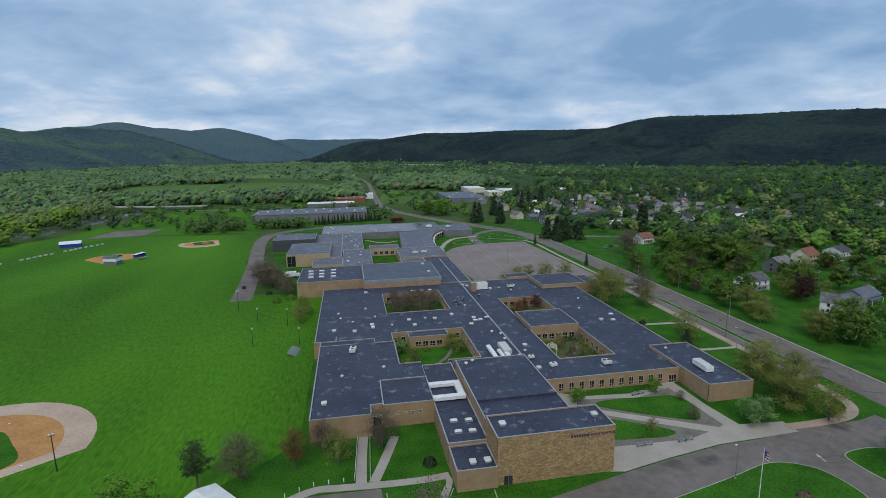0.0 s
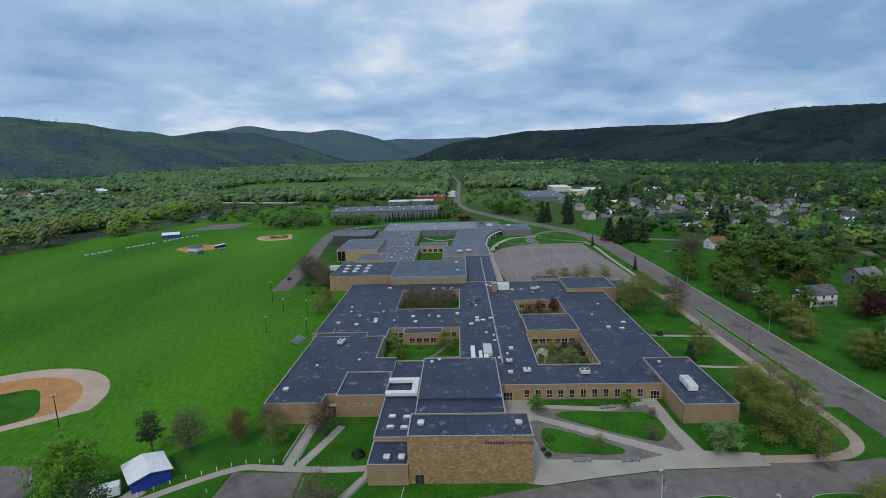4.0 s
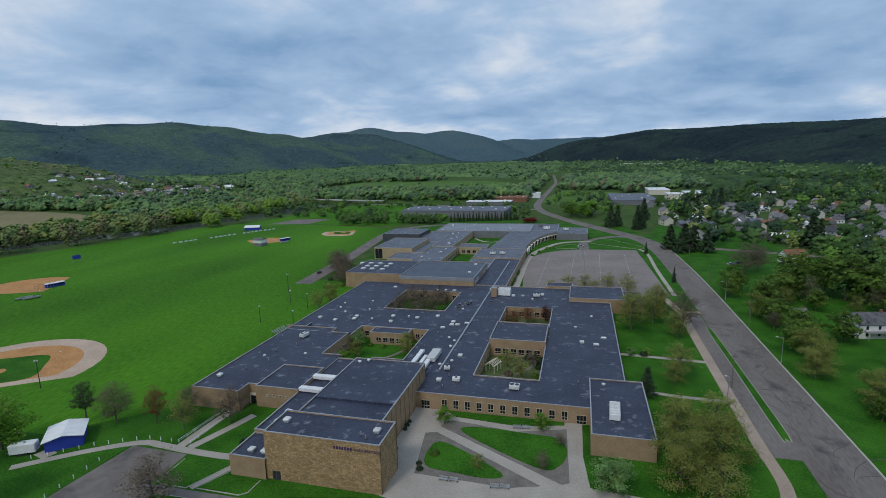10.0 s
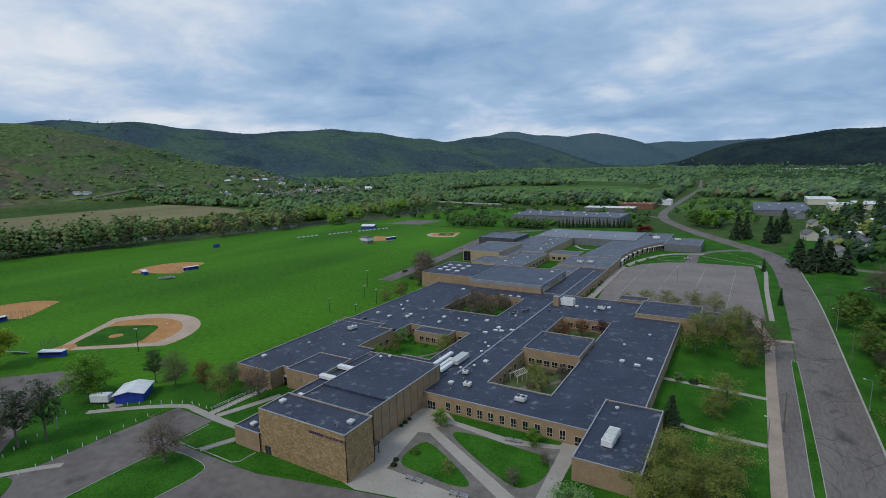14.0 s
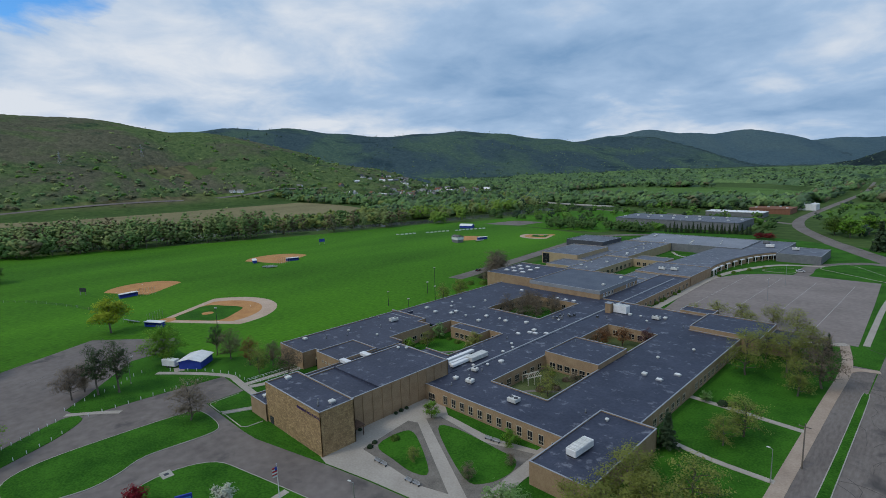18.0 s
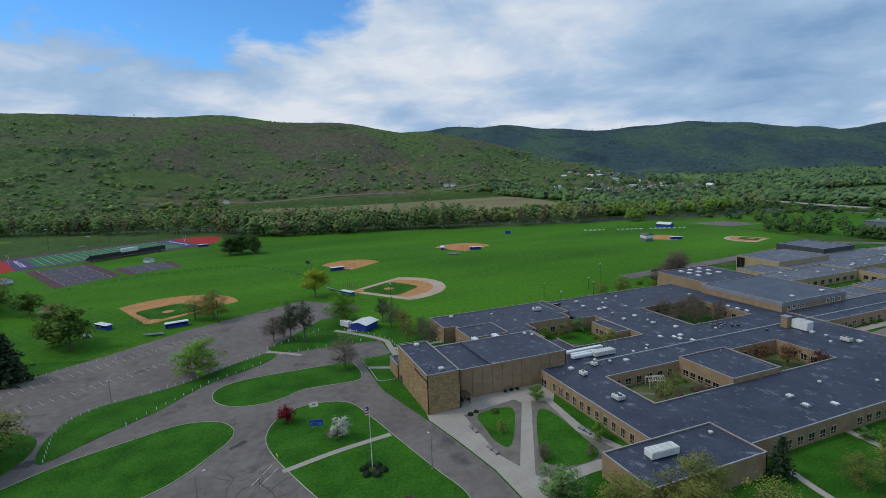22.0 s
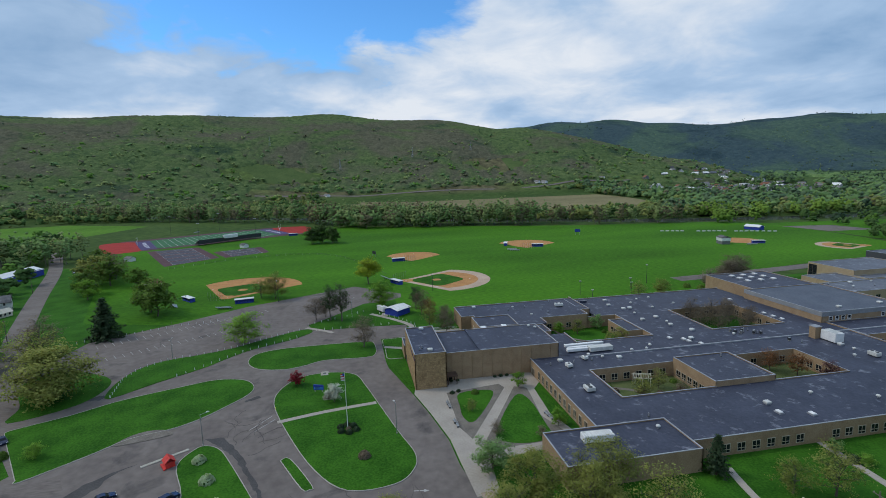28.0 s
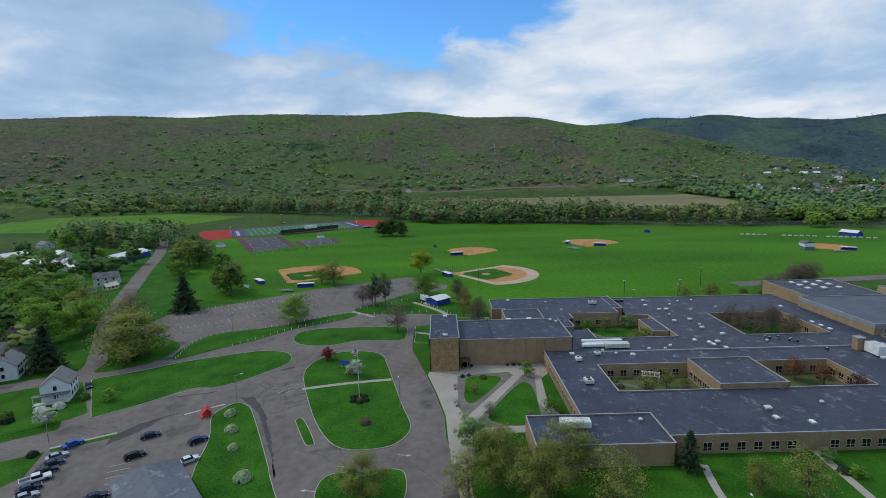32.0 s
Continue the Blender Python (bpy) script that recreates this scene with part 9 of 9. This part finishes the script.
part("back_panel", boxes((-33, -5.0, 1.5, 33, -4.8, 5.4)), DARKMETAL, stand)
for k in range(12):
    part("leg", boxes((-32 + k * 5.8, -4.8, 0, -31.7 + k * 5.8, -4.5, 4.6)), DARKMETAL, stand)
part("press_box", soft_box(-7, -6.2, 4.4, 7, -3.4, 7.6, 0.1), WHITE, stand, "white press box")
part("press_window", boxes((-6.4, -3.4, 5.4, 6.4, -3.32, 6.8)), GLASS, stand)
for x in (-6, 6):
    part("press_leg", boxes((x - 0.15, -6, 0, x + 0.15, -5.7, 4.4)), DARKMETAL, stand)
for pts, n in (([(-303, -103), (-315, -62), (-242, -27), (-212, -59)], 5), ([(-277, -40), (-294, -3), (-258, 10), (-240, -22)], 4)):
    q = [Vector(p) for p in pts]
    ground_piece("court_surround", prism(pts, 0.0, 0.03), MAROON, "dark red surround of the tennis courts", "court")
    marks = bmesh.new()
    for k in range(n):
        a0, a1 = q[0].lerp(q[3], (k + 0.12) / n), q[0].lerp(q[3], (k + 0.88) / n)
        b0, b1 = q[1].lerp(q[2], (k + 0.12) / n), q[1].lerp(q[2], (k + 0.88) / n)
        c0, c1, d0, d1 = a0.lerp(b0, 0.16), a1.lerp(b1, 0.16), a0.lerp(b0, 0.84), a1.lerp(b1, 0.84)
        ground_piece("tennis_court", prism([tuple(p) for p in (c0, d0, d1, c1)], 0.0, 0.05), GREYCOURT, "grey-violet tennis court", "court")
        for u, v in ((c0, d0), (c1, d1), (c0, c1), (d0, d1), (c0.lerp(d0, 0.5), c1.lerp(d1, 0.5))):
            ribbon([tuple(u), tuple(v)], 0.18, 0.04, 0.062, 0, marks)
    tagged(part("court_lines", marks, PAINT), "white tennis court lines", "marking", "", "stuff")
for x, y, t in ((-251, -97, 60), (-297, -18, 40)):
    kiosk = thing("kiosk", "small white kiosk by the courts", "kiosk", at=(x, y, 0), turn=t)
    part("wall", gable_body(-3.5, -2.5, 3.5, 2.5, 2.6, 4.0), WHITE, kiosk)
    part("roof", gable(-3.5, -2.5, 3.5, 2.5, 2.6, 4.1), SHINGLE, kiosk)
